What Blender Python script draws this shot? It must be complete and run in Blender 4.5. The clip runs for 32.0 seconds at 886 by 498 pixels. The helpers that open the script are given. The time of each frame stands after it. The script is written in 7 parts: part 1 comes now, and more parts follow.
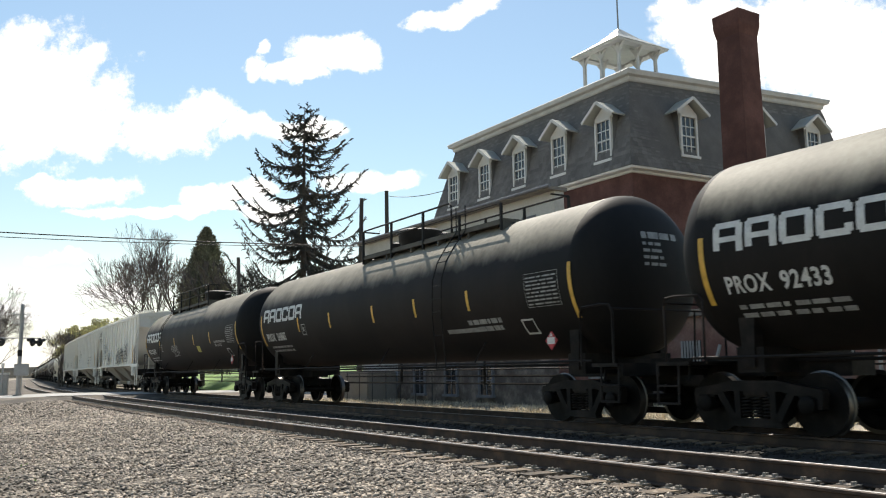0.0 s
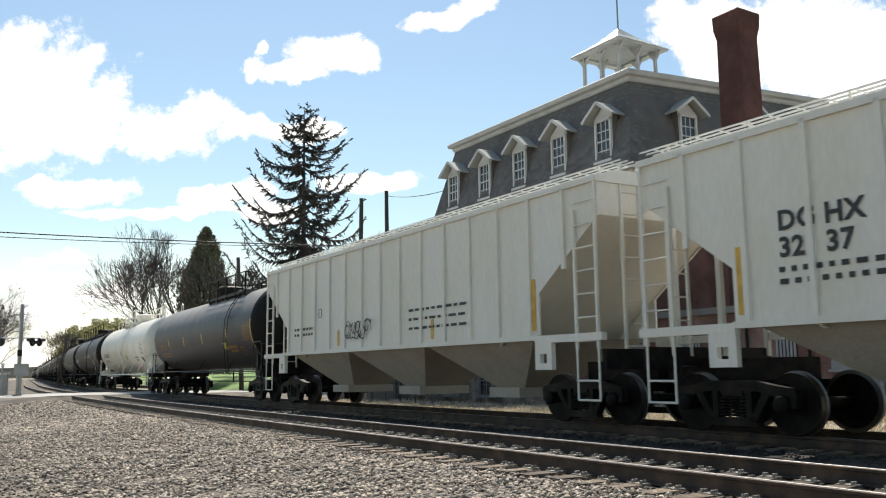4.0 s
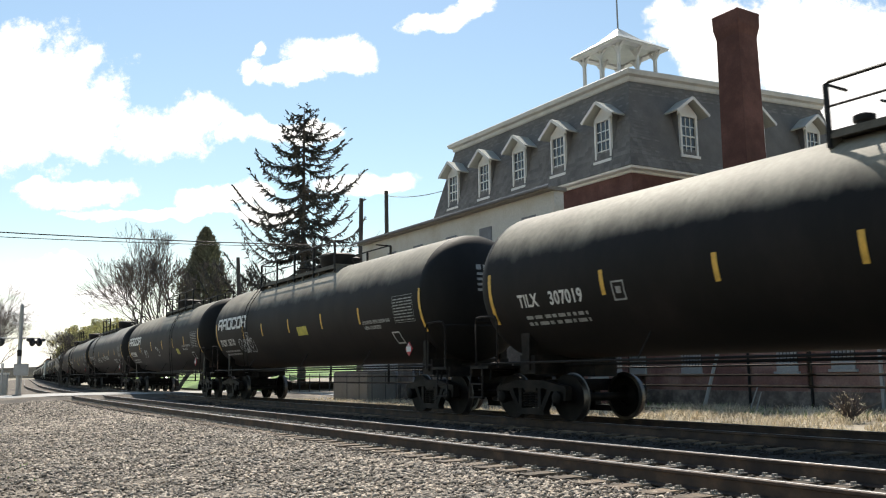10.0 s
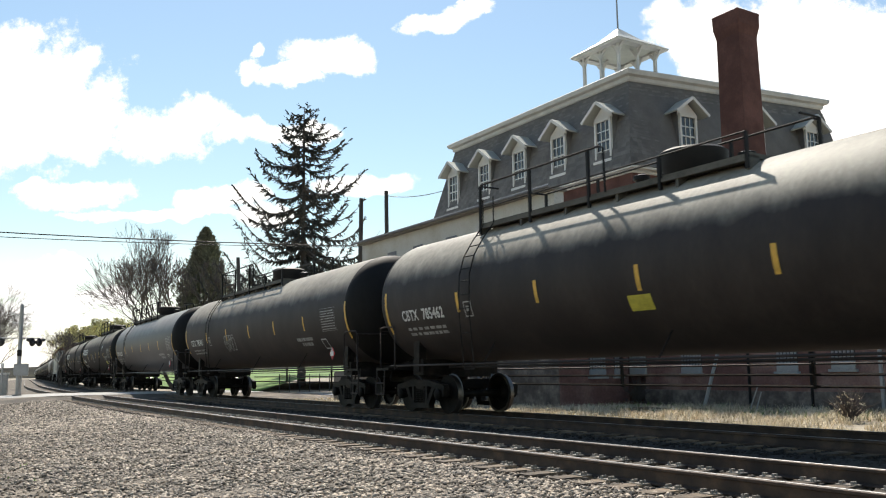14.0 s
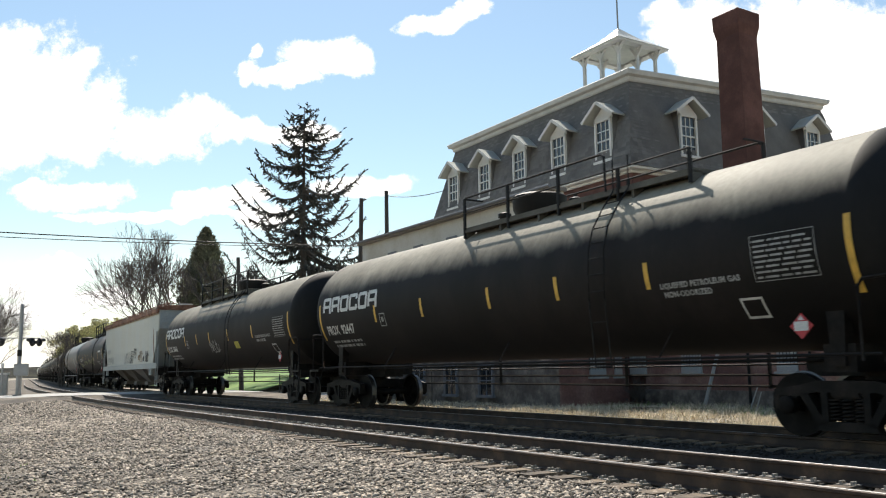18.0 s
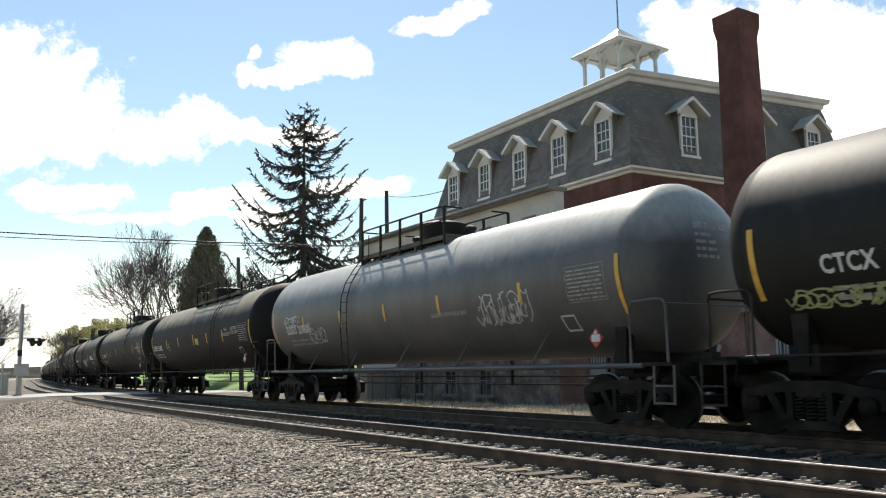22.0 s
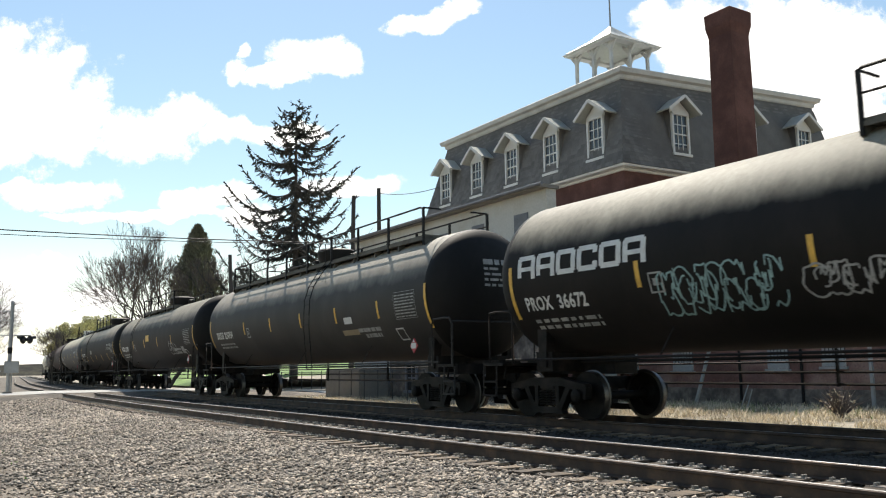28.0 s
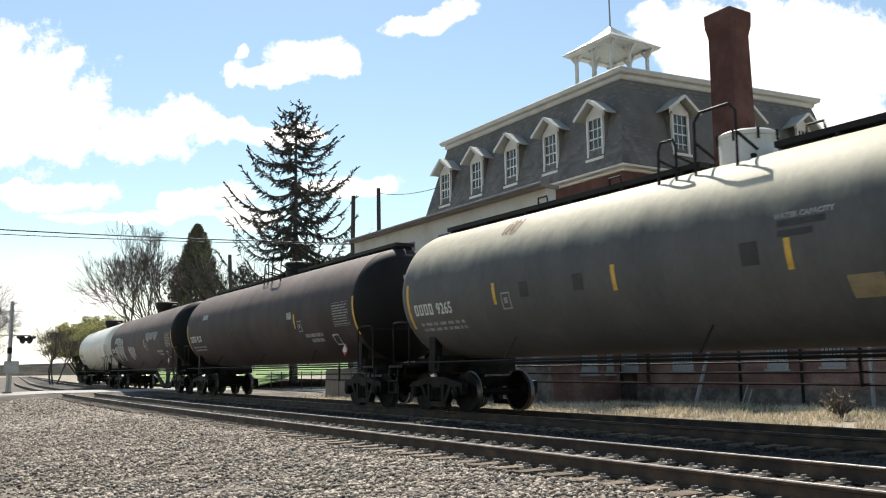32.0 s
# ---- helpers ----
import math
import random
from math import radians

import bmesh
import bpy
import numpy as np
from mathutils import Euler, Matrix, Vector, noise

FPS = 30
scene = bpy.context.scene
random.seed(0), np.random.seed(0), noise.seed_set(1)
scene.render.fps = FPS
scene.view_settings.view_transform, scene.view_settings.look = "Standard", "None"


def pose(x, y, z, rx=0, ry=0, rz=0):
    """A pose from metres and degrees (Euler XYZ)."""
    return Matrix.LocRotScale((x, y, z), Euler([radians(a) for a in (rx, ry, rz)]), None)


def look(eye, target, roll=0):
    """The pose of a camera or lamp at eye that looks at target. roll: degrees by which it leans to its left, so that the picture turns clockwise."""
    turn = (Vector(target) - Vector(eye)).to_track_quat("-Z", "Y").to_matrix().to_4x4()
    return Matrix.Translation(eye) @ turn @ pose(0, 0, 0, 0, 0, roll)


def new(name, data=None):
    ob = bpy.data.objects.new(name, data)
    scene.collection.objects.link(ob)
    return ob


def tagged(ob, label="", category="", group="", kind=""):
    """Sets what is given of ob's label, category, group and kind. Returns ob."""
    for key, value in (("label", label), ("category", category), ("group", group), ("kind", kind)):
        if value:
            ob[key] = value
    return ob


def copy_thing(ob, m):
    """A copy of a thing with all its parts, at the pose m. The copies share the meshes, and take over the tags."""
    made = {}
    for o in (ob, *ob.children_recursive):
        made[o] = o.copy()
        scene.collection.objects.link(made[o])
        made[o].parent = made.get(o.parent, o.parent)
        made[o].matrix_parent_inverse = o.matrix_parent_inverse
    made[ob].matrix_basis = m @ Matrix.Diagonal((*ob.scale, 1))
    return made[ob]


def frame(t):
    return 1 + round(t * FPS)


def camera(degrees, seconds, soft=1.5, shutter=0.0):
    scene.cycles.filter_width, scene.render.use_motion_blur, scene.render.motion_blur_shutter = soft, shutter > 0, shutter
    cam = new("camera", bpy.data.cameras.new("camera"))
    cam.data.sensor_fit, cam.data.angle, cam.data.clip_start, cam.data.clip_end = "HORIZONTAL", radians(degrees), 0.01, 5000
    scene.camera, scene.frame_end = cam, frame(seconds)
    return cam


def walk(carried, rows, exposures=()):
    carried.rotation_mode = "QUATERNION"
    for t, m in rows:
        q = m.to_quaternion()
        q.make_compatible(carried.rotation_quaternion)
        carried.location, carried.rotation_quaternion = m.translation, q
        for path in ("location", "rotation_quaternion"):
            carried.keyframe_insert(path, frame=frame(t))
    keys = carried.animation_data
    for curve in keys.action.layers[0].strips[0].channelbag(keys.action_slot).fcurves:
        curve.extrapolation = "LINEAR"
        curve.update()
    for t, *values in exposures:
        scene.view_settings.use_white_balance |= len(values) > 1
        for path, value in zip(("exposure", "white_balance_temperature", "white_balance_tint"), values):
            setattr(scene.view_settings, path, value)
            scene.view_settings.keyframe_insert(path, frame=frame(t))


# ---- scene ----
EYE = (0.0, 0.0, 0.987)


def aim(turn, tilt, roll):
    a, b = radians(turn), radians(tilt)
    d = Vector((math.sin(a) * math.cos(b), math.cos(a) * math.cos(b), math.sin(b)))
    return look(EYE, Vector(EYE) + 10 * d, roll)


cam = camera(55.14, 32.0, soft=1.1, shutter=0.06)
walk(cam, [(0.0, aim(0, 8.234, -0.704)), (13.0, aim(0.02, 8.234, -0.704)), (25.5, aim(0, 8.234, -0.704)),
           (26.0, aim(0.06, 8.21, -0.704)), (27.0, aim(0.42, 8.09, -0.704)), (27.5, aim(0.50, 8.065, -0.704)),
           (28.2, aim(0.54, 8.06, -0.704)), (32.0, aim(0.55, 8.06, -0.704))], [
    (0.0, 0.33, 6820, 10), (1.0, 0.32, 6820, 10), (2.0, 0.38, 6820, 10), (3.5, 0.33, 6820, 10), (5.0, 0.24, 6820, 10), (6.0, 0.14, 6820, 10), (7.0, 0.0, 6820, 10),
    (7.5, 0.12, 6820, 10), (8.0, 0.27, 6820, 10), (9.0, 0.34, 6820, 10), (10.0, 0.39, 6820, 10), (22.5, 0.40, 6820, 10), (24.0, 0.31, 6820, 10),
    (25.0, 0.37, 6820, 10), (28.0, 0.41, 6820, 10), (32.0, 0.40, 6820, 10)])

# ---- world, sun ----
SUN_TURN, SUN_HIGH = -8.0, 52.0      # degrees right of +y, degrees up
world = bpy.data.worlds.new("world")
scene.world = world
world.use_nodes = True
wn, wl = world.node_tree.nodes, world.node_tree.links
sky = wn.new("ShaderNodeTexSky")
sky.sky_type, sky.sun_disc = "NISHITA", False
sky.sun_elevation, sky.sun_rotation = radians(SUN_HIGH), radians(SUN_TURN)
sky.air_density, sky.dust_density, sky.ozone_density = 1.3, 0.2, 1.0
wn["Background"].inputs["Strength"].default_value = 0.105
tone = wn.new("ShaderNodeMix")
tone.data_type, tone.blend_type = "RGBA", "MULTIPLY"
tone.inputs[0].default_value, tone.inputs[7].default_value = 1.0, (0.955, 1.01, 1.005, 1)
wl.new(sky.outputs["Color"], tone.inputs[6])
wl.new(tone.outputs[2], wn["Background"].inputs["Color"])
sun = new("sun", bpy.data.lights.new("sun", "SUN"))
sun.data.energy, sun.data.angle, sun.data.color = 5.0, radians(0.5), (1.0, 0.95, 0.87)
a, b = radians(SUN_TURN), radians(SUN_HIGH)
sun_dir = Vector((math.sin(a) * math.cos(b), math.cos(a) * math.cos(b), math.sin(b)))
sun.matrix_world = look(sun_dir * 100, (0, 0, 0))


# ---- materials ----
def mat(name, color, rough=0.6, metal=0.0, var=0.25, scale=3.0, fine=40.0, bump=0.2, bump_scale=60.0, second=None,
        blend=(0.45, 0.65), per_piece=0.0, spec=0.5, stretch=(1, 1, 1), dust=None, film=0.0, film_tint=(0.90, 0.68, 0.62)):
    m = bpy.data.materials.new(name)
    m.use_nodes = True
    n, l = m.node_tree.nodes, m.node_tree.links
    p = n["Principled BSDF"]
    tc = n.new("ShaderNodeTexCoord")
    mp = n.new("ShaderNodeMapping")
    mp.inputs["Scale"].default_value = stretch
    l.new(tc.outputs["Object"], mp.inputs["Vector"])
    vec = mp.outputs["Vector"]

    def tex(sc, det=6.0, ro=0.6):
        t = n.new("ShaderNodeTexNoise")
        t.inputs["Scale"].default_value, t.inputs["Detail"].default_value, t.inputs["Roughness"].default_value = sc, det, ro
        l.new(vec, t.inputs["Vector"])
        return t

    def ramp(src, lo, hi, a, b):
        r = n.new("ShaderNodeMapRange")
        for i, v in enumerate((lo, hi, a, b)):
            r.inputs[1 + i].default_value = v
        l.new(src, r.inputs[0])
        return r.outputs[0]

    def mixc(f, a, b, mode="MIX"):
        x = n.new("ShaderNodeMix")
        x.data_type, x.blend_type = "RGBA", mode
        for sock, v in ((x.inputs[0], f), (x.inputs[6], a), (x.inputs[7], b)):
            if isinstance(v, (float, int)):
                sock.default_value = v
            elif isinstance(v, tuple):
                sock.default_value = (*v, 1)
            else:
                l.new(v, sock)
        return x.outputs[2]
    big, small = tex(scale), tex(fine)
    col = color
    if second:
        col = mixc(ramp(big.outputs[0], blend[0], blend[1], 0, 1), color, second)
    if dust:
        # road dust and sunlit top painted into the upper skin, broken up by streaks
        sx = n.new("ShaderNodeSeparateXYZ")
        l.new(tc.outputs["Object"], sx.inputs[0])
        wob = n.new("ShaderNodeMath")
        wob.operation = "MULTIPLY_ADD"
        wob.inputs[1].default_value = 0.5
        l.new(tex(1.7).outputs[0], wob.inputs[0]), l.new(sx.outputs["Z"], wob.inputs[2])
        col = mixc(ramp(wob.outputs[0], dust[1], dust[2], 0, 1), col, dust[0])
    k = ramp(big.outputs[0], 0.3, 0.7, 1 - var, 1 + var)
    k2 = ramp(small.outputs[0], 0.3, 0.7, 1 - var * 0.7, 1 + var * 0.7)
    mul = n.new("ShaderNodeMath")
    mul.operation = "MULTIPLY"
    l.new(k, mul.inputs[0]), l.new(k2, mul.inputs[1])
    out = mul.outputs[0]
    if per_piece:
        oi = n.new("ShaderNodeObjectInfo")
        geo = n.new("ShaderNodeNewGeometry")
        ad = n.new("ShaderNodeMath")
        ad.operation = "ADD"
        l.new(oi.outputs["Random"], ad.inputs[0]), l.new(geo.outputs["Random Per Island"], ad.inputs[1])
        fr = n.new("ShaderNodeMath")
        fr.operation = "FRACT"
        l.new(ad.outputs[0], fr.inputs[0])
        m2 = n.new("ShaderNodeMath")
        m2.operation = "MULTIPLY"
        l.new(out, m2.inputs[0]), l.new(ramp(fr.outputs[0], 0, 1, 1 - per_piece, 1 + per_piece), m2.inputs[1])
        out = m2.outputs[0]
    vm = n.new("ShaderNodeVectorMath")
    vm.operation = "SCALE"
    if isinstance(col, tuple):
        vm.inputs[0].default_value = col
    else:
        l.new(col, vm.inputs[0])
    l.new(out, vm.inputs["Scale"])
    l.new(vm.outputs[0], p.inputs["Base Color"])
    p.inputs["Metallic"].default_value = metal
    p.inputs["Specular IOR Level"].default_value = spec
    if film:
        # a fine film of dust, strongest at a glancing view
        p.inputs["Sheen Weight"].default_value, p.inputs["Sheen Roughness"].default_value = film, 0.45
        p.inputs["Sheen Tint"].default_value = (*film_tint, 1)
    l.new(ramp(small.outputs[0], 0.3, 0.7, max(0.02, rough - (0.12 if bump else 0.02)), min(1, rough + (0.12 if bump else 0.02))), p.inputs["Roughness"])
    if bump:
        bt = tex(bump_scale, 4.0)
        bp = n.new("ShaderNodeBump")
        bp.inputs["Strength"].default_value, bp.inputs["Distance"].default_value = bump, 0.02
        l.new(bt.outputs[0], bp.inputs["Height"])
        l.new(bp.outputs[0], p.inputs["Normal"])
    return m


def glass(name, color=(0.03, 0.035, 0.04), rough=0.06):
    return mat(name, color, rough, 0.0, 0.15, 2.0, 9.0, 0.05, 3.0, spec=0.8)


# dust heights follow the sun's shade line, painting sunlight on the tank tops
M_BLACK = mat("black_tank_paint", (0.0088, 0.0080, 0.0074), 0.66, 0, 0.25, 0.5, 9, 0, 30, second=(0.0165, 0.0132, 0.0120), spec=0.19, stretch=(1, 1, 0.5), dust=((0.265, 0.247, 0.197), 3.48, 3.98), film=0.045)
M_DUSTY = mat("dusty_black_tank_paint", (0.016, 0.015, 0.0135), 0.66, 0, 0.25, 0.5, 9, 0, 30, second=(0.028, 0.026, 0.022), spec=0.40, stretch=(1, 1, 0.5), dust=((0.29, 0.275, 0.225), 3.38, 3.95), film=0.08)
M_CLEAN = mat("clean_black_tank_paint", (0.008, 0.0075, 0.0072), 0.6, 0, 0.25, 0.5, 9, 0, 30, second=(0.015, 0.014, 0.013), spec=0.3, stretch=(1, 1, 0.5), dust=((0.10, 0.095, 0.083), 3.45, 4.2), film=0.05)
M_HEAD = mat("plain_black_head_paint", (0.0095, 0.0088, 0.0082), 0.66, 0, 0.25, 0.5, 9, 0, 30, second=(0.017, 0.0152, 0.0138), spec=0.22, stretch=(1, 1, 0.5))
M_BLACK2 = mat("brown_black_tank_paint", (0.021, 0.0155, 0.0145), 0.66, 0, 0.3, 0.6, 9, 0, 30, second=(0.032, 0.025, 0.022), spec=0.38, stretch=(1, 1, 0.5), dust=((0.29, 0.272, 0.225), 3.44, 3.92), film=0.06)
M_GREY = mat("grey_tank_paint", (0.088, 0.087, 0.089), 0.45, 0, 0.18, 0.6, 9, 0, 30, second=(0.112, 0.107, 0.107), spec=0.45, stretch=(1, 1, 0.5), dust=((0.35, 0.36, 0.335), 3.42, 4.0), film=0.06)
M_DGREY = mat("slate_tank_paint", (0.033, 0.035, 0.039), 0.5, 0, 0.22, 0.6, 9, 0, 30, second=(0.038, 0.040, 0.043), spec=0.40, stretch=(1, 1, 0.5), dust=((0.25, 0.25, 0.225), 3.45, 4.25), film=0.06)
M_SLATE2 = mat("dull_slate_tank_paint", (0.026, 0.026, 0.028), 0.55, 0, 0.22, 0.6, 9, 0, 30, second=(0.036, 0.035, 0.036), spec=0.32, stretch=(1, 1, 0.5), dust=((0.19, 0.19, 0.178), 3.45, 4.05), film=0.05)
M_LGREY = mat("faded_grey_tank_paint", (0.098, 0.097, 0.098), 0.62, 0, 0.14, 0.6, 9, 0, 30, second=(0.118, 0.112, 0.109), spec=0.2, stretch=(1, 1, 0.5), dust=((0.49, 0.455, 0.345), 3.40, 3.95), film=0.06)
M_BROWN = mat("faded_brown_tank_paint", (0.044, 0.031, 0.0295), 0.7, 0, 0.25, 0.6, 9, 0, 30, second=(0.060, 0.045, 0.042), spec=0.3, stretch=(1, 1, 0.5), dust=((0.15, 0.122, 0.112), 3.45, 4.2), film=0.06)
M_WHITE = mat("white_tank_paint", (0.80, 0.765, 0.665), 0.45, 0, 0.08, 0.6, 9, 0, 30, second=(0.64, 0.585, 0.51), spec=0.35, stretch=(1, 1, 0.5))
M_HOPPER = mat("light_grey_hopper_paint", (0.76, 0.74, 0.68), 0.55, 0, 0.07, 0.8, 16, 0, 30, second=(0.67, 0.64, 0.56), stretch=(1, 1, 0.3))
M_HOPPER2 = mat("pale_hopper_paint", (0.49, 0.492, 0.448), 0.6, 0, 0.10, 0.7, 16, 0, 30, second=(0.44, 0.425, 0.365), stretch=(1, 1, 0.35))
M_FIT = mat("black_fittings", (0.013, 0.012, 0.0115), 0.6, 0, 0.25, 2, 20, 0, 30, spec=0.2)
M_GRATE = mat("dusty_walkway_grating", (0.10, 0.095, 0.082), 0.75, 0, 0.3, 2, 20, 0.1, 40, spec=0.2)
M_BOARD = mat("grey_window_board", (0.17, 0.175, 0.19), 0.8, 0, 0.2, 2, 20, 0.05)
M_FADEDBRICK = mat("faded_wing_brick", (0.215, 0.115, 0.095), 0.9, 0, 0.3, 0.7, 14, 0.25, 40, second=(0.25, 0.165, 0.135), spec=0.2)
M_GAPGRIME = mat("gap_grime_sheet", (0.045, 0.036, 0.030), 0.8, 0, 0.35, 1.2, 18, 0.1, 40, second=(0.075, 0.060, 0.048))
M_RUST = mat("rusted_steel", (0.17, 0.075, 0.045), 0.8, 0, 0.4, 2.0, 30, 0.2, 60, second=(0.25, 0.13, 0.08))
M_RUSTPALE = mat("pale_rust_stain", (0.30, 0.21, 0.13), 0.8, 0, 0.3, 3.0, 30, 0.1, 60)
M_STEEL = mat("grimy_cast_steel", (0.0105, 0.009, 0.008), 0.6, 0.0, 0.4, 3, 30, 0.2, 50, second=(0.020, 0.0155, 0.013), spec=0.15)
M_WHEEL = mat("worn_wheel_steel", (0.0075, 0.0066, 0.006), 0.6, 0.0, 0.3, 4, 30, 0.08, 60, second=(0.013, 0.0105, 0.009), spec=0.10)
M_YELLOW = mat("yellow_reflective_stripe", (0.62, 0.365, 0.06), 0.5, 0, 0.2, 6, 40, 0.05)
M_PANEL = mat("yellow_green_panel", (0.46, 0.41, 0.06), 0.5, 0, 0.2, 6, 40, 0.05)
M_SILL = mat("grey_sill_paint", (0.33, 0.355, 0.355), 0.6, 0, 0.15, 2, 16, 0, 30, second=(0.27, 0.27, 0.25))
M_PAINTW = mat("white_stencil_paint", (0.60, 0.60, 0.58), 0.55, 0, 0.15, 5, 40, 0.03)
M_PAINTG = mat("faded_grey_stencil_paint", (0.30, 0.30, 0.29), 0.6, 0, 0.3, 6, 40, 0.03)
M_PAINTD = mat("dark_stencil_paint", (0.035, 0.035, 0.037), 0.6, 0, 0.3, 6, 40, 0.03)
M_ORANGE = mat("orange_stencil_paint", (0.34, 0.16, 0.035), 0.6, 0, 0.2, 6, 40, 0.03)
M_TAN = mat("tan_panel_paint", (0.30, 0.23, 0.14), 0.6, 0, 0.2, 6, 40, 0.03)
M_PINK = mat("pink_chalk_paint", (0.42, 0.25, 0.27), 0.6, 0, 0.2, 6, 40, 0.03)
M_RED = mat("red_placard", (0.42, 0.03, 0.04), 0.5, 0, 0.2, 6, 40, 0.03)
M_RAILSIDE = mat("rail_side_rust", (0.055, 0.036, 0.027), 0.75, 0.2, 0.35, 3, 40, 0.2, 60, second=(0.09, 0.055, 0.035))
M_RAILTOP = mat("polished_rail_head", (0.38, 0.37, 0.355), 0.42, 1.0, 0.15, 3, 40, 0.03)
M_TREAD = mat("worn_wheel_tread", (0.17, 0.16, 0.15), 0.45, 1.0, 0.15, 3, 40, 0.03)
M_TIE = mat("weathered_tie", (0.105, 0.078, 0.055), 0.85, 0, 0.35, 2, 25, 0.4, 30, second=(0.27, 0.195, 0.125), per_piece=0.4)
M_PLATE = mat("worn_tie_plate", (0.27, 0.245, 0.21), 0.6, 0.2, 0.3, 6, 40, 0.1)
M_GAUGESTONE = mat("dark_gauge_stone", (0.064, 0.053, 0.042), 0.85, 0, 0.25, 0.6, 30, 0.2, 60, per_piece=0.6)
M_CUPOLA = mat("weathered_white_wood", (0.50, 0.50, 0.485), 0.6, 0, 0.12, 1.5, 25, 0.06)
M_BALLAST = mat("ballast_bed", (0.095, 0.078, 0.060), 0.95, 0, 0.35, 0.8, 20, 0.9, 30, second=(0.165, 0.137, 0.105))
M_STONE = mat("crushed_stone", (0.365, 0.303, 0.237), 0.85, 0, 0.25, 0.9, 30, 0.2, 60, second=(0.235, 0.200, 0.162), per_piece=0.85)
# ballast under the train, its shade put into the dark colour
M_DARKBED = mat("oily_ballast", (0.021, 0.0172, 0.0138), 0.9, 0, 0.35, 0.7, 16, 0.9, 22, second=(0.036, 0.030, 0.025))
M_GROUND = mat("dry_ground", (0.25, 0.21, 0.155), 0.95, 0, 0.3, 0.15, 6, 0.6, 12, second=(0.33, 0.29, 0.225))
M_ROAD = mat("pale_asphalt", (0.40, 0.385, 0.36), 0.9, 0, 0.12, 0.4, 20, 0.2, 40)
M_LAWN = mat("spring_lawn", (0.10, 0.19, 0.035), 0.9, 0, 0.3, 0.3, 9, 0.5, 14, second=(0.15, 0.24, 0.05))
M_DRY = mat("dead_grass", (0.60, 0.51, 0.36), 0.9, 0, 0.3, 1, 12, 0.2, 30, per_piece=0.35)
M_BRICK = mat("red_brick", (0.094, 0.045, 0.038), 0.85, 0, 0.25, 0.8, 14, 0.25, 40, second=(0.118, 0.058, 0.049), per_piece=0.2, spec=0.2)
M_SLATE = mat("slate_shingle", (0.152, 0.144, 0.136), 0.75, 0, 0.22, 0.9, 22, 0.2, 40, per_piece=0.2, spec=0.3)
M_TRIM = mat("white_painted_wood", (0.62, 0.61, 0.585), 0.5, 0, 0.08, 1.5, 25, 0.06)
M_STUCCO = mat("off_white_render", (0.57, 0.555, 0.52), 0.9, 0, 0.14, 0.5, 12, 0.3, 25, second=(0.40, 0.37, 0.32))
M_CONC = mat("stained_concrete", (0.25, 0.232, 0.207), 0.9, 0, 0.2, 0.7, 15, 0.3, 25, second=(0.17, 0.155, 0.135))
M_TIN = mat("pale_tin_roof", (0.40, 0.41, 0.38), 0.55, 0.05, 0.15, 0.8, 14, 0.1)
M_BARK = mat("grey_bark", (0.085, 0.072, 0.06), 0.9, 0, 0.3, 2, 20, 0.5, 25)
M_NEEDLE = mat("dark_spruce_needles", (0.066, 0.066, 0.058), 0.75, 0, 0.3, 0.5, 8, 0.1, per_piece=0.4)
M_NEEDLE2 = mat("green_conifer_foliage", (0.19, 0.178, 0.115), 0.75, 0, 0.3, 0.5, 8, 0.1, per_piece=0.5)
M_BUD = mat("spring_buds", (0.50, 0.46, 0.22), 0.8, 0, 0.3, 0.5, 8, 0.1, per_piece=0.4)
M_TWIG = mat("bare_twigs", (0.12, 0.098, 0.088), 0.9, 0, 0.3, 2, 20, 0.1)
M_POLE = mat("weathered_pole", (0.055, 0.05, 0.045), 0.9, 0, 0.3, 2, 20, 0.3, stretch=(4, 4, 0.4))
M_ALU = mat("aluminium_paint", (0.30, 0.30, 0.30), 0.45, 0.5, 0.15, 2, 20, 0.05)
M_CABLE = mat("black_cable", (0.02, 0.02, 0.02), 0.6, 0, 0.1, 2, 20, 0)
M_HILL = mat("wooded_hill", (0.055, 0.055, 0.05), 1.0, 0, 0.25, 0.05, 0.4, 0.6, 0.3, second=(0.075, 0.07, 0.055), spec=0.0)
M_STONEWALL = mat("rough_stone_wall", (0.125, 0.105, 0.088), 0.9, 0, 0.35, 1.6, 9, 0.6, 6, second=(0.215, 0.185, 0.155))
M_DARKSTONE = mat("dark_stone", (0.075, 0.068, 0.06), 0.85, 0, 0.25, 2, 20, 0.3, 30)
M_PANE = glass("window_glass")
M_CURTAIN = mat("pale_blind", (0.36, 0.365, 0.35), 0.8, 0, 0.15, 2, 20, 0.05)
M_SIGNALBLACK = mat("black_signal_paint", (0.015, 0.015, 0.015), 0.5, 0, 0.2, 3, 30, 0.05)
M_LENS = mat("red_signal_lens", (0.22, 0.01, 0.01), 0.2, 0, 0.1, 3, 30, 0.02)
M_BANNER = mat("chalky_graffiti_paint", (0.46, 0.47, 0.47), 0.6, 0, 0.3, 5, 30, 0.02)
M_BUDPAINT = mat("yellow_green_graffiti_paint", (0.36, 0.40, 0.20), 0.6, 0, 0.3, 5, 30, 0.02)
M_TEAL = mat("teal_graffiti_paint", (0.22, 0.34, 0.34), 0.6, 0, 0.3, 5, 30, 0.02)


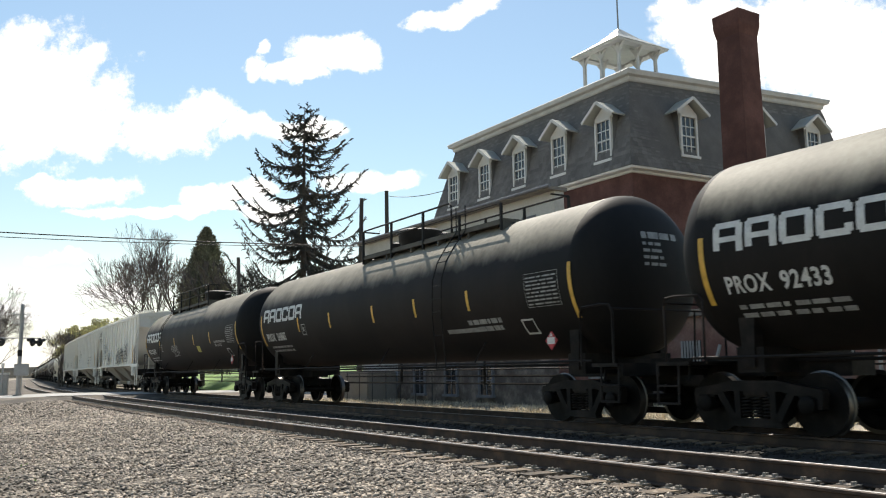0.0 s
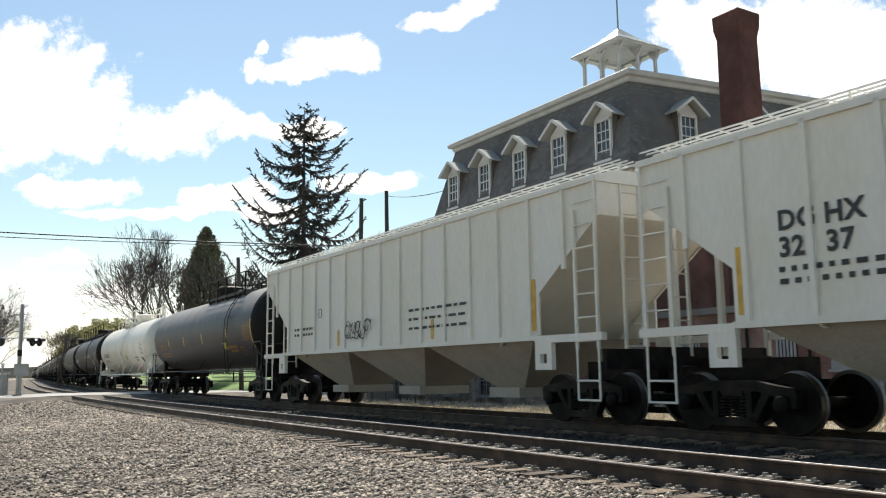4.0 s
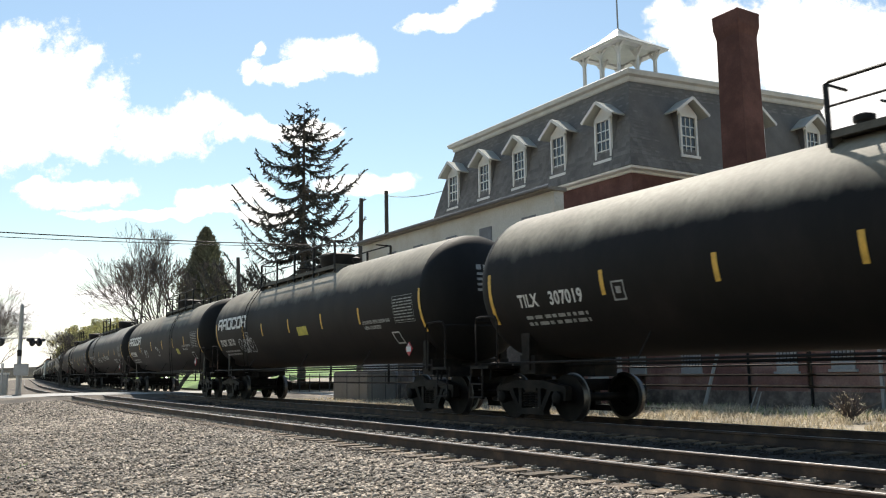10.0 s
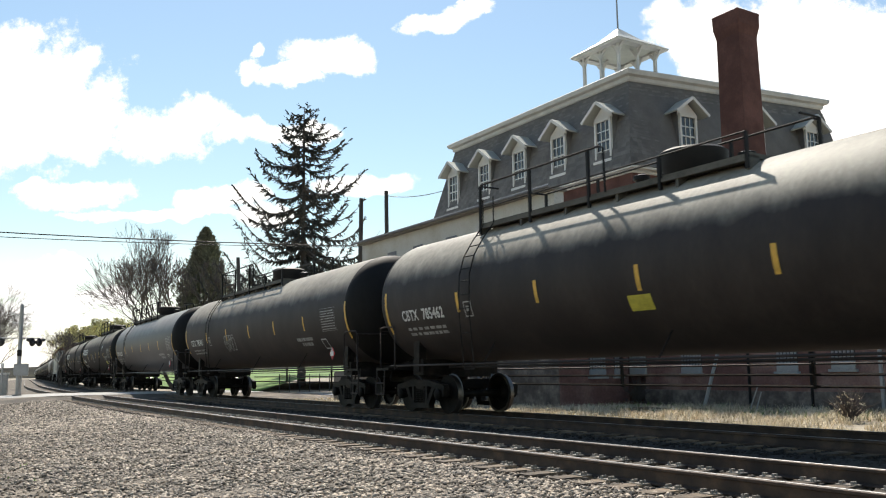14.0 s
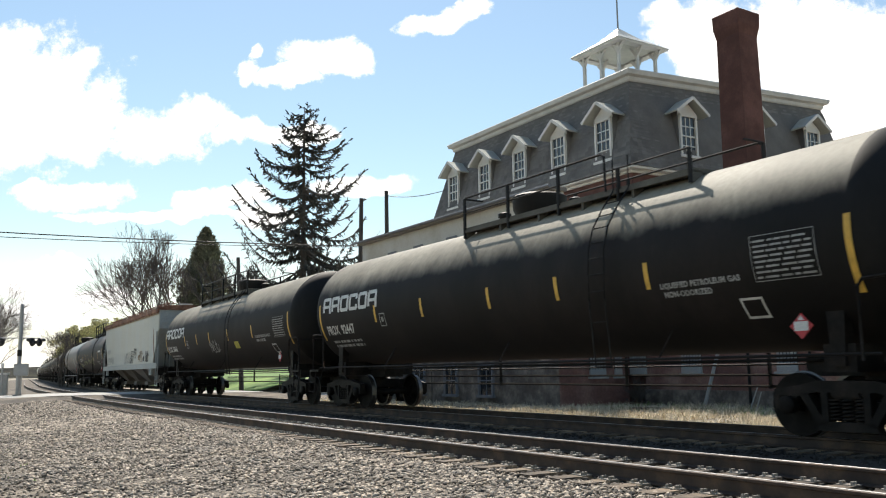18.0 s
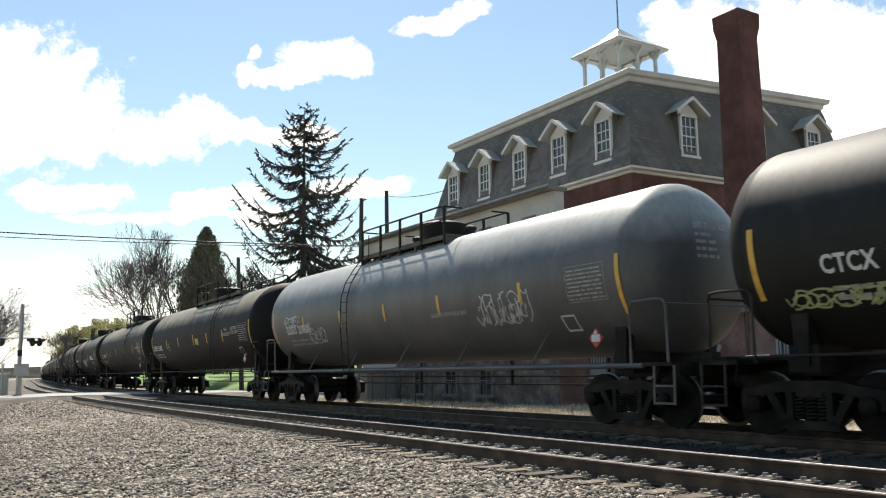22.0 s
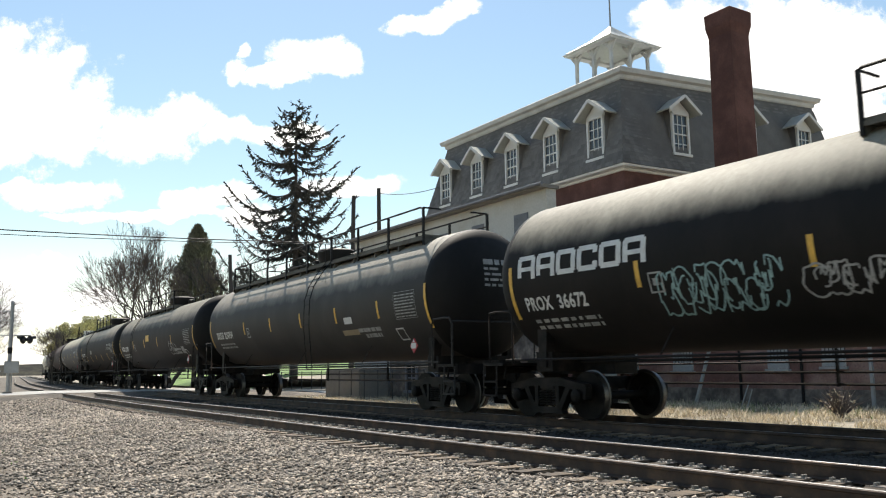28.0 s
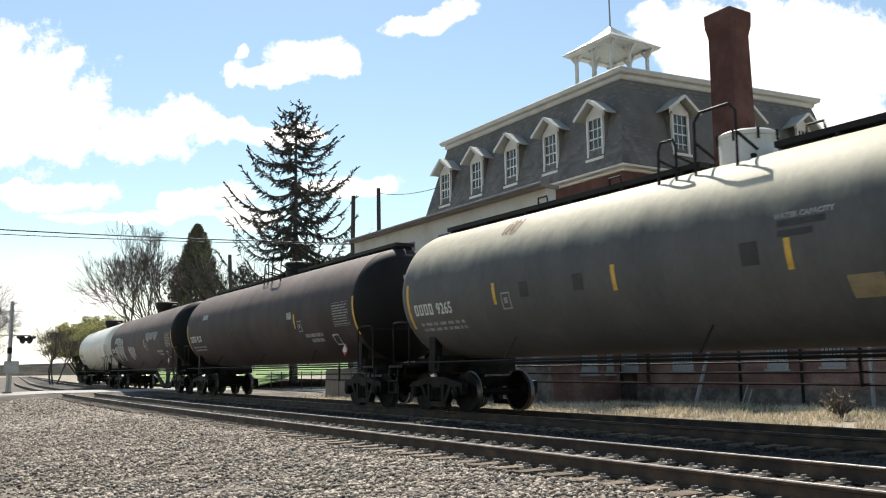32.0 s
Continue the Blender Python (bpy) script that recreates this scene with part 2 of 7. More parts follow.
# ---- mesh helpers ----
class Geo:
    """Collects vertices and faces of one mesh."""

    def __init__(self):
        self.v, self.f = [], []

    def add(self, verts, faces, m=None):
        o = len(self.v)
        self.v += [tuple(m @ Vector(p)) for p in verts] if m is not None else [tuple(p) for p in verts]
        self.f += [tuple(o + i for i in f) for f in faces]
        return self

    def box(self, x0, x1, y0, y1, z0, z1, m=None):
        p = [(x, y, z) for x in (x0, x1) for y in (y0, y1) for z in (z0, z1)]
        return self.add(p, [(0, 1, 3, 2), (4, 6, 7, 5), (0, 4, 5, 1), (2, 3, 7, 6), (0, 2, 6, 4), (1, 5, 7, 3)], m)

    def bevel_box(self, x0, x1, y0, y1, z0, z1, c, m=None):
        xs, ys, zs = (x0, x0 + c, x1 - c, x1), (y0, y0 + c, y1 - c, y1), (z0, z0 + c, z1 - c, z1)
        bm = bmesh.new()
        bmesh.ops.create_cube(bm, size=1)
        for v in bm.verts:
            v.co = (x1 if v.co.x > 0 else x0, y1 if v.co.y > 0 else y0, z1 if v.co.z > 0 else z0)
        bmesh.ops.bevel(bm, geom=bm.edges[:], offset=c, segments=2, affect="EDGES")
        bm.verts.index_update()
        self.add([v.co.copy() for v in bm.verts], [[v.index for v in f.verts] for f in bm.faces], m)
        bm.free()
        return self

    def rod(self, p, q, r, r2=None, seg=8, m=None):
        p, q = Vector(p), Vector(q)
        d = (q - p)
        if d.length < 1e-6:
            return self
        t = d.to_track_quat("Z", "Y").to_matrix()
        r2 = r if r2 is None else r2
        vs = []
        for base, rr in ((p, r), (q, r2)):
            for i in range(seg):
                a = 2 * math.pi * i / seg
                vs.append(base + t @ Vector((rr * math.cos(a), rr * math.sin(a), 0)))
        fs = [(i, (i + 1) % seg, seg + (i + 1) % seg, seg + i) for i in range(seg)]
        fs += [tuple(reversed(range(seg))), tuple(range(seg, 2 * seg))]
        return self.add(vs, fs, m)

    def tube(self, pts, r, seg=8, m=None):
        pts = [Vector(p) for p in pts]
        vs, n = [], len(pts)
        for i, p in enumerate(pts):
            d = (pts[min(i + 1, n - 1)] - pts[max(i - 1, 0)]).normalized()
            t = d.to_track_quat("Z", "Y").to_matrix()
            rr = r[i] if isinstance(r, (list, tuple)) else r
            for k in range(seg):
                a = 2 * math.pi * k / seg
                vs.append(p + t @ Vector((rr * math.cos(a), rr * math.sin(a), 0)))
        fs = []
        for i in range(n - 1):
            for k in range(seg):
                fs.append((i * seg + k, i * seg + (k + 1) % seg, (i + 1) * seg + (k + 1) % seg, (i + 1) * seg + k))
        fs += [tuple(reversed(range(seg))), tuple((n - 1) * seg + k for k in range(seg))]
        return self.add(vs, fs, m)

    def lathe(self, prof, seg=32, m=None, caps=True):
        """Profile of (along z, radius)."""
        vs, fs = [], []
        for z, r in prof:
            for k in range(seg):
                a = 2 * math.pi * k / seg
                vs.append((r * math.cos(a), r * math.sin(a), z))
        for i in range(len(prof) - 1):
            for k in range(seg):
                fs.append((i * seg + k, i * seg + (k + 1) % seg, (i + 1) * seg + (k + 1) % seg, (i + 1) * seg + k))
        if caps:
            fs += [tuple(reversed(range(seg))), tuple((len(prof) - 1) * seg + k for k in range(seg))]
        return self.add(vs, fs, m)

    def prism(self, outline, h0, h1, m=None):
        """Outline in x, z; extruded along y from h0 to h1."""
        n = len(outline)
        vs = [(x, h0, z) for x, z in outline] + [(x, h1, z) for x, z in outline]
        fs = [tuple(range(n)), tuple(reversed(range(n, 2 * n)))]
        fs += [(i, n + i, n + (i + 1) % n, (i + 1) % n) for i in range(n)]
        return self.add(vs, fs, m)

    def mesh(self, name, material, smooth=None):
        me = bpy.data.meshes.new(name)
        me.from_pydata(self.v, [], self.f)
        for x in (material if isinstance(material, (list, tuple)) else (material,)):
            me.materials.append(x)
        bm = bmesh.new()
        bm.from_mesh(me)
        bmesh.ops.recalc_face_normals(bm, faces=bm.faces[:])
        bm.to_mesh(me)
        bm.free()
        if smooth:
            me.shade_smooth()
            me.set_sharp_from_angle(angle=radians(smooth))
        return me


def part(name, g, material, parent=None, label="", at=None, smooth=None):
    me = g.mesh(name, material, smooth) if isinstance(g, Geo) else g
    ob = new(name, me)
    if parent is not None:
        ob.parent = parent
    if at is not None:
        ob.matrix_basis = at
    if label:
        ob["label"] = label
    return ob


def thing(name, label, category, group="", kind="", at=None):
    ob = new(name)
    ob.empty_display_size = 0.2
    if at is not None:
        ob.matrix_basis = at
    return tagged(ob, label, category, group, kind)


# ---- the plan: along the track (s, away from the camera's side of the street) and across it ----
HEAD0, BEND, BEND2 = 0.557477, 0.001253, -0.00000525


def heading(s):
    q = max(-45.0, min(105.0, s))
    h = HEAD0 - (BEND * q + BEND2 * q * q / 2)
    return h


STEP = 2.0
_table = {0: Vector((1.9969, 19.078, 0))}
for sign in (1, -1):
    p = _table[0].copy()
    for i in range(0, 390 if sign > 0 else 420):
        h = heading(sign * (i + 0.5) * STEP)
        p = p + sign * STEP * Vector((-math.sin(h), math.cos(h), 0))
        _table[sign * (i + 1)] = p.copy()


def on_track(s, lat=0.0, z=0.0):
    i = math.floor(s / STEP)
    a, b = _table[i], _table[i + 1]
    p = a.lerp(b, s / STEP - i)
    h = heading(s)
    return p + Vector((lat * math.cos(h), lat * math.sin(h), z))


D0, N0 = Vector((-math.sin(HEAD0), math.cos(HEAD0), 0)), Vector((math.cos(HEAD0), math.sin(HEAD0), 0))
O0 = Vector((1.9969, 19.078, 0))


def lot(s, lat, z=0.0):
    """Straight plan beside the track: s along it, lat across it."""
    return O0 + s * D0 + lat * N0 + Vector((0, 0, z))


# local frame for buildings: x = towards -s, y = across away from the track, z up
LOT = Matrix(((-D0.x, N0.x, 0, O0.x), (-D0.y, N0.y, 0, O0.y), (0, 0, 1, 0), (0, 0, 0, 1)))
NEAR_TRACK = -4.55


# ---- ground, road, tracks ----
def strip(name, rows, lats, zfun, material, kind="structure", label="", cat=""):
    """A sheet that follows the track: rows of s, columns of lateral places."""
    g = Geo()
    n = len(lats)
    for s in rows:
        for la in lats:
            p = on_track(s, la)
            g.v.append((p.x, p.y, zfun(s, la)))
    for i in range(len(rows) - 1):
        for j in range(n - 1):
            g.f.append((i * n + j, i * n + j + 1, (i + 1) * n + j + 1, (i + 1) * n + j))
    ob = part(name, g, material, smooth=60)
    return tagged(ob, label, cat, kind=kind)


def ground_z(x, y):
    return -0.46 + 0.03 * noise.noise(Vector((x * 0.15, y * 0.15, 0))) + 0.01 * noise.noise(Vector((x * 0.9, y * 0.9, 3)))


def make_ground():
    g = Geo()
    xs = [-2600, -1500, -800, -400, -200, -120] + [-80 + 2.5 * i for i in range(65)] + [120, 200, 400, 800, 1500, 2600]
    ys = [-1500, -800, -400, -200, -100, -50] + [-25 + 2.5 * i for i in range(65)] + [180, 260, 400, 800, 1600, 3200]
    for x in xs:
        for y in ys:
            g.v.append((x, y, ground_z(x, y)))
    n = len(ys)
    g.f += [(i * n + j, (i + 1) * n + j, (i + 1) * n + j + 1, i * n + j + 1) for i in range(len(xs) - 1) for j in range(n - 1)]
    tagged(part("ground", g, M_GROUND, smooth=80), "dry brown earth and gravel beside the railway", "ground", kind="structure")


make_ground()
S_ROWS = [-220 + 4 * i for i in range(40)] + [-60 + 1.0 * i for i in range(150)] + [90 + 6 * i for i in range(60)]


def bed_z(s, la):
    # crown under both tracks, shoulders falling to the ground on either side
    top = -0.20
    if la < -6.9:
        t = min(1.0, (-6.9 - la) / 4.5)
        top = -0.20 - 0.28 * t
    if la > 2.0:
        t = min(1.0, (la - 2.0) / 1.6)
        top = -0.20 - 0.30 * t
    if la > -1.9 + -0.9 and la < -1.9:
        top -= 0.03
    return top + 0.018 * noise.noise(Vector((s * 1.7, la * 1.7, 0)))


strip("ballast_bed", S_ROWS, [-11.4, -10.9, -10.3, -9.7, -9.2, -8.2, -7.4, -6.9, -6.3, -5.6, -4.9, -4.2, -3.5, -2.9], bed_z, M_BALLAST,
      label="grey crushed stone ballast bed under the near track", cat="ballast")
# bed coloured dark to carry the shade below the cars
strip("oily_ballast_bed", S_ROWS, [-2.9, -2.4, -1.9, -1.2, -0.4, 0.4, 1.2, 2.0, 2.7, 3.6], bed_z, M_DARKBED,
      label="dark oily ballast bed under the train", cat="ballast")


def rail(lat, rows):
    """One rail: foot, web and rounded head, following the track."""
    prof = [(-0.07, -0.175), (0.07, -0.175), (0.07, -0.162), (0.012, -0.145), (0.010, -0.045), (0.036, -0.034), (0.036, -0.010), (0.026, -0.002),
            (-0.026, -0.002), (-0.036, -0.010), (-0.036, -0.034), (-0.010, -0.045), (-0.012, -0.145), (-0.07, -0.162)]
    g, n = Geo(), len(prof)
    for s in rows:
        for dl, z in prof:
            p = on_track(s, lat + dl)
            g.v.append((p.x, p.y, z))
    for i in range(len(rows) - 1):
        for j in range(n):
            g.f.append((i * n + j, i * n + (j + 1) % n, (i + 1) * n + (j + 1) % n, (i + 1) * n + j))
    return g


def railhead(lat, rows):
    prof = [(-0.014, -0.001), (0.014, -0.001), (0.010, 0.003), (-0.010, 0.003)]
    g, n = Geo(), len(prof)
    for s in rows:
        for dl, z in prof:
            p = on_track(s, lat + dl)
            g.v.append((p.x, p.y, z))
    for i in range(len(rows) - 1):
        for j in range(n):
            g.f.append((i * n + j, i * n + (j + 1) % n, (i + 1) * n + (j + 1) % n, (i + 1) * n + j))
    return g


TRACKS = []
for centre, lab in ((NEAR_TRACK, "empty railway track with polished steel rails"), (0.0, "railway track that carries the freight train")):
    tr = thing("railway_track", lab, "railway track", kind="structure")
    TRACKS.append(tr)
    for side in (-0.752, 0.752):
        r = part("rail", rail(centre + side, S_ROWS), M_RAILSIDE, tr, "rusty steel rail", smooth=40)
        part("rail_head", railhead(centre + side, S_ROWS), M_RAILTOP, r, "polished running surface")


def stones(name, s0, s1, l0, l1, count, size, material, seed, lab, skip=()):
    """Loose angular stones, each a skewed octahedron, thicker where the camera is near."""
    rng = np.random.default_rng(seed)
    s = s0 + (s1 - s0) * rng.random(count * 2) ** 1.35
    la = l0 + (l1 - l0) * rng.random(count * 2)
    keep = np.ones(count * 2, bool)
    for a, b in skip:
        keep &= ~((la > a) & (la < b))
    s, la = s[keep][:count], la[keep][:count]
    n = len(s)
    base = np.array([(1, 0, 0), (-1, 0, 0), (0, 1, 0), (0, -1, 0), (0, 0, 0.8), (0, 0, -0.8)], float)
    tri = np.array([(0, 2, 4), (2, 1, 4), (1, 3, 4), (3, 0, 4), (2, 0, 5), (1, 2, 5), (3, 1, 5), (0, 3, 5)])
    v = base[None] * (0.6 + 0.8 * rng.random((n, 6, 1))) + 0.35 * (rng.random((n, 6, 3)) - 0.5)
    sc = size * (0.55 + 0.9 * rng.random((n, 1, 1)) ** 2)
    v *= sc * np.array([1.25, 0.9, 0.75])
    t = rng.random(n) * 6.283
    c, d = np.cos(t)[:, None], np.sin(t)[:, None]
    x, y = v[:, :, 0] * c - v[:, :, 1] * d, v[:, :, 0] * d + v[:, :, 1] * c
    e = rng.random(n)[:, None] * 1.2 - 0.6
    z, x = v[:, :, 2] * np.cos(e) + x * np.sin(e), x * np.cos(e) - v[:, :, 2] * np.sin(e)
    pos = np.array([tuple(on_track(a, b, bed_z(a, b) + 0.008)) for a, b in zip(s, la)])
    v = np.stack((x, y, z), 2) + pos[:, None, :]
    f = (tri[None] + 6 * np.arange(n)[:, None, None]).reshape(-1, 3)
    me = bpy.data.meshes.new(name)
    me.vertices.add(n * 6)
    me.vertices.foreach_set("co", v.reshape(-1))
    me.loops.add(len(f) * 3)
    me.loops.foreach_set("vertex_index", f.reshape(-1))
    me.polygons.add(len(f))
    me.polygons.foreach_set("loop_start", np.arange(len(f)) * 3)
    me.polygons.foreach_set("loop_total", np.full(len(f), 3))
    me.update()
    me.materials.append(material)
    return tagged(new(name, me), lab, "gravel", kind="stuff")


stones("ballast_stones", -13.0, 12.0, -10.3, -5.65, 46000, 0.030, M_STONE, 1, "loose grey and tan crushed stone ballast")
stones("ballast_stones", -13.0, 14.0, -12.8, -10.2, 12000, 0.026, M_STONE, 6, "scattered gravel on bare earth")
stones("ballast_stones", 8.0, 34.0, -11.8, -6.1, 18000, 0.042, M_STONE, 2, "loose grey and tan crushed stone ballast")
stones("ballast_stones", -13.0, 25.0, -6.0, -2.6, 14000, 0.034, M_GAUGESTONE, 3, "greasy dark ballast stones between the rails")
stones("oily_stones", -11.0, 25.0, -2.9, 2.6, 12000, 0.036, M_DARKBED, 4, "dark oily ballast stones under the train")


def ties(track, centre, s0, s1, plates):
    """Wooden sleepers, each a part of its track, with tie plates and spikes."""
    rng = random.Random(2)
    shapes = []
    for k in range(4):
        g = Geo()
        g.bevel_box(-0.115 - 0.01 * k % 0.02, 0.115, -1.30 - 0.03 * k, 1.30 + 0.02 * k, -0.36, -0.168, 0.012)
        shapes.append(g.mesh("tie", M_TIE))
    g = Geo()
    for y in (-0.752, 0.752):
        g.box(-0.10, 0.10, y - 0.19, y + 0.19, -0.170, -0.158)
        for dx in (-0.06, 0.06):
            for dy in (-0.115, 0.115, -0.16, 0.16):
                g.box(dx - 0.014, dx + 0.014, y + dy - 0.014, y + dy + 0.014, -0.16, -0.128)
    plate = g.mesh("tie_plate", M_PLATE)
    s = s0
    while s < s1:
        p = on_track(s, centre)
        m = pose(p.x, p.y, rng.uniform(-0.006, 0.004), 0, 0, math.degrees(heading(s)) + 90 + rng.uniform(-1, 1))
        t = part("tie", shapes[rng.randrange(4)], None, track, at=m)
        if plates:
            part("tie_plate", plate, None, t)
        s += 0.445
    return


# level crossing road
ROAD_S, ROAD_W = 36.0, 7.5


def road_strip(name, l0, l1, z, lab):
    g = Geo()
    ls = [l0 + (l1 - l0) * i / 24 for i in range(25)]
    for la in ls:
        for ds in (-ROAD_W / 2, 0, ROAD_W / 2):
            p = on_track(ROAD_S + ds, 0) + la * Vector((math.cos(heading(ROAD_S)), math.sin(heading(ROAD_S)), 0))
            zz = z if -9 < la < 4.5 else z - 0.42 * min(1, (-9 - la if la < 0 else la - 4.5) / 6)
            g.v.append((p.x, p.y, zz))
    g.f += [(i * 3 + j, i * 3 + j + 1, i * 3 + j + 4, i * 3 + j + 3) for i in range(24) for j in range(2)]
    tagged(part(name, g, M_ROAD), lab, "road", kind="structure")


g = Geo()
for sgn in (-1, 1):
    o = len(g.v)
    ls = [-60 + 5.0 * i for i in range(24)]
    for la in ls:
        for ds, dz in ((ROAD_W / 2 - 0.15, -0.005), (ROAD_W / 2 + 2.6, -0.30), (ROAD_W / 2 + 4.0, -0.52)):
            p = on_track(ROAD_S + sgn * ds, 0) + la * Vector((math.cos(heading(ROAD_S)), math.sin(heading(ROAD_S)), 0))
            inside = -8.2 < la < 3.4
            zz = 0.012 if -9 < la < 4.5 else 0.012 - 0.42 * min(1, (-9 - la if la < 0 else la - 4.5) / 6)
            g.v.append((p.x, p.y, zz + dz if not inside else min(zz + dz, -0.25 if ds > ROAD_W / 2 + 0.5 else zz + dz)))
    g.f += [(o + i * 3 + j, o + i * 3 + j + 1, o + i * 3 + j + 4, o + i * 3 + j + 3) for i in range(23) for j in range(2)]
tagged(part("road_shoulder", g, M_BALLAST, smooth=60), "gravel shoulder beside the level crossing", "shoulder", kind="structure")
road_strip("road", -60, 70, 0.012, "pale worn asphalt road over the level crossing")


# ---- the train ----
def bogie_meshes():
    g = Geo()
    rot = pose(0, 0, 0, 90, 0, 0)
    for y in (-0.752, 0.752):
        out = -1 if y < 0 else 1
        prof = [(0.068, 0.20), (0.066, 0.36), (0.068, 0.40), (0.068, 0.452), (-0.05, 0.458), (-0.060, 0.485), (-0.080, 0.485), (-0.085, 0.42),
                (-0.02, 0.38), (0.00, 0.24), (-0.06, 0.16), (-0.09, 0.14)]
        g.lathe([(h * 1.0, r) for h, r in prof], 40, Matrix.Translation((0, y, 0)) @ pose(0, 0, 0, 90 if out < 0 else -90, 0, 0))
    g.rod((0, -0.72, 0), (0, 0.72, 0), 0.085, seg=14)
    for y in (-1, 1):
        g.rod((0, y * 0.78, 0), (0, y * 1.06, 0), 0.10, seg=14)
    wheelset = g.mesh("wheelset", [M_WHEEL, M_TREAD], 35)
    for f in wheelset.polygons:
        # the running tread and flange edge are worn bright
        if 0.445 < math.hypot(f.center.x, f.center.z) < 0.475 and abs(f.center.y) > 0.6:
            f.material_index = 1
    sides = {}
    for sgn, key in ((-1, "near"), (1, "far")):
        f = Geo()
        y0, y1 = sgn * 0.93, sgn * 1.09
        if y0 > y1:
            y0, y1 = y1, y0
        top = [(-1.13, 0.60), (-1.10, 0.68), (-0.70, 0.74), (-0.42, 0.80), (0.42, 0.80), (0.70, 0.74), (1.10, 0.68), (1.13, 0.60),
               (0.72, 0.58), (0.46, 0.64), (-0.46, 0.64), (-0.72, 0.58)]
        f.prism(top, y0, y1)
        for k in (-1, 1):
            f.prism([(k * 0.70, 0.62), (k * 0.56, 0.62), (k * 0.30, 0.20), (k * 0.42, 0.18)], y0, y1)
            f.prism([(k * 0.26, 0.64), (k * 0.36, 0.64), (k * 0.36, 0.22), (k * 0.26, 0.22)], y0, y1)
            f.prism([(k * 1.13, 0.62), (k * 1.03, 0.62), (k * 1.03, 0.40), (k * 1.10, 0.40)], y0, y1)
        f.prism([(-0.46, 0.12), (0.46, 0.12), (0.40, 0.24), (-0.40, 0.24)], y0, y1)
        sides[key] = f.mesh("side_frame", M_STEEL, 30)
        for x in (-0.19, 0.0, 0.19):
            sp = Geo()
            pts = [(x + 0.075 * math.cos(t * 0.9), sgn * 1.0 + 0.075 * math.sin(t * 0.9), 0.25 + 0.30 * t / 42) for t in range(43)]
            sp.tube(pts, 0.018, 5)
            sides.setdefault(key + "spring", []).append(sp.mesh("coil_spring", M_STEEL, 60))
        for x in (-0.889, 0.889):
            cap = Geo()
            cap.lathe([(0, 0.13), (0.10, 0.13), (0.115, 0.11), (0.13, 0.06)], 18,
                      Matrix.Translation((x, sgn * 1.04, 0.457)) @ pose(0, 0, 0, 90 if sgn < 0 else -90, 0, 0))
            cap.box(x - 0.15, x + 0.15, sgn * 1.01 - 0.07, sgn * 1.01 + 0.07, 0.55, 0.63)
            sides.setdefault(key + "cap", []).append(cap.mesh("axle_bearing", M_WHEEL, 35))
    bo = Geo()
    bo.bevel_box(-0.23, 0.23, -1.08, 1.08, 0.56, 0.80, 0.03)
    bo.lathe([(0.78, 0.30), (0.88, 0.30)], 20)
    bolster = bo.mesh("bolster", M_STEEL, 30)
    brake = []
    for k in (-1, 1):
        br = Geo()
        br.box(k * 0.40 - 0.05, k * 0.40 + 0.05, -0.80, 0.80, 0.36, 0.46)
        for y in (-0.752, 0.752):
            br.box(k * 0.42 - 0.04, k * 0.42 + 0.03, y - 0.05, y + 0.05, 0.28, 0.58)
        brake.append(br.mesh("brake_beam", M_STEEL))
    return wheelset, sides, bolster, brake


BOGIE = bogie_meshes()
WHEELS_A, WHEELS_B = [], []     # leading and trailing wheelsets


def add_bogie(car, x):
    """A two-axle truck under a car: wheelsets, side frames, springs, bolster, brakes."""
    wheelset, sides, bolster, brake = BOGIE
    t = part("truck", bolster, None, car, "grimy cast-steel two-axle truck", at=pose(x, 0, 0))
    for k in ("near", "far"):
        part("side_frame", sides[k], None, t)
        if k == "near":
            for me in sides[k + "spring"]:
                part("coil_spring", me, None, t)
        for me in sides[k + "cap"]:
            part("axle_bearing", me, None, t)
    for me in brake:
        part("brake_beam", me, None, t)
    WHEELS_A.append(part("wheelset", wheelset, None, t, "pair of worn steel wheels", at=pose(0.889, 0, 0.457)))
    WHEELS_B.append(part("wheelset", wheelset, None, t, "pair of worn steel wheels", at=pose(-0.889, 0, 0.457)))
    return t


MESH = {}


def shared(key, make):
    if key not in MESH:
        MESH[key] = make()
    return MESH[key]


def coupler(end):
    g = Geo()
    g.box(end * 0.0, end * 1.15, -0.10, 0.10, 0.72, 0.98)
    g.bevel_box(min(end * 0.95, end * 1.32), max(end * 0.95, end * 1.32), -0.17, 0.17, 0.68, 1.02, 0.04)
    g.rod((end * 0.3, -1.3, 1.02), (end * 0.85, -0.15, 1.0), 0.022)
    g.rod((end * 0.3, -1.3, 1.02), (end * 0.3, -1.35, 0.80), 0.022)
    g.tube([(end * 0.5, 0.35, 0.95), (end * 0.8, 0.38, 0.70), (end * 1.05, 0.30, 0.58), (end * 1.35, 0.2, 0.60)], 0.035, 7)
    return g


R_TANK, Z_TANK = 1.57, 2.80
TIP, SEAM = 9.22, 8.47          # tank ends and head seams, from the middle of the car


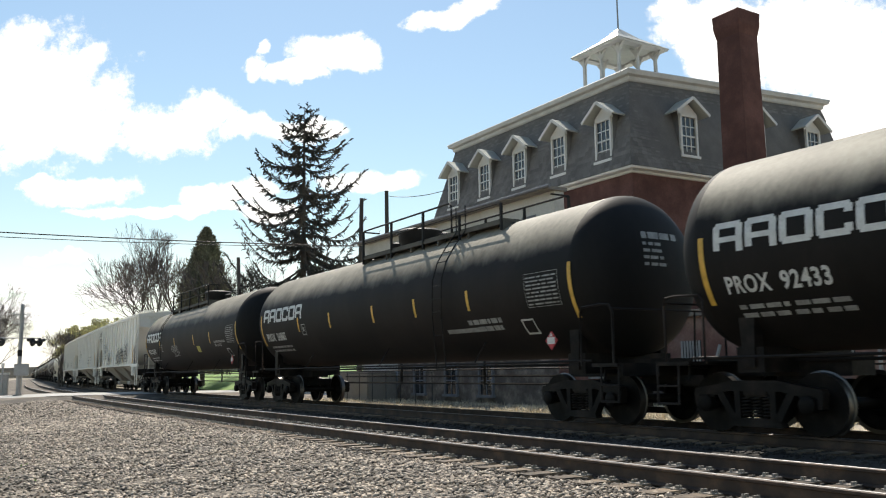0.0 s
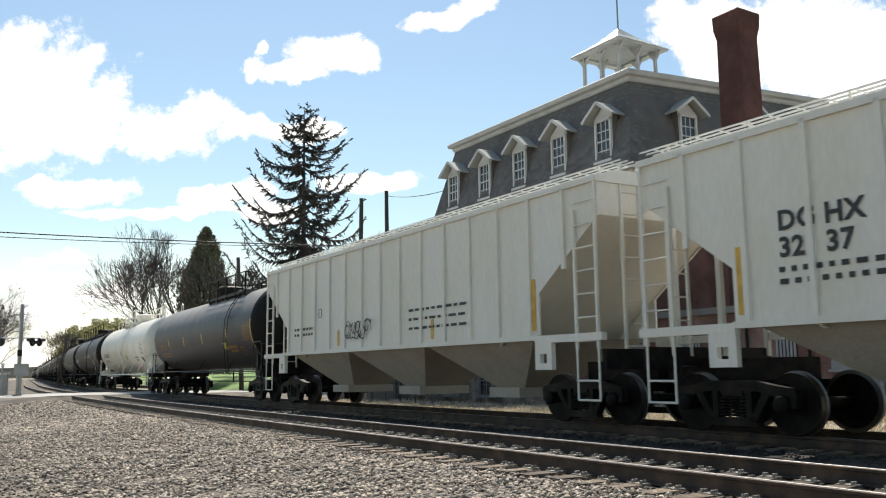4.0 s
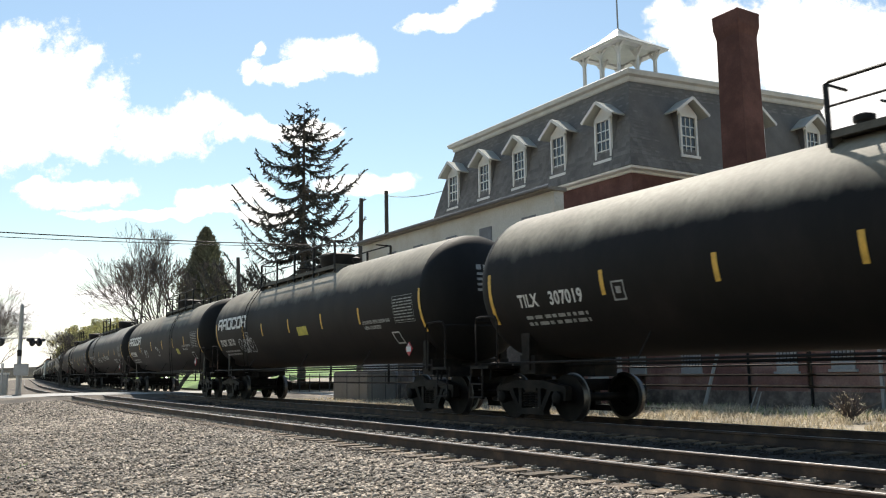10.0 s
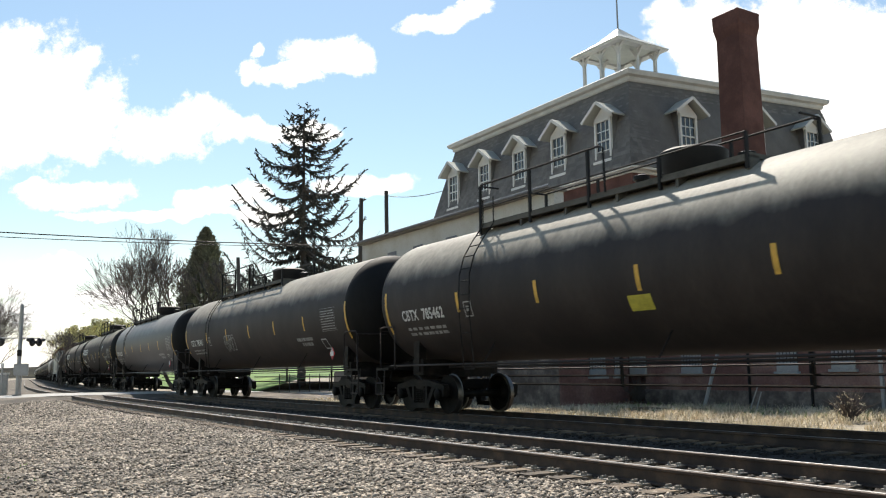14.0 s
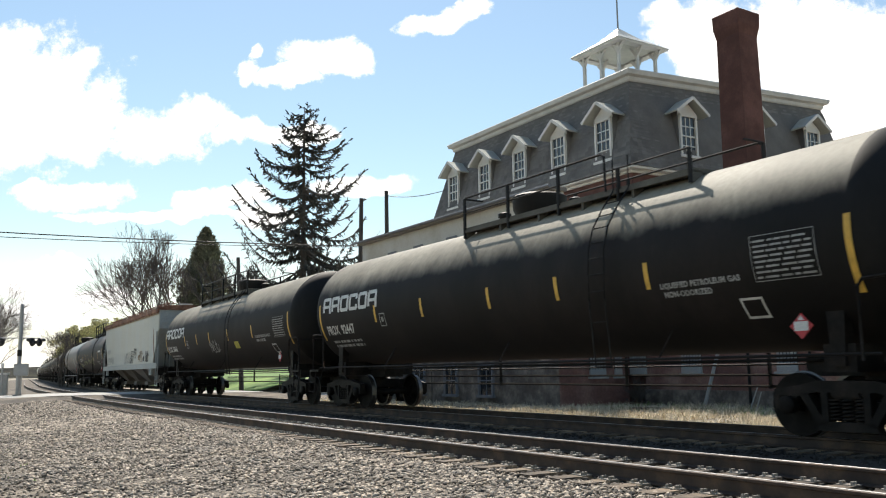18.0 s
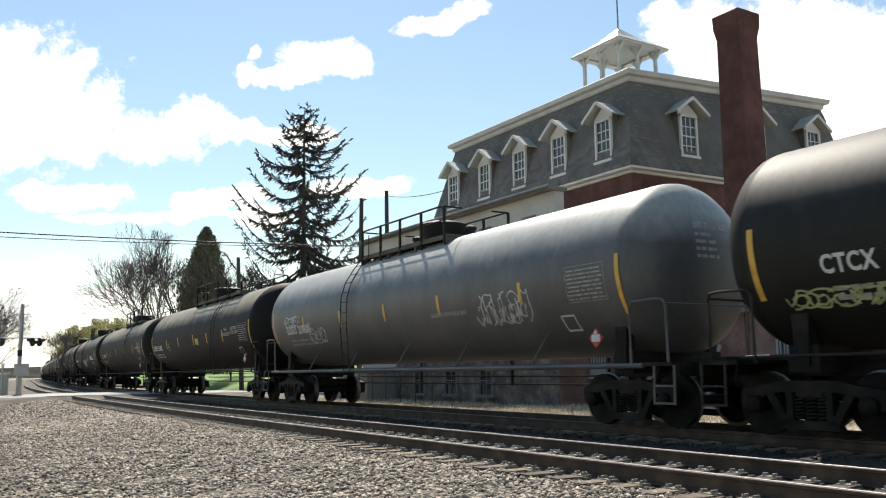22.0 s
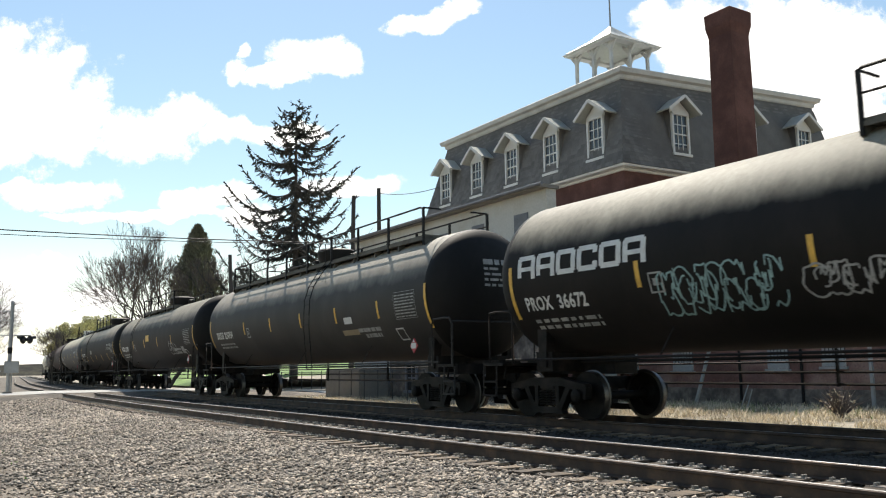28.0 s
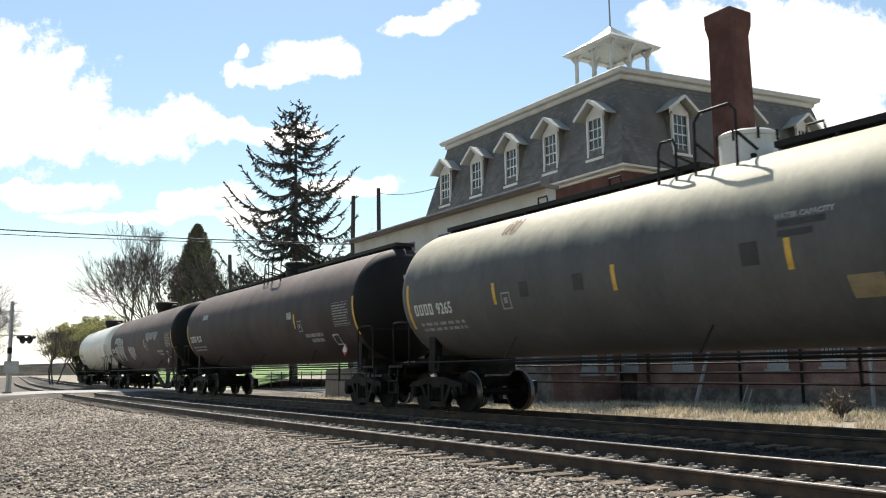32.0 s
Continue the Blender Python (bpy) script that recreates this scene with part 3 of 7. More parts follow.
def tank_geo(tip, seam, r):
    prof = []
    n = 9
    for i in range(n + 1):
        a = math.pi / 2 * i / n
        prof.append((-seam - (tip - seam) * math.cos(a), max(0.02, r * math.sin(a) ** 0.9)))
    for k in range(13):
        prof.append((-seam + 0.02 + (2 * seam - 0.04) * k / 13, r))
    prof.append((seam - 0.02, r))
    for i in range(n + 1):
        a = math.pi / 2 * (1 - i / n)
        prof.append((seam + (tip - seam) * math.cos(a), max(0.02, r * math.sin(a) ** 0.9)))
    g = Geo()
    g.lathe(prof, 64, pose(0, 0, Z_TANK, 0, 90, 0))
    return g


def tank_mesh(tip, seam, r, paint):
    """The shell in its paint; dark cars' end heads get no dust or painted sunlight."""
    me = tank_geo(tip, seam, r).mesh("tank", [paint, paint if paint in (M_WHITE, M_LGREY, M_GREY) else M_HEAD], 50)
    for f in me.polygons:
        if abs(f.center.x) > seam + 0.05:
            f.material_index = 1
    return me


def skin(x, ang, r, out=0.006):
    """A place on the tank's side: x along it, ang degrees above the middle on the camera's side."""
    a = radians(ang)
    return Vector((x, -(r + out) * math.cos(a), Z_TANK + (r + out) * math.sin(a)))


def decal(boxes, r, out=0.008):
    """Painted patches curved on the tank: (x0, x1, z0, z1) with z above the tank's middle."""
    g = Geo()
    for x0, x1, z0, z1 in boxes:
        a0, a1 = math.asin(max(-0.98, min(0.98, z0 / r))), math.asin(max(-0.98, min(0.98, z1 / r)))
        n = max(1, int(abs(a1 - a0) / 0.09))
        o = len(g.v)
        for i in range(n + 1):
            a = a0 + (a1 - a0) * i / n
            for x in (x0, x1):
                g.v.append((x, -(r + out) * math.cos(a), Z_TANK + (r + out) * math.sin(a)))
        g.f += [(o + 2 * i, o + 2 * i + 1, o + 2 * i + 3, o + 2 * i + 2) for i in range(n)]
    return g


def glyphs(text, x, z, h, r, bold=0.0, out=0.008, slant=0.0, wiggle=0.0, seed=1, squeeze=1.0):
    """Built-in font letters laid on the tank's side; reads from the camera's side."""
    cu = bpy.data.curves.new("lettering", "FONT")
    cu.body, cu.size, cu.offset, cu.shear, cu.resolution_u = text, h * 1.38, bold, slant, 3
    cu.space_character = 1.08
    tmp = bpy.data.objects.new("lettering", cu)
    scene.collection.objects.link(tmp)
    bpy.context.view_layer.update()
    me = bpy.data.meshes.new_from_object(tmp.evaluated_get(bpy.context.evaluated_depsgraph_get()))
    bpy.data.objects.remove(tmp)
    bpy.data.curves.remove(cu)
    g = Geo()
    rng = random.Random(seed)
    for v in me.vertices:
        zz = z + v.co.y + wiggle * math.sin(v.co.x * 2.3 + seed) 
        a = math.asin(max(-0.98, min(0.98, zz / r))) if r else 0
        g.v.append((x + v.co.x * squeeze, -(r + out) * math.cos(a), Z_TANK + (r + out) * math.sin(a)))
    g.f = [tuple(p.vertices) for p in me.polygons]
    bpy.data.meshes.remove(me)
    return g


def sprayed(text, x, z, h, r, slant, seed):
    """Hand-sprayed capitals: every letter tilted, shifted and gone over twice."""
    rng = random.Random(seed)
    g = Geo()
    adv = {"I": 0.42, " ": 0.55, "M": 1.0, "W": 1.0, "N": 0.86, "O": 0.88, "L": 0.62}
    a = x
    for ch in text:
        w = adv.get(ch, 0.74) * h * 1.13
        if ch != " ":
            size, tilt, dz = h * rng.uniform(0.92, 1.22), rng.uniform(-0.16, 0.16), rng.uniform(-0.10, 0.10) * h
            for k in range(3):
                one = shared(("letter", ch), lambda: glyphs(ch, 0, 0, 1.0, 500.0, -0.034))
                sz, sh, sq = size * rng.uniform(0.95, 1.05), slant + rng.uniform(-0.08, 0.08), rng.uniform(0.84, 1.0)
                ox, oz, lean = rng.uniform(-0.05, 0.05) * h, rng.uniform(-0.04, 0.04) * h, tilt + rng.uniform(-0.05, 0.05)
                o = len(g.v)
                for px, py, pz in one.v:
                    lz = sz * (pz - Z_TANK)
                    lx = sz * px * sq + lz * sh
                    zz = z + dz + oz + lz + lx * lean
                    al = math.asin(max(-0.98, min(0.98, zz / r)))
                    rr = r + 0.008 + 0.002 * k
                    g.v.append((a + ox + lx - lz * lean, -rr * math.cos(al), Z_TANK + rr * math.sin(al)))
                g.f += [tuple(o + i for i in f) for f in one.f]
        a += w * rng.uniform(0.92, 1.06)
    return g


def rods(list_, r, seg=7):
    g = Geo()
    for pts in list_:
        g.tube(pts, r, seg)
    return g


def tank_frame(half, mt):
    """End sills, end platforms, saddles and the running side pipes, piece by piece."""
    out = []
    for e in (-1, 1):
        g = Geo()
        x0, x1 = sorted((e * (half - 3.1), e * (half - 0.45)))
        g.box(x0, x1, -0.30, 0.30, 0.86, 1.18)
        g.box(e * (half - 0.45) - 0.04, e * (half - 0.45) + 0.04, -1.45, 1.45, 0.88, 1.10)
        out.append(("end_sill", g, M_STEEL))
        x0, x1 = sorted((e * (half - 1.15), e * (half - 0.50)))
        out.append(("end_platform", Geo().box(x0, x1, -1.50, 1.50, 1.04, 1.10), M_STEEL))
        x = e * (half - 2.0)
        g = Geo()
        for y in (-1.16, 0.96):
            g.prism([(x - 0.10, 1.0), (x + 0.10, 1.0), (x + 0.14, 1.78), (x - 0.14, 1.78)], y, y + 0.20)
        g.box(x - 0.24, x + 0.24, -1.12, 1.12, 0.92, 1.30)
        out.append(("bolster_saddle", g, mt if mt is M_WHITE else M_STEEL))
        if mt is M_WHITE:
            sx = e * (half - 1.25)
            g = Geo().prism([(sx - 0.55, 1.08), (sx + 0.45, 1.08), (sx + 0.30, 1.30), (sx - 0.20, 1.52), (sx - 0.62, 1.95), (sx - 0.75, 1.70)], -1.08, -0.98)
            g.bevel_box(sx - 0.35, sx + 0.25, -1.36, -1.02, 1.10, 1.36, 0.04)
            g.tube([(sx + 0.05, -1.1, 1.1), (sx + e * 0.55, -0.55, 1.9), (sx + e * 0.62, -0.3, 2.35)], 0.035, 6)
            out.append(("end_brace", g, mt))
    dark = mt.name.startswith(("black", "brown", "slate", "dusty", "clean", "dull"))
    out.append(("side_pipe", Geo().tube([(-half + 1.2, -1.45, 1.05 + 0.10 * dark), (half - 1.2, -1.45, 1.05 + 0.10 * dark)], 0.022 if dark else 0.045, 8), mt))
    out.append(("brake_pipe", Geo().tube([(-half + 2.2, -0.35, 1.10), (half - 2.2, -0.35, 1.10)], 0.03, 6), mt))
    out.append(("far_side_pipe", Geo().tube([(-half + 1.2, 1.45, 1.03), (half - 1.2, 1.45, 1.05)], 0.018 if dark else 0.045, 8), mt))
    out.append(("brake_rod", Geo().tube([(-half + 2.6, 1.2, 0.86), (half - 2.6, 1.2, 0.86)], 0.025, 6), M_STEEL))
    out.append(("brake_rod", Geo().tube([(-half + 2.6, 1.2, 0.66), (half - 2.6, 1.2, 0.66)], 0.025, 6), M_STEEL))
    if dark:
        for x in (-4.6, 0.4, 4.9):
            out.append(("pipe_hanger", Geo().tube([(x, -1.45, 1.15), (x + 0.10, -1.20, 1.62)], 0.016, 5), M_STEEL))
    for x in (-3.2, 1.4, 5.0):
        out.append(("rod_hanger", Geo().box(x - 0.02, x + 0.02, 1.17, 1.23, 0.62, 1.25), M_STEEL))
    for k in range(0 if dark else 5):
        x = -5.6 + 2.8 * k
        out.append(("pipe_strut", Geo().tube([(x, -1.45, 1.03), (x + 0.22, -1.14, 1.70)], 0.022, 6), mt))
    return out


def end_fittings(half):
    out = []
    for e in (-1, 1):
        x = e * (half - 0.70)
        g = Geo()
        g.tube([(x - e * 0.75, -1.47, 1.06), (x - e * 0.75, -1.47, 2.02), (x - e * 0.68, -1.47, 2.12), (x - e * 0.2, -1.47, 2.14),
                (x, -1.47, 2.12), (x + e * 0.06, -1.44, 2.0), (x + e * 0.06, -1.44, 1.06)], 0.024, 6)
        out.append(("grab_rail", g))
        g = Geo()
        g.tube([(x + e * 0.06, 1.44, 1.06), (x + e * 0.06, 1.44, 2.1), (x - e * 0.7, 1.47, 2.14), (x - e * 0.75, 1.47, 1.06)], 0.024, 6)
        out.append(("grab_rail", g))
        out.append(("cross_rail", Geo().tube([(x + e * 0.06, -1.44, 2.05), (x + e * 0.10, 1.44, 2.05)], 0.020, 6)))
        g = Geo()
        for dx in (-0.22, 0.22):
            g.tube([(x + dx, -1.48, 1.05), (x + dx, -1.50, 0.42)], 0.02, 5)
        for z in (0.44, 0.72):
            g.tube([(x - 0.22, -1.50, z), (x + 0.22, -1.50, z)], 0.02, 5)
        out.append(("sill_step", g))
    return out


def top_platform(x0, x1, ladder_x, posts, near_end=None, high=0.66):
    """Walkway with railings round the valves, post by post."""
    zt = Z_TANK + R_TANK
    parts = {}
    g = Geo()
    # grating: long side beams and cross bars on both sides of the dome
    for y in (-0.95, 0.95):
        g.box(x0, x1, y - 0.03, y + 0.03, zt - 0.17, zt - 0.10)
        inner = y * 0.48
        g.box(x0, x1, min(y, inner), max(y, inner), zt - 0.06 - 0.05, zt - 0.05)
    for x in (x0, x1):
        g.box(x - 0.03, x + 0.03, -0.95, 0.95, zt - 0.12, zt - 0.04)
    n = int((x1 - x0) / 1.3)
    for i in range(n + 1):
        x = x0 + (x1 - x0) * i / n
        g.box(x - 0.03, x + 0.03, -0.95, -0.70, zt - 0.42, zt - 0.08)
        g.box(x - 0.03, x + 0.03, 0.70, 0.95, zt - 0.42, zt - 0.08)
    parts["walkway"] = g
    parts["posts"] = []
    for i in range(posts):
        x = x0 + (x1 - x0) * i / (posts - 1)
        for y in (-0.97, 0.97):
            low = y < 0 and near_end is not None and x > near_end + 0.1
            p = Geo()
            p.box(x - 0.028, x + 0.028, y - 0.028, y + 0.028, zt - 0.30, zt + (0.30 if low else high - 0.02))
            parts["posts"].append(p)
    g = Geo()
    for y in (-0.97, 0.97):
        e = near_end if y < 0 and near_end is not None else x1
        g.tube([(x0, y, zt + 0.4), (x0, y, zt + high - 0.04), (x0 + 0.05, y, zt + high), (e - 0.12, y, zt + high), (e - 0.02, y, zt + high - 0.06), (e, y, zt + (0.4 if e == x1 else -0.08))], 0.024, 6)
        g.tube([(x0, y, zt + 0.30), (x1, y, zt + 0.30)], 0.018, 6)
    for x in (x0, x1):
        if x == x0 or near_end is None:
            g.tube([(x, -0.97, zt + high - 0.02), (x, -0.45, zt + high - 0.02)], 0.022, 6)
        g.tube([(x, 0.97, zt + high - 0.02), (x, 0.45, zt + high - 0.02)], 0.022, 6)
    parts["railing"] = g
    g = Geo()
    for y in (-1,):
        pa = [skin(ladder_x, a, R_TANK, 0.10) for a in (-20, -5, 10, 25, 40)] + [Vector((ladder_x, -0.97, zt - 0.1)), Vector((ladder_x, -0.97, zt + 0.5))]
        pa = [Vector((ladder_x, -1.55, 1.04)), Vector((ladder_x, -1.66, 2.2))] + pa[1:]
        for dx in (-0.2, 0.2):
            g.tube([p + Vector((dx, 0, 0)) for p in pa], 0.015, 5)
        for i in range(9):
            t = i / 9 * (len(pa) - 2)
            k = int(t)
            p = pa[k].lerp(pa[k + 1], t - k)
            g.tube([p + Vector((-0.2, 0, 0)), p + Vector((0.2, 0, 0))], 0.012, 5)
    parts["ladder"] = g
    g = Geo()
    g.lathe([(zt - 0.12, 0.50), (zt + 0.06, 0.52), (zt + 0.20, 0.60), (zt + 0.48, 0.62), (zt + 0.53, 0.55), (zt + 0.57, 0.15)], 28, pose(0.1, 0, 0))
    parts["dome"] = g
    parts["valves"] = [Geo().lathe([(zt - 0.05, 0.12), (zt + 0.20, 0.12), (zt + 0.22, 0.16), (zt + 0.30, 0.16), (zt + 0.34, 0.06)], 14, pose(x, y, 0))
                       for x, y in ((1.1, 0.2), (-1.1, -0.1))]
    return parts


def crown_top(car, drum):
    """A black plank walkway along the crown, bent hoops and a small lidded valve drum."""
    zt = Z_TANK + R_TANK
    g = Geo().box(-8.4, -0.35, -0.30, -0.02, zt + 0.05, zt + 0.15).box(-8.4, -0.35, 0.02, 0.30, zt + 0.05, zt + 0.15).box(1.15, 8.4, -0.30, -0.02, zt + 0.05, zt + 0.15).box(1.15, 8.4, 0.02, 0.30, zt + 0.05, zt + 0.15)
    for k in range(12):
        x = -8.2 + 16.4 * k / 11
        g.box(x - 0.03, x + 0.03, -0.32, 0.32, zt - 0.10, zt + 0.05)
    w = part("walkway", g, M_FIT, car, "narrow black walkway along the tank's crown")
    d = part("valve_drum", Geo().lathe([(zt - 0.08, 0.47), (zt + 0.38, 0.47), (zt + 0.40, 0.50), (zt + 0.46, 0.50), (zt + 0.50, 0.44), (zt + 0.52, 0.12)], 28, pose(0.4, 0.05, 0)), drum, car, "round valve drum with a bolted lid")
    for k in range(8):
        a = 2 * math.pi * k / 8 + 0.2
        x, y = 0.4 + 0.515 * math.cos(a), 0.05 + 0.515 * math.sin(a)
        part("lid_bolt", Geo().rod((x, y, zt + 0.30), (x, y, zt + 0.48), 0.022, 0.022, 6), M_FIT, d)
    for x, q, h in ((-0.62, 0.20, 0.50), (0.42, 0.42, 0.82)):
        part("grab_hoop", rods([[(x - q, -0.82, zt - 0.27), (x - q, -0.80, zt + h - 0.14), (x - q * 0.7, -0.80, zt + h), (x + q * 0.7, -0.80, zt + h), (x + q, -0.80, zt + h - 0.14), (x + q, -0.82, zt - 0.27)],
                                [(x - q, -0.80, zt + h * 0.4), (x - q, -0.30, zt + 0.10)], [(x + q, -0.80, zt + h * 0.4), (x + q, -0.30, zt + 0.10)]], 0.026, 7), M_FIT, car, "bent black grab hoop")
    for x in (-4.6, -2.4, 1.9, 3.2):
        part("step_bracket", rods([[(x - 0.16, -0.30, zt + 0.12), (x - 0.14, -0.32, zt + 0.27), (x + 0.14, -0.32, zt + 0.27), (x + 0.16, -0.30, zt + 0.12)]], 0.022, 6), M_FIT, w)


GRP = "cars of the freight train"
STRIPES = (-5.0, -2.5, 0.15, 2.5, 5.0)


def tank_car(style):
    """One tank car; style is a dict of its look."""
    half = style.get("half", 9.9)
    paint = style["paint"]
    trim = style.get("trim", paint)
    car = thing("tank_car", style["label"], "tank car", GRP)
    longer = style.get("longer", 0.0)
    tip, seam = TIP + half - 10.0 + longer, SEAM + half - 10.0 + longer
    r = R_TANK
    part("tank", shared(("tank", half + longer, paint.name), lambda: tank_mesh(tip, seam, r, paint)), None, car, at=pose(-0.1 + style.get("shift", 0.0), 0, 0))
    for nm, me in shared(("frame", half, trim.name), lambda: [(nm, g.mesh(nm, m, 40)) for nm, g, m in tank_frame(half, trim)] +
                         [(nm, g.mesh(nm, trim, 40)) for nm, g in end_fittings(half)]):
        part(nm, me, None, car)
    for e in (-1, 1):
        part("coupler", shared(("coupler", e), lambda: coupler(e).mesh("coupler", M_STEEL, 40)), None, car, at=pose(e * (half - 1.30), 0, 0))
        add_bogie(car, e * (half - 2.0))
    kind = style.get("top", "platform")
    x0, x1, lx = style.get("walk", (-5.0, 1.7, -4.8))
    key = (kind, x0, x1, lx, style.get("posts", 5), trim.name, style.get("near_end"), style.get("rail_high", 0.66))
    fit = trim if paint in (M_WHITE, M_LGREY) else M_FIT
    if ("top",) + key not in MESH:
        MESH[("top",) + key] = {k: ([p.mesh("post" if k == "posts" else "valve", fit, 40) for p in v] if isinstance(v, list) else v.mesh(k, M_GRATE if k == "walkway" and fit is M_FIT else fit, 40))
                               for k, v in top_platform(x0, x1, lx, style.get("posts", 5), style.get("near_end"), style.get("rail_high", 0.66)).items()}
    tp = MESH[("top",) + key]
    if kind == "platform":
        w = part("walkway", tp["walkway"], None, car, "steel grating walkway on top of the tank")
        part("railing", tp["railing"], None, w)
        for p in tp["posts"]:
            part("post", p, None, w)
        part("ladder", tp["ladder"], None, car)
    if kind == "crown":
        crown_top(car, style.get("drum", M_FIT))
    else:
        part("dome", tp["dome"], None, car, "round valve housing with a lid")
        for me in tp["valves"]:
            part("valve", me, None, car)
    if style.get("low_rail"):
        zt = Z_TANK + R_TANK
        for e in (-1, 1):
            a, b = sorted((e * 7.9, e * 2.2))
            part("roof_handrail", rods([[(a, -0.3, zt - 0.05), (a + 0.05, -0.3, zt + 0.30), (b - 0.05, -0.3, zt + 0.30), (b, -0.3, zt - 0.05)]] +
                                       [[(a + (b - a) * k / 4, -0.3, zt - 0.05), (a + (b - a) * k / 4, -0.3, zt + 0.30)] for k in (1, 2, 3)], 0.018, 6), M_FIT, car)
    if style.get("full_rail"):
        g = shared(("fullrail", trim.name), lambda: rods(
            [[(x, y, Z_TANK + 1.42), (x, y, Z_TANK + R_TANK + 0.42)] for x in (-8, -6.2, -4.4, 4.4, 6.2, 8) for y in (-0.5,)] +
            [[(-8.2, -0.5, 4.0), (-8.2, -0.5, 4.72), (-8.0, -0.5, 4.82), (-3.2, -0.5, 4.82)], [(3.2, -0.5, 4.82), (8.0, -0.5, 4.82), (8.2, -0.5, 4.72), (8.2, -0.5, 4.0)],
             [(8.2, -0.5, 4.4), (8.25, -0.5, 4.92), (8.42, -0.5, 5.02), (8.66, -0.5, 4.92), (8.7, -0.5, 3.9)],
             [(8.2, 0.5, 4.4), (8.25, 0.5, 4.92), (8.42, 0.5, 5.02), (8.66, 0.5, 4.92), (8.7, 0.5, 3.9)]], 0.030, 8).mesh("roof_handrail", trim, 40))
        part("roof_handrail", g, None, car)
    marks(car, style, half, r, seam)
    return car


def hollow(x, z, w, h, t):
    """An upright hollow block of bars."""
    return [(x, x + t, z, z + h), (x + w - t, x + w, z, z + h), (x + t, x + w - t, z, z + t), (x + t, x + w - t, z + h - t, z + h)]


def mark_block(x, z, w, h, t, kind):
    """Bold strokes of a plain block with clipped corners: 0 closed, 1 open below, 2 open at the side."""
    k = t * 0.35
    out = [(x + k, x + w - k, z + h - t * 0.8, z + h), (x, x + t, z + k, z + h - k)]
    if kind != 2:
        out.append((x + w - t, x + w, z + (k if kind == 0 else 0), z + h - k))
    else:
        out += [(x + w - t, x + w, z + h * 0.66, z + h - k), (x + w - t, x + w, z + k, z + h * 0.34)]
    out.append((x + k, x + w - k, z, z + t * 0.8) if kind != 1 else (x + t, x + w - t, z + h * 0.34, z + h * 0.34 + t * 0.7))
    return out


def bars(rng, x0, x1, z, h, gap=0.06):
    out, x = [], x0
    while x < x1 - 0.05:
        w = rng.uniform(0.08, 0.28)
        out.append((x, min(x + w, x1), z, z + h))
        x += w + rng.uniform(0.6, 1.6) * gap
    return out


def stuff(ob):
    return tagged(ob, kind="stuff")


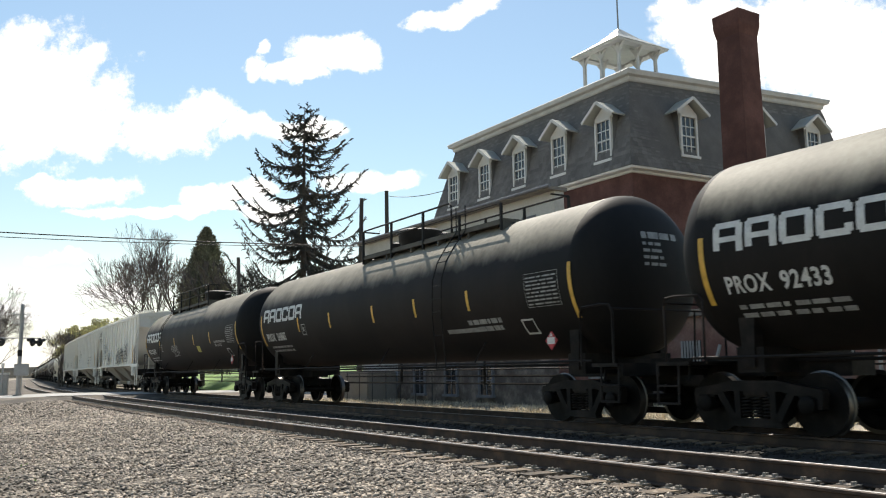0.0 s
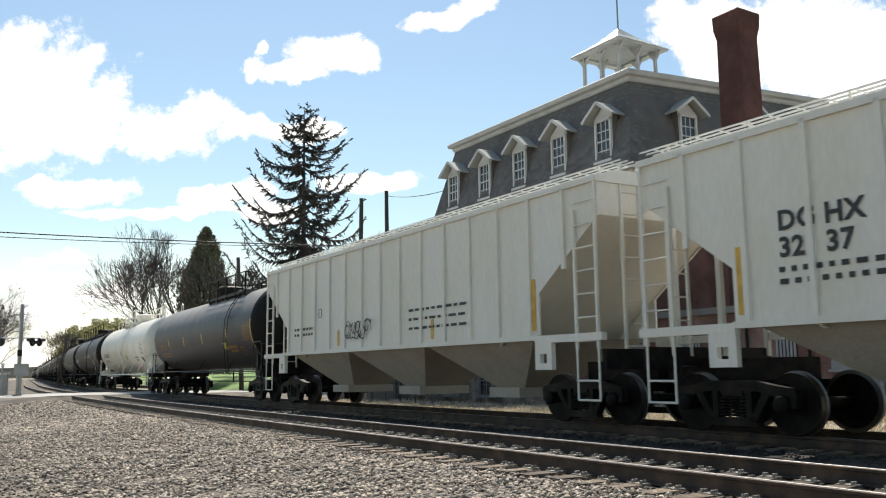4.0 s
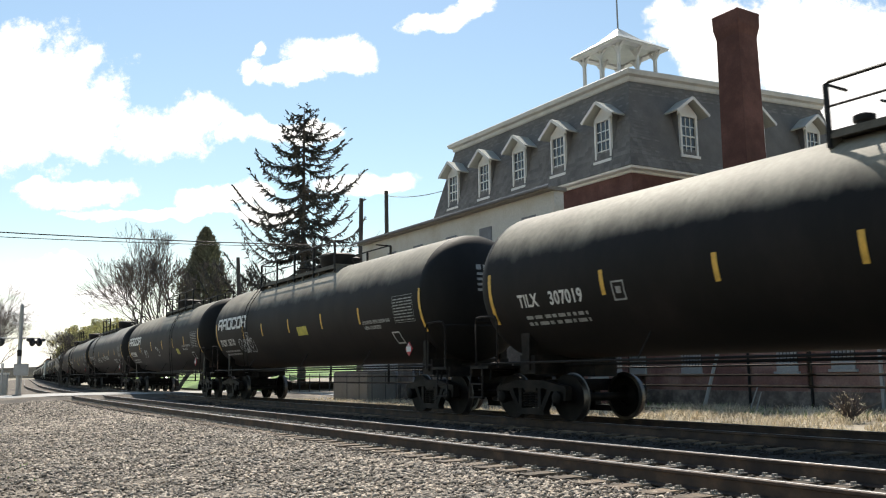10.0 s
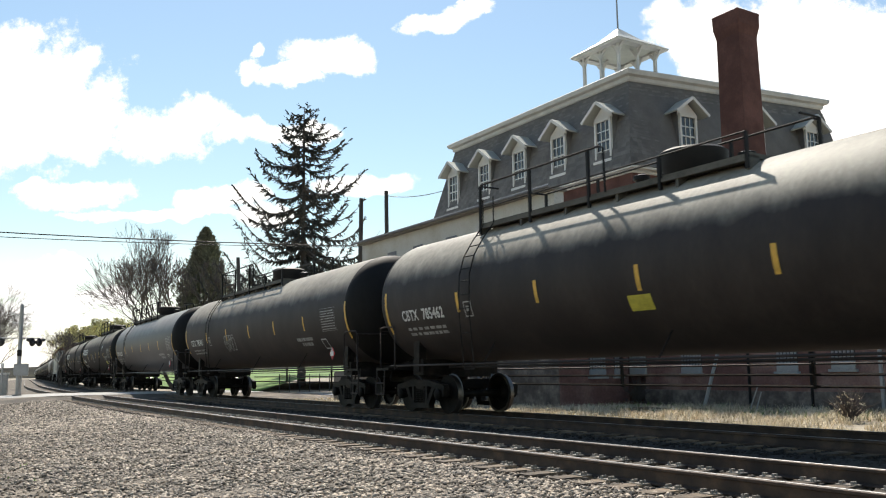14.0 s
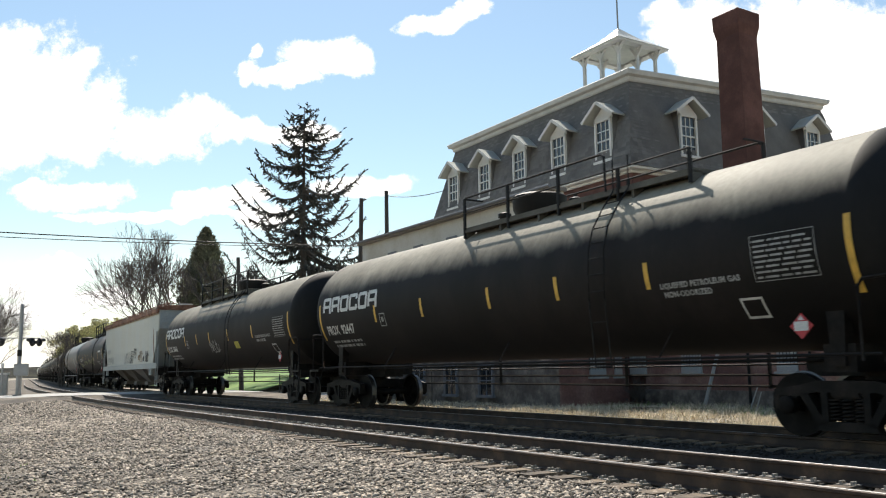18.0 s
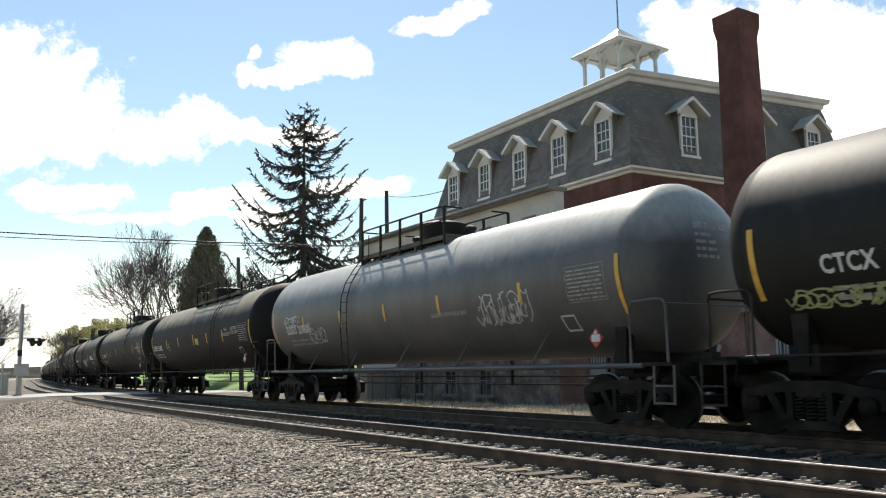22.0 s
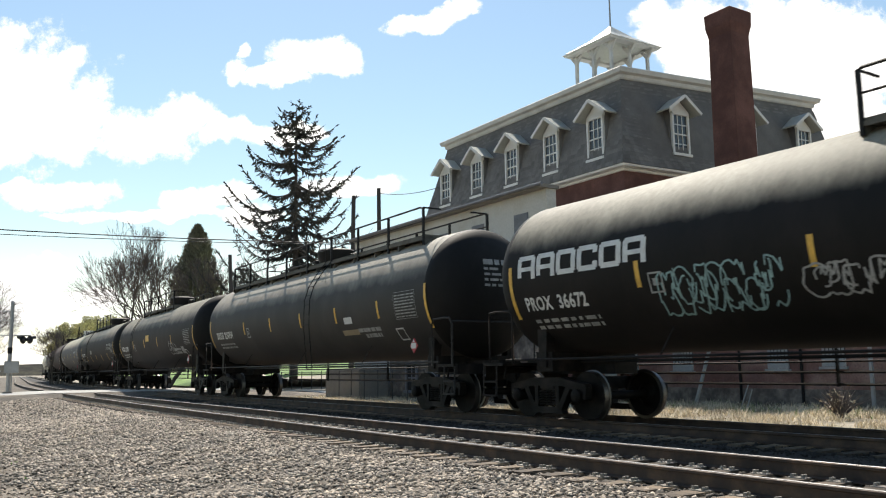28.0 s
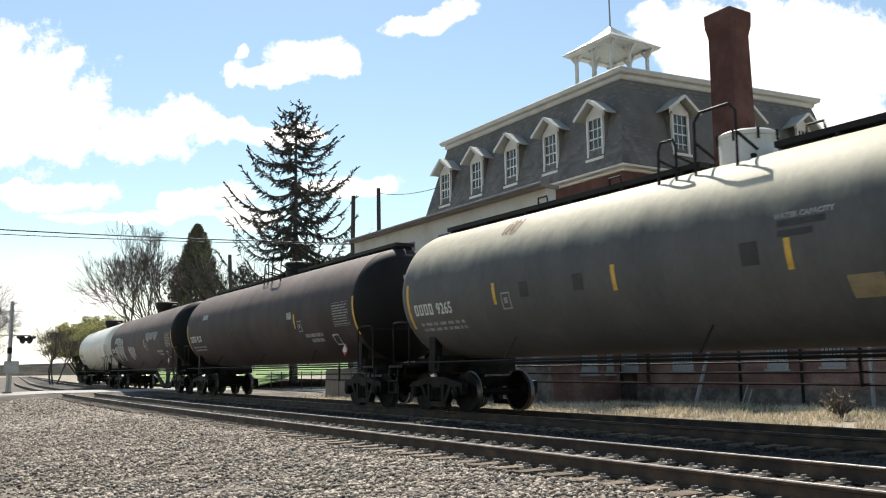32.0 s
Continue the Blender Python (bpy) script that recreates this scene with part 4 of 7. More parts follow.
def marks(car, style, half, r, seam):
    """Stripes and lettering on the side that the camera sees; -x is the rear of the car."""
    stripe = style.get("stripe", M_YELLOW)
    drop = style.get("stripe_drop", 0.0)
    sh = shared(("stripe", stripe.name, drop), lambda: decal([(-0.05, 0.05, -0.50 - drop, -0.06 - drop)], r).mesh("reflective_stripe", stripe))
    for x in style.get("stripes", STRIPES):
        part("reflective_stripe", sh, None, car, at=pose(x, 0, 0))
    big = shared(("bigstripe", stripe.name), lambda: decal([(-0.05, 0.05, -0.85, 0.18)], r).mesh("reflective_stripe", stripe))
    for x in (-seam + 0.03, seam - 0.08):
        part("reflective_stripe", big, None, car, at=pose(x, 0, 0))
    ink = style.get("ink", M_PAINTW)
    dim = M_PAINTG if ink in (M_PAINTW, M_PAINTD) else ink
    num = style.get("number", "")
    rng = random.Random(int(num or 7))
    logo = style.get("logo")
    if logo:
        # a company mark: six bold hollow blocks
        for i, kind in enumerate((1, 1, 0, 2, 0, 1)):
            part("company_mark", shared(("logo", ink.name, kind), lambda: decal(mark_block(-8.1, -0.10, 0.53, 0.46, 0.118, kind), r).mesh("company_mark", ink)), None, car, "bold white block of the company mark",
                 at=pose(i * 0.575 - style.get("mark_dx", style.get("longer", 0.0)), 0, 0))
    if num:
        z = -0.70 if logo else -0.56
        x = style.get("mark_x", -8.0 if half > 9.5 else -6.6) - (style.get("mark_dx", style.get("longer", 0.0)) if logo else 0.0)
        code = style.get("code", "PROX" if logo else "")
        if code:
            part("reporting_mark", shared(("mark", ink.name, z, x, code), lambda: glyphs(code, x, z, 0.25, r, 0.010, squeeze=0.80).mesh("reporting_mark", ink)), None, car)
        else:
            bx = []
            for i in range(4):
                bx += hollow(x + i * 0.21, z, 0.155, 0.25, 0.05)
            part("reporting_mark", shared(("mark", ink.name, z, x), lambda: decal(bx, r).mesh("reporting_mark", ink)), None, car)
        part("car_number", glyphs(num, x + 0.95, z, 0.25, r, 0.010, squeeze=0.86), ink, car)
        bx = []
        for row in (0.17, 0.29):
            bx += bars(rng, x + 0.1, x + 1.9, z - row - 0.07, 0.065)
        stuff(part("stencilled_line", decal(bx, r), dim, car))
        part("data_box", shared(("cbox", ink.name), lambda: decal(hollow(0.22, -0.62, 0.30, 0.34, 0.03) + [(0.31, 0.43, -0.50, -0.38)], r).mesh("data_box", dim)), None, car, at=pose(style.get("stripes", STRIPES)[0], 0, 0))
        # the same on the front head
        bx = []
        g = Geo()
        for row, (w, hh) in enumerate(((0.95, 0.13), (0.45, 0.06), (0.55, 0.06), (0.5, 0.06), (0.55, 0.06))):
            for y0, y1, z0, z1 in bars(rng, -0.35, -0.35 + w, 0.62 - row * 0.13, hh, 0.04):
                q = []
                for y, zz in ((y0, z0), (y1, z0), (y1, z1), (y0, z1)):
                    k = min(0.98, math.hypot(y, zz) / r)
                    a = math.asin(k ** (1 / 0.9))
                    q.append((seam - 0.1 + (TIP - SEAM) * math.cos(a) + 0.008, y, Z_TANK + zz))
                g.add(q, [(0, 1, 2, 3)])
        stuff(part("head_stencil", g, dim, car))
    bx = []
    dx = style.get("data", 6.95)
    for i in range(8):
        bx += bars(rng, dx, dx + 0.95, -0.02 - i * 0.074, 0.030, 0.03)
    bx += hollow(dx - 0.05, -0.58, 1.05, 0.66, 0.010)
    stuff(part("data_panel", decal(bx, r), dim, car))
    if not style.get("words"):
        stuff(part("stencilled_line", decal(bars(rng, 4.6, 5.9, -0.80, 0.10, 0.03) + bars(rng, 4.9, 5.8, -0.95, 0.10, 0.03), r), dim, car))
    part("placard_frame", shared(("pframe", ink.name), lambda: decal(hollow(-0.2, -1.08, 0.4, 0.30, 0.035), r).mesh("placard_frame", ink)), None, car, at=pose(half - 3.2, 0, 0))
    if style.get("placard", True):
        def pl():
            g = Geo()
            y = -1.40
            g.add([(0, y, 1.37), (0.18, y, 1.55), (0, y, 1.73), (-0.18, y, 1.55), (0, y + 0.02, 1.37), (0.18, y + 0.02, 1.55), (0, y + 0.02, 1.73), (-0.18, y + 0.02, 1.55)],
                  [(0, 1, 2, 3), (4, 7, 6, 5), (0, 4, 5, 1), (1, 5, 6, 2), (2, 6, 7, 3), (3, 7, 4, 0)])
            g.box(-0.02, 0.02, y + 0.02, y + 0.05, 1.50, 1.60)
            return g.mesh("hazard_placard", M_RED)
        h = part("hazard_placard", shared("placard", pl), None, car, "red and white diamond hazard placard", at=pose(half - 2.32, -0.06, 0))
        part("white_band", shared("placardw", lambda: Geo().box(-0.11, 0.11, -1.408, -1.401, 1.485, 1.615).prism([(-0.05, 1.63), (0.05, 1.63), (0.0, 1.70)], -1.408, -1.401).mesh("white_band", M_PAINTW)), None, h)
    if style.get("yellow_panel") is not None:
        part("yellow_panel", shared("ypanel", lambda: decal([(-0.27, 0.27, -0.82, -0.56)], r).mesh("yellow_panel", M_PANEL)), None, car, at=pose(style["yellow_panel"], 0, 0))
    for x, z, w, h, m in style.get("patches", ()):
        part("repair_patch", decal([(x, x + w, z, z + h)], r), m, car)
    for text, x, z, h, m, sl in style.get("graffiti", ()):
        part("graffiti", sprayed(text, x, z, h, r, sl, len(text)), m, car, "hand-sprayed graffiti letters")
    for x0, x1, z0, z1, n, seed in style.get("bubbles", ()):
        part("graffiti", bubble_fill(x0, x1, z0, z1, n, r, seed), style.get("bubble_paint", M_BANNER), car, "chalky white graffiti lettering filled in")
        part("graffiti", scrawl(x0, x1, z0, z1, r + 0.006, seed, 0.022), M_PAINTD, car, "dark outlines of graffiti")
    for text, x, z, h in style.get("words", ()):
        part("lettering", glyphs(text, x, z, h, r, 0.006), dim, car)
    for x0, x1, z0, z1, m, seed in style.get("scrawl", ()):
        part("graffiti", scrawl(x0, x1, z0, z1, r, seed), m, car, "spray-painted graffiti")


def scrawl(x0, x1, z0, z1, r, seed, width=0.030):
    """Looping spray strokes on a tank's side, or on a flat side when r is 0."""
    rng = random.Random(seed)
    g = Geo()
    n = max(3, int((x1 - x0) / 0.30))
    for i in range(2 * n):
        cx = x0 + (x1 - x0) * (i % n + (0.5 if i < n else 0.8 * rng.random() + 0.1)) / n
        cz, hw, hh = (z0 + z1) / 2 + (0 if i < n else rng.uniform(-0.2, 0.2) * (z1 - z0)), (x1 - x0) / n * (0.75 if i < n else 0.45), (z1 - z0) / (2 if i < n else 3.4)
        a, span = rng.uniform(0, 6.28), rng.uniform(3.4, 6.0)
        pts = []
        for k in range(15):
            t = a + span * k / 14
            pts.append((cx + hw * math.cos(t) * rng.uniform(0.85, 1.1), cz + hh * math.sin(t * rng.choice((1.0, 1.0, 1.15)))))
        for j in range(14):
            (xa, za), (xb, zb) = pts[j], pts[j + 1]
            l = math.hypot(xb - xa, zb - za) or 1
            nx, nz = -(zb - za) / l * width / 2, (xb - xa) / l * width / 2
            o = len(g.v)
            for x, z in ((xa + nx, za + nz), (xa - nx, za - nz), (xb - nx, zb - nz), (xb + nx, zb + nz)):
                if r:
                    al = math.asin(max(-0.98, min(0.98, z / r)))
                    g.v.append((x, -(r + 0.009) * math.cos(al), Z_TANK + (r + 0.009) * math.sin(al)))
                else:
                    g.v.append((x, 0, z))
            g.f.append((o, o + 1, o + 2, o + 3))
    return g


def bubble_fill(x0, x1, z0, z1, n, r, seed):
    """Fat rounded shapes side by side, laid on the tank's side."""
    rng = random.Random(seed)
    g = Geo()
    for i in range(n):
        w, cx, cz = (x1 - x0) / n * 0.62, x0 + (x1 - x0) * (i + 0.5) / n, (z0 + z1) / 2 + rng.uniform(-0.08, 0.08) * (z1 - z0)
        hh, lean = (z1 - z0) / 2 * rng.uniform(0.8, 1.05), rng.uniform(-0.15, 0.3)
        o = len(g.v)
        ring_ = []
        for k in range(16):
            a = 2 * math.pi * k / 16
            q = 1 + 0.16 * math.sin(3 * a + rng.uniform(0, 0.6))
            z = cz + hh * q * math.copysign(abs(math.sin(a)) ** 0.7, math.sin(a))
            ring_.append((cx + w * q * math.cos(a) + lean * (z - cz), z))
        for x, z in ring_:
            al = math.asin(max(-0.98, min(0.98, z / r)))
            rr = r + 0.0085 + 0.0005 * i
            g.v.append((x, -rr * math.cos(al), Z_TANK + rr * math.sin(al)))
        right, left = [(12 + k) % 16 for k in range(9)], [12 - k for k in range(9)]
        g.f += [(o + right[k], o + right[k + 1], o + left[k + 1], o + left[k]) for k in range(8)]
    return g


def hopper_car(style):
    """A covered hopper: side sheets, ribs, slope sheets, bays, ladders, roof."""
    half, paint = style["half"], style["paint"]
    car = thing("covered_hopper", style["label"], "hopper car", GRP)
    ribbed = style.get("ribs", True)
    h = half - (0.55 if ribbed else 0.45)
    zb, zt, w = 1.62, 4.42, 1.58
    key = ("hop", half, paint.name)

    def side(y0, y1):
        out = [(-h, zt), (h, zt), (h, 3.72), (h - 1.75, 2.45), (h - 1.75, zb), (-h + 1.75, zb), (-h + 1.75, 2.45), (-h, 3.72)]
        if not ribbed:
            out = [(-h, zt), (h, zt), (h - 0.05, 3.35), (h - 1.30, 1.75), (h - 1.30, zb - 0.1), (-h + 1.30, zb - 0.1), (-h + 1.30, 1.75), (-h + 0.05, 3.35)]
        return Geo().prism(out, y0, y1)
    for k, y in enumerate((-w, w)):
        part("side_sheet", shared((key, "side", k), lambda: side(min(y, y * 0.97), max(y, y * 0.97)).mesh("side_sheet", paint)), None, car)
    if ribbed:
        n = 15
        rb = shared((key, "rib"), lambda: Geo().prism([(-0.045, zt - 0.03), (0.045, zt - 0.03), (0.045, zb + 0.02), (-0.045, zb + 0.02)], -w - 0.06, -w - 0.001).mesh("rib", paint))
        rs = shared((key, "ribs"), lambda: Geo().prism([(-0.045, zt - 0.03), (0.045, zt - 0.03), (0.045, 2.85), (-0.045, 2.85)], -w - 0.06, -w - 0.001).mesh("rib", paint))
        for i in range(n):
            x = -h + 0.93 + (2 * h - 1.86) * i / (n - 1)
            part("rib", rb if abs(x) < h - 1.8 else rs, None, car, at=pose(x, 0, 0))
    # sill, roof, running board
    def sills():
        out = []
        for y in (-w - 0.03, w + 0.03):
            out.append(("side_sill", Geo().box(-half + 0.45, half - 0.45, y - 0.05, y + 0.05, zb - 0.28, zb) if not ribbed else Geo().box(-h + 1.75, h - 1.75, y - 0.04, y + 0.04, zb - 0.06, zb + 0.04)))
            for e in (-1, 1):
                x0, x1 = sorted((e * (half - 2.35), e * (half - 0.45)))
                if ribbed:
                    out.append(("sill_end", Geo().box(x0, x1, y - 0.06, y + 0.06, 1.50, 1.64)))
                a0, a1 = sorted((e * (half - 2.35), e * (half - 1.85)))
                zp, am = 1.5 if ribbed else 1.34, (a0 + a1) / 2
                out.append(("jack_pad", Geo().box(a0, am - 0.1, y - 0.05, y + 0.05, 1.0, zp).box(am + 0.1, a1, y - 0.05, y + 0.05, 1.0, zp)
                            .box(am - 0.1, am + 0.1, y - 0.05, y + 0.05, 1.0, 1.12).box(am - 0.1, am + 0.1, y - 0.05, y + 0.05, 1.30, zp)))
        for e in (-1, 1):
            x0, x1 = sorted((e * (half - 2.35), e * (half - 0.45)))
            out.append(("end_sill", Geo().box(e * (half - 0.5) - 0.05, e * (half - 0.5) + 0.05, -w, w, 1.0, 1.35).box(x0, x1, -0.35, 0.35, 0.80, 1.15)))
        return out
    for nm, me in shared((key, "sill"), lambda: [(nm, g.mesh(nm, M_STEEL if nm == "end_sill" else (paint if ribbed else M_SILL))) for nm, g in sills()]):
        part(nm, me, None, car)

    def roof():
        g = Geo()
        pts = [(-w - 0.06, zt - 0.08), (-w - 0.06, zt + 0.03), (-1.1, zt + 0.16), (0, zt + 0.20), (1.1, zt + 0.16), (w + 0.06, zt + 0.03), (w + 0.06, zt - 0.08)]
        n = len(pts)
        for x in (-h - 0.04, h + 0.04):
            g.v += [(x, y, z) for y, z in pts]
        g.f += [tuple(range(n)), tuple(range(n, 2 * n))] + [(i, (i + 1) % n, n + (i + 1) % n, n + i) for i in range(n)]
        return g
    part("roof", shared((key, "roof"), lambda: roof().mesh("roof", style.get("roof", paint))), None, car)

    def board():
        g = Geo()
        for y in (-1.0, 1.0):
            for dy in (-0.25, -0.08, 0.08, 0.25):
                g.box(-h - 0.3, h + 0.3, y + dy - 0.006, y + dy + 0.006, zt + 0.27, zt + 0.30)
            n = int(2 * h / 0.45)
            for i in range(n + 1):
                x = -h + 2 * h * i / n
                g.box(x - 0.008, x + 0.008, y - 0.25, y + 0.25, zt + 0.275, zt + 0.295)
            for i in range(11):
                x = -h + 0.3 + (2 * h - 0.6) * i / 10
                for dy in (-0.2, 0.2):
                    g.box(x - 0.018, x + 0.018, y + dy - 0.018, y + dy + 0.018, zt + 0.04, zt + 0.28)
        return g
    part("running_board", shared((key, "board"), lambda: board().mesh("running_board", style.get("roof", paint))), None, car)

    def hatch():
        return Geo().box(-h + 0.8, h - 0.8, -0.28, 0.28, zt + 0.15, zt + 0.34)
    part("hatch_cover", shared((key, "hatch"), lambda: hatch().mesh("hatch_cover", paint)), None, car)

    def slopes(e):
        g = Geo()
        run, drop, zlo = (1.75, 1.27, 1.5) if ribbed else (1.25, 1.60, 1.45)
        z1 = 3.74 if ribbed else 3.38
        x1 = e * (h - 0.02)
        x0 = x1 - e * run / drop * (z1 - zlo)
        y = w * 0.965
        g.add([(x1, -y, z1), (x1, y, z1), (x0, y, zlo), (x0, -y, zlo), (x1 - e * 0.06, -y, z1), (x1 - e * 0.06, y, z1), (x0 - e * 0.06, y, zlo), (x0 - e * 0.06, -y, zlo)],
              [(0, 1, 2, 3), (4, 7, 6, 5), (0, 4, 5, 1), (1, 5, 6, 2), (2, 6, 7, 3), (3, 7, 4, 0)])
        g.box(min(x1, x1 - e * 0.06), max(x1, x1 - e * 0.06), -y, y, z1, zt)
        return g
    for e in (-1, 1):
        part("slope_sheet", shared((key, "slope", e), lambda: slopes(e).mesh("slope_sheet", paint if ribbed else M_SILL)), None, car)

    def bay():
        g = Geo()
        y = w * 0.96
        top, bot = 2.35, 0.55
        vs = []
        for x, z, yy in ((-top, zb, y), (top, zb, y), (bot, 0.62, 0.55), (-bot, 0.62, 0.55)):
            vs += [(x, -yy, z), (x, yy, z)]
        g.add(vs, [(0, 2, 4, 6), (1, 7, 5, 3), (0, 1, 3, 2), (2, 3, 5, 4), (4, 5, 7, 6), (6, 7, 1, 0)])
        g.box(-0.62, 0.62, -0.75, 0.75, 0.42, 0.63)
        return g
    nb = 3 if ribbed else 4
    span = (2 * h - 4.0) / nb
    sc = span / 2 / 2.35
    for i in range(nb):
        b = part("hopper_bay", shared((key, "bay"), lambda: bay().mesh("hopper_bay", M_HOPPER_LOW if ribbed else M_BAYBROWN)), None, car, "dirt-streaked discharge bay",
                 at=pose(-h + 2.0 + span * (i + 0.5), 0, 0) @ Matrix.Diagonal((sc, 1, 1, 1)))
        # dark sheet paints in the shaded gap beside the bay, with grime
        part("grimy_panel", shared((key, "gapgrime"), lambda: Geo().add([(-2.3, -1.49, 1.6), (-1.0, -1.49, 1.6), (-0.45, -0.66, 0.75), (-0.55, -0.66, 0.75), (-2.3, -1.46, 1.6), (-1.0, -1.46, 1.6), (-0.45, -0.62, 0.75), (-0.55, -0.62, 0.75)],
             [(0, 1, 2, 3), (4, 7, 6, 5), (0, 4, 5, 1), (1, 5, 6, 2), (2, 6, 7, 3), (3, 7, 4, 0)]).mesh("grimy_panel", M_GAPGRIME)), None, b, "dark grimy sheet")

    def ladder(e):
        g = Geo()
        xa, xb = (e * (half - 0.58), e * (half - 1.15)) if ribbed else (e * (half - 0.22), e * (half - 0.72))
        for x in (xa, xb):
            g.box(x - 0.025, x + 0.025, -w - 0.07, -w - 0.02, 1.35, (zt if x == xa else 3.9) if ribbed else (3.25 if x == xb else 2.55))
        for i in range(7 if ribbed else 4):
            g.tube([(xa, -w - 0.05, 1.5 + 0.42 * i), (xb, -w - 0.05, 1.5 + 0.42 * i)], 0.016, 5)
        for x in (xa, xb):
            g.tube([(x, -w - 0.05, 1.35), (x, -w - 0.05, 0.45)], 0.022, 5)
        for z in (0.46, 0.80):
            g.tube([(xa, -w - 0.05, z), (xb, -w - 0.05, z)], 0.02, 5)
        xc = e * (half - 0.55)
        for y in (-1.0, -0.55):
            g.box(xc - 0.025, xc + 0.025, y - 0.025, y + 0.025, 1.2, zt + 0.3)
        for i in range(8):
            g.tube([(xc, -1.0, 1.4 + 0.4 * i), (xc, -0.55, 1.4 + 0.4 * i)], 0.016, 5)
        g.box(xc - 0.04, xc + 0.04, w - 0.12, w - 0.02, 1.2, zt)
        g.box(xc - 0.04, xc + 0.04, 0.25, 0.35, 1.2, zt)
        return g
    for e in (-1, 1):
        part("end_ladder", shared((key, "lad", e), lambda: ladder(e).mesh("end_ladder", paint if ribbed else M_SILL)), None, car)
        part("coupler", shared(("coupler", e), lambda: coupler(e).mesh("coupler", M_STEEL, 40)), None, car, at=pose(e * (half - 1.30), 0, 0))
        add_bogie(car, e * (half - 1.75))
        if not ribbed:
            xg = e * (half - 0.42)
            part("brake_gear", Geo().bevel_box(xg - 0.12, xg + 0.12, -0.95, -0.45, 2.3, 3.1, 0.03).box(xg - 0.05, xg + 0.05, -0.75, -0.65, 1.2, 2.3), M_STEEL, car, "dark brake gear box")
            part("brake_wheel", Geo().tube([(xg + e * 0.16, -0.7 + 0.28 * math.cos(k * math.pi / 8), 2.75 + 0.28 * math.sin(k * math.pi / 8)) for k in range(17)], 0.02, 5), M_STEEL, car)
            part("end_platform", Geo().box(xg - 0.22, xg + 0.22, -1.4, 1.4, 1.36, 1.42), M_STEEL, car)
    # marks
    y = -w - 0.012

    def flat(bx, yy=y):
        g = Geo()
        for x0, x1, z0, z1 in bx:
            g.box(x0, x1, yy - 0.004, yy + 0.004, z0, z1)
        return g
    for x in (-h + 1.9, h - 1.9) if ribbed else ():
        part("reflective_stripe", shared((key, "ystripe"), lambda: flat([(-0.07, 0.07, 1.75, 2.75)]).mesh("reflective_stripe", M_YELLOW)), None, car, at=pose(x, 0, 0))
    for x in (-2.6, 2.6) if ribbed else ():
        part("reflective_stripe", shared((key, "ystripe2"), lambda: flat([(-0.06, 0.06, 1.75, 2.2)]).mesh("reflective_stripe", M_YELLOW)), None, car, at=pose(x, 0, 0))
    rng = random.Random(style.get("seed", 3))
    num = style.get("number", "")
    bx = hollow(-4.0, 2.62, 0.22, 0.26, 0.014) if ribbed else []
    for row in range(2 if ribbed else 0):
        x = -5.9
        while x < -4.4:
            ww = rng.uniform(0.07, 0.16)
            bx.append((x, x + ww, 2.38 - 0.17 * row - 0.075, 2.38 - 0.17 * row))
            x += ww + 0.10
    for row in range(3 if ribbed else 0):
        x = 1.5
        while x < 4.1:
            ww = rng.uniform(0.1, 0.3)
            bx.append((x, x + ww, 2.5 - 0.22 * row - 0.06, 2.5 - 0.22 * row))
            x += ww + 0.1
    if bx:
        stuff(part("stencilled_line", flat(bx), M_PAINTD, car))
    for x0, x1, z0, z1, m, seed in style.get("scrawl", ()):
        g = scrawl(x0, x1, z0, z1, 0, seed, 0.034)
        part("graffiti", g, m, car, "spray-painted graffiti", at=pose(0, y - 0.055 if ribbed else y - 0.004, 0))
    for text, x, z, hh, m in style.get("words", ()):
        g = glyphs(text, x, 0, hh, 1.5, 0.012)
        g.v = [(px, 0, z + pz - Z_TANK) for px, py, pz in g.v]
        part("lettering", g, m, car, at=pose(0, y - 0.008, 0))
    for text, x, z, hh in style.get("spray", ()):
        g = sprayed(text, x, 0, hh, 40.0, 0.16, len(text) + int(hh * 100))
        g.v = [(px, 0, z + pz - Z_TANK) for px, py, pz in g.v]
        part("graffiti", g, M_PAINTD, car, "spray-painted graffiti", at=pose(0, y - 0.06, 0))
    if style.get("rust_top"):
        part("top_chord", Geo().bevel_box(-h - 0.04, h + 0.04, -w - 0.10, -w - 0.005, zt - 0.24, zt + 0.02, 0.05), M_RUST, car, "top chord covered in brown rust")
        part("data_plate", flat([(5.24, 5.62, 1.76, 2.04)], y), M_PAINTD, car, "black data plate with a white border")
        part("plate_border", flat(hollow(5.20, 1.72, 0.46, 0.36, 0.028), y - 0.002), M_BANNER, car)
        for xs, zs in ((3.7, 2.0),):
            part("rust_stain", scrawl(xs, xs + 0.5, zs - 0.12, zs + 0.12, 0, int(xs * 10), 0.06), M_RUSTPALE, car, "pale rust stain", at=pose(0, y - 0.002, 0))
        part("chord_edge", flat([(-h, h, zt - 0.30, zt - 0.245)], -w - 0.02), M_RUSTPALE, car, "pale rust-stained edge under the top chord")
        part("rust_streak", Geo().prism([(7.97, 3.40), (8.03, 3.45), (8.10, 3.0), (8.16, 2.6), (8.46, 1.64), (8.36, 1.64), (8.06, 2.45), (7.98, 2.75)], -w - 0.008, -w - 0.003), M_RUST, car, "long brown rust streak")
    return car


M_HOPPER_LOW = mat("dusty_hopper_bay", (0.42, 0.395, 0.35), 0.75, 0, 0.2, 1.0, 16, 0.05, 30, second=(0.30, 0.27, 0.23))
M_BAYBROWN = mat("dusty_brown_bay", (0.135, 0.12, 0.105), 0.8, 0, 0.25, 1.0, 16, 0.05, 30, second=(0.075, 0.062, 0.052))

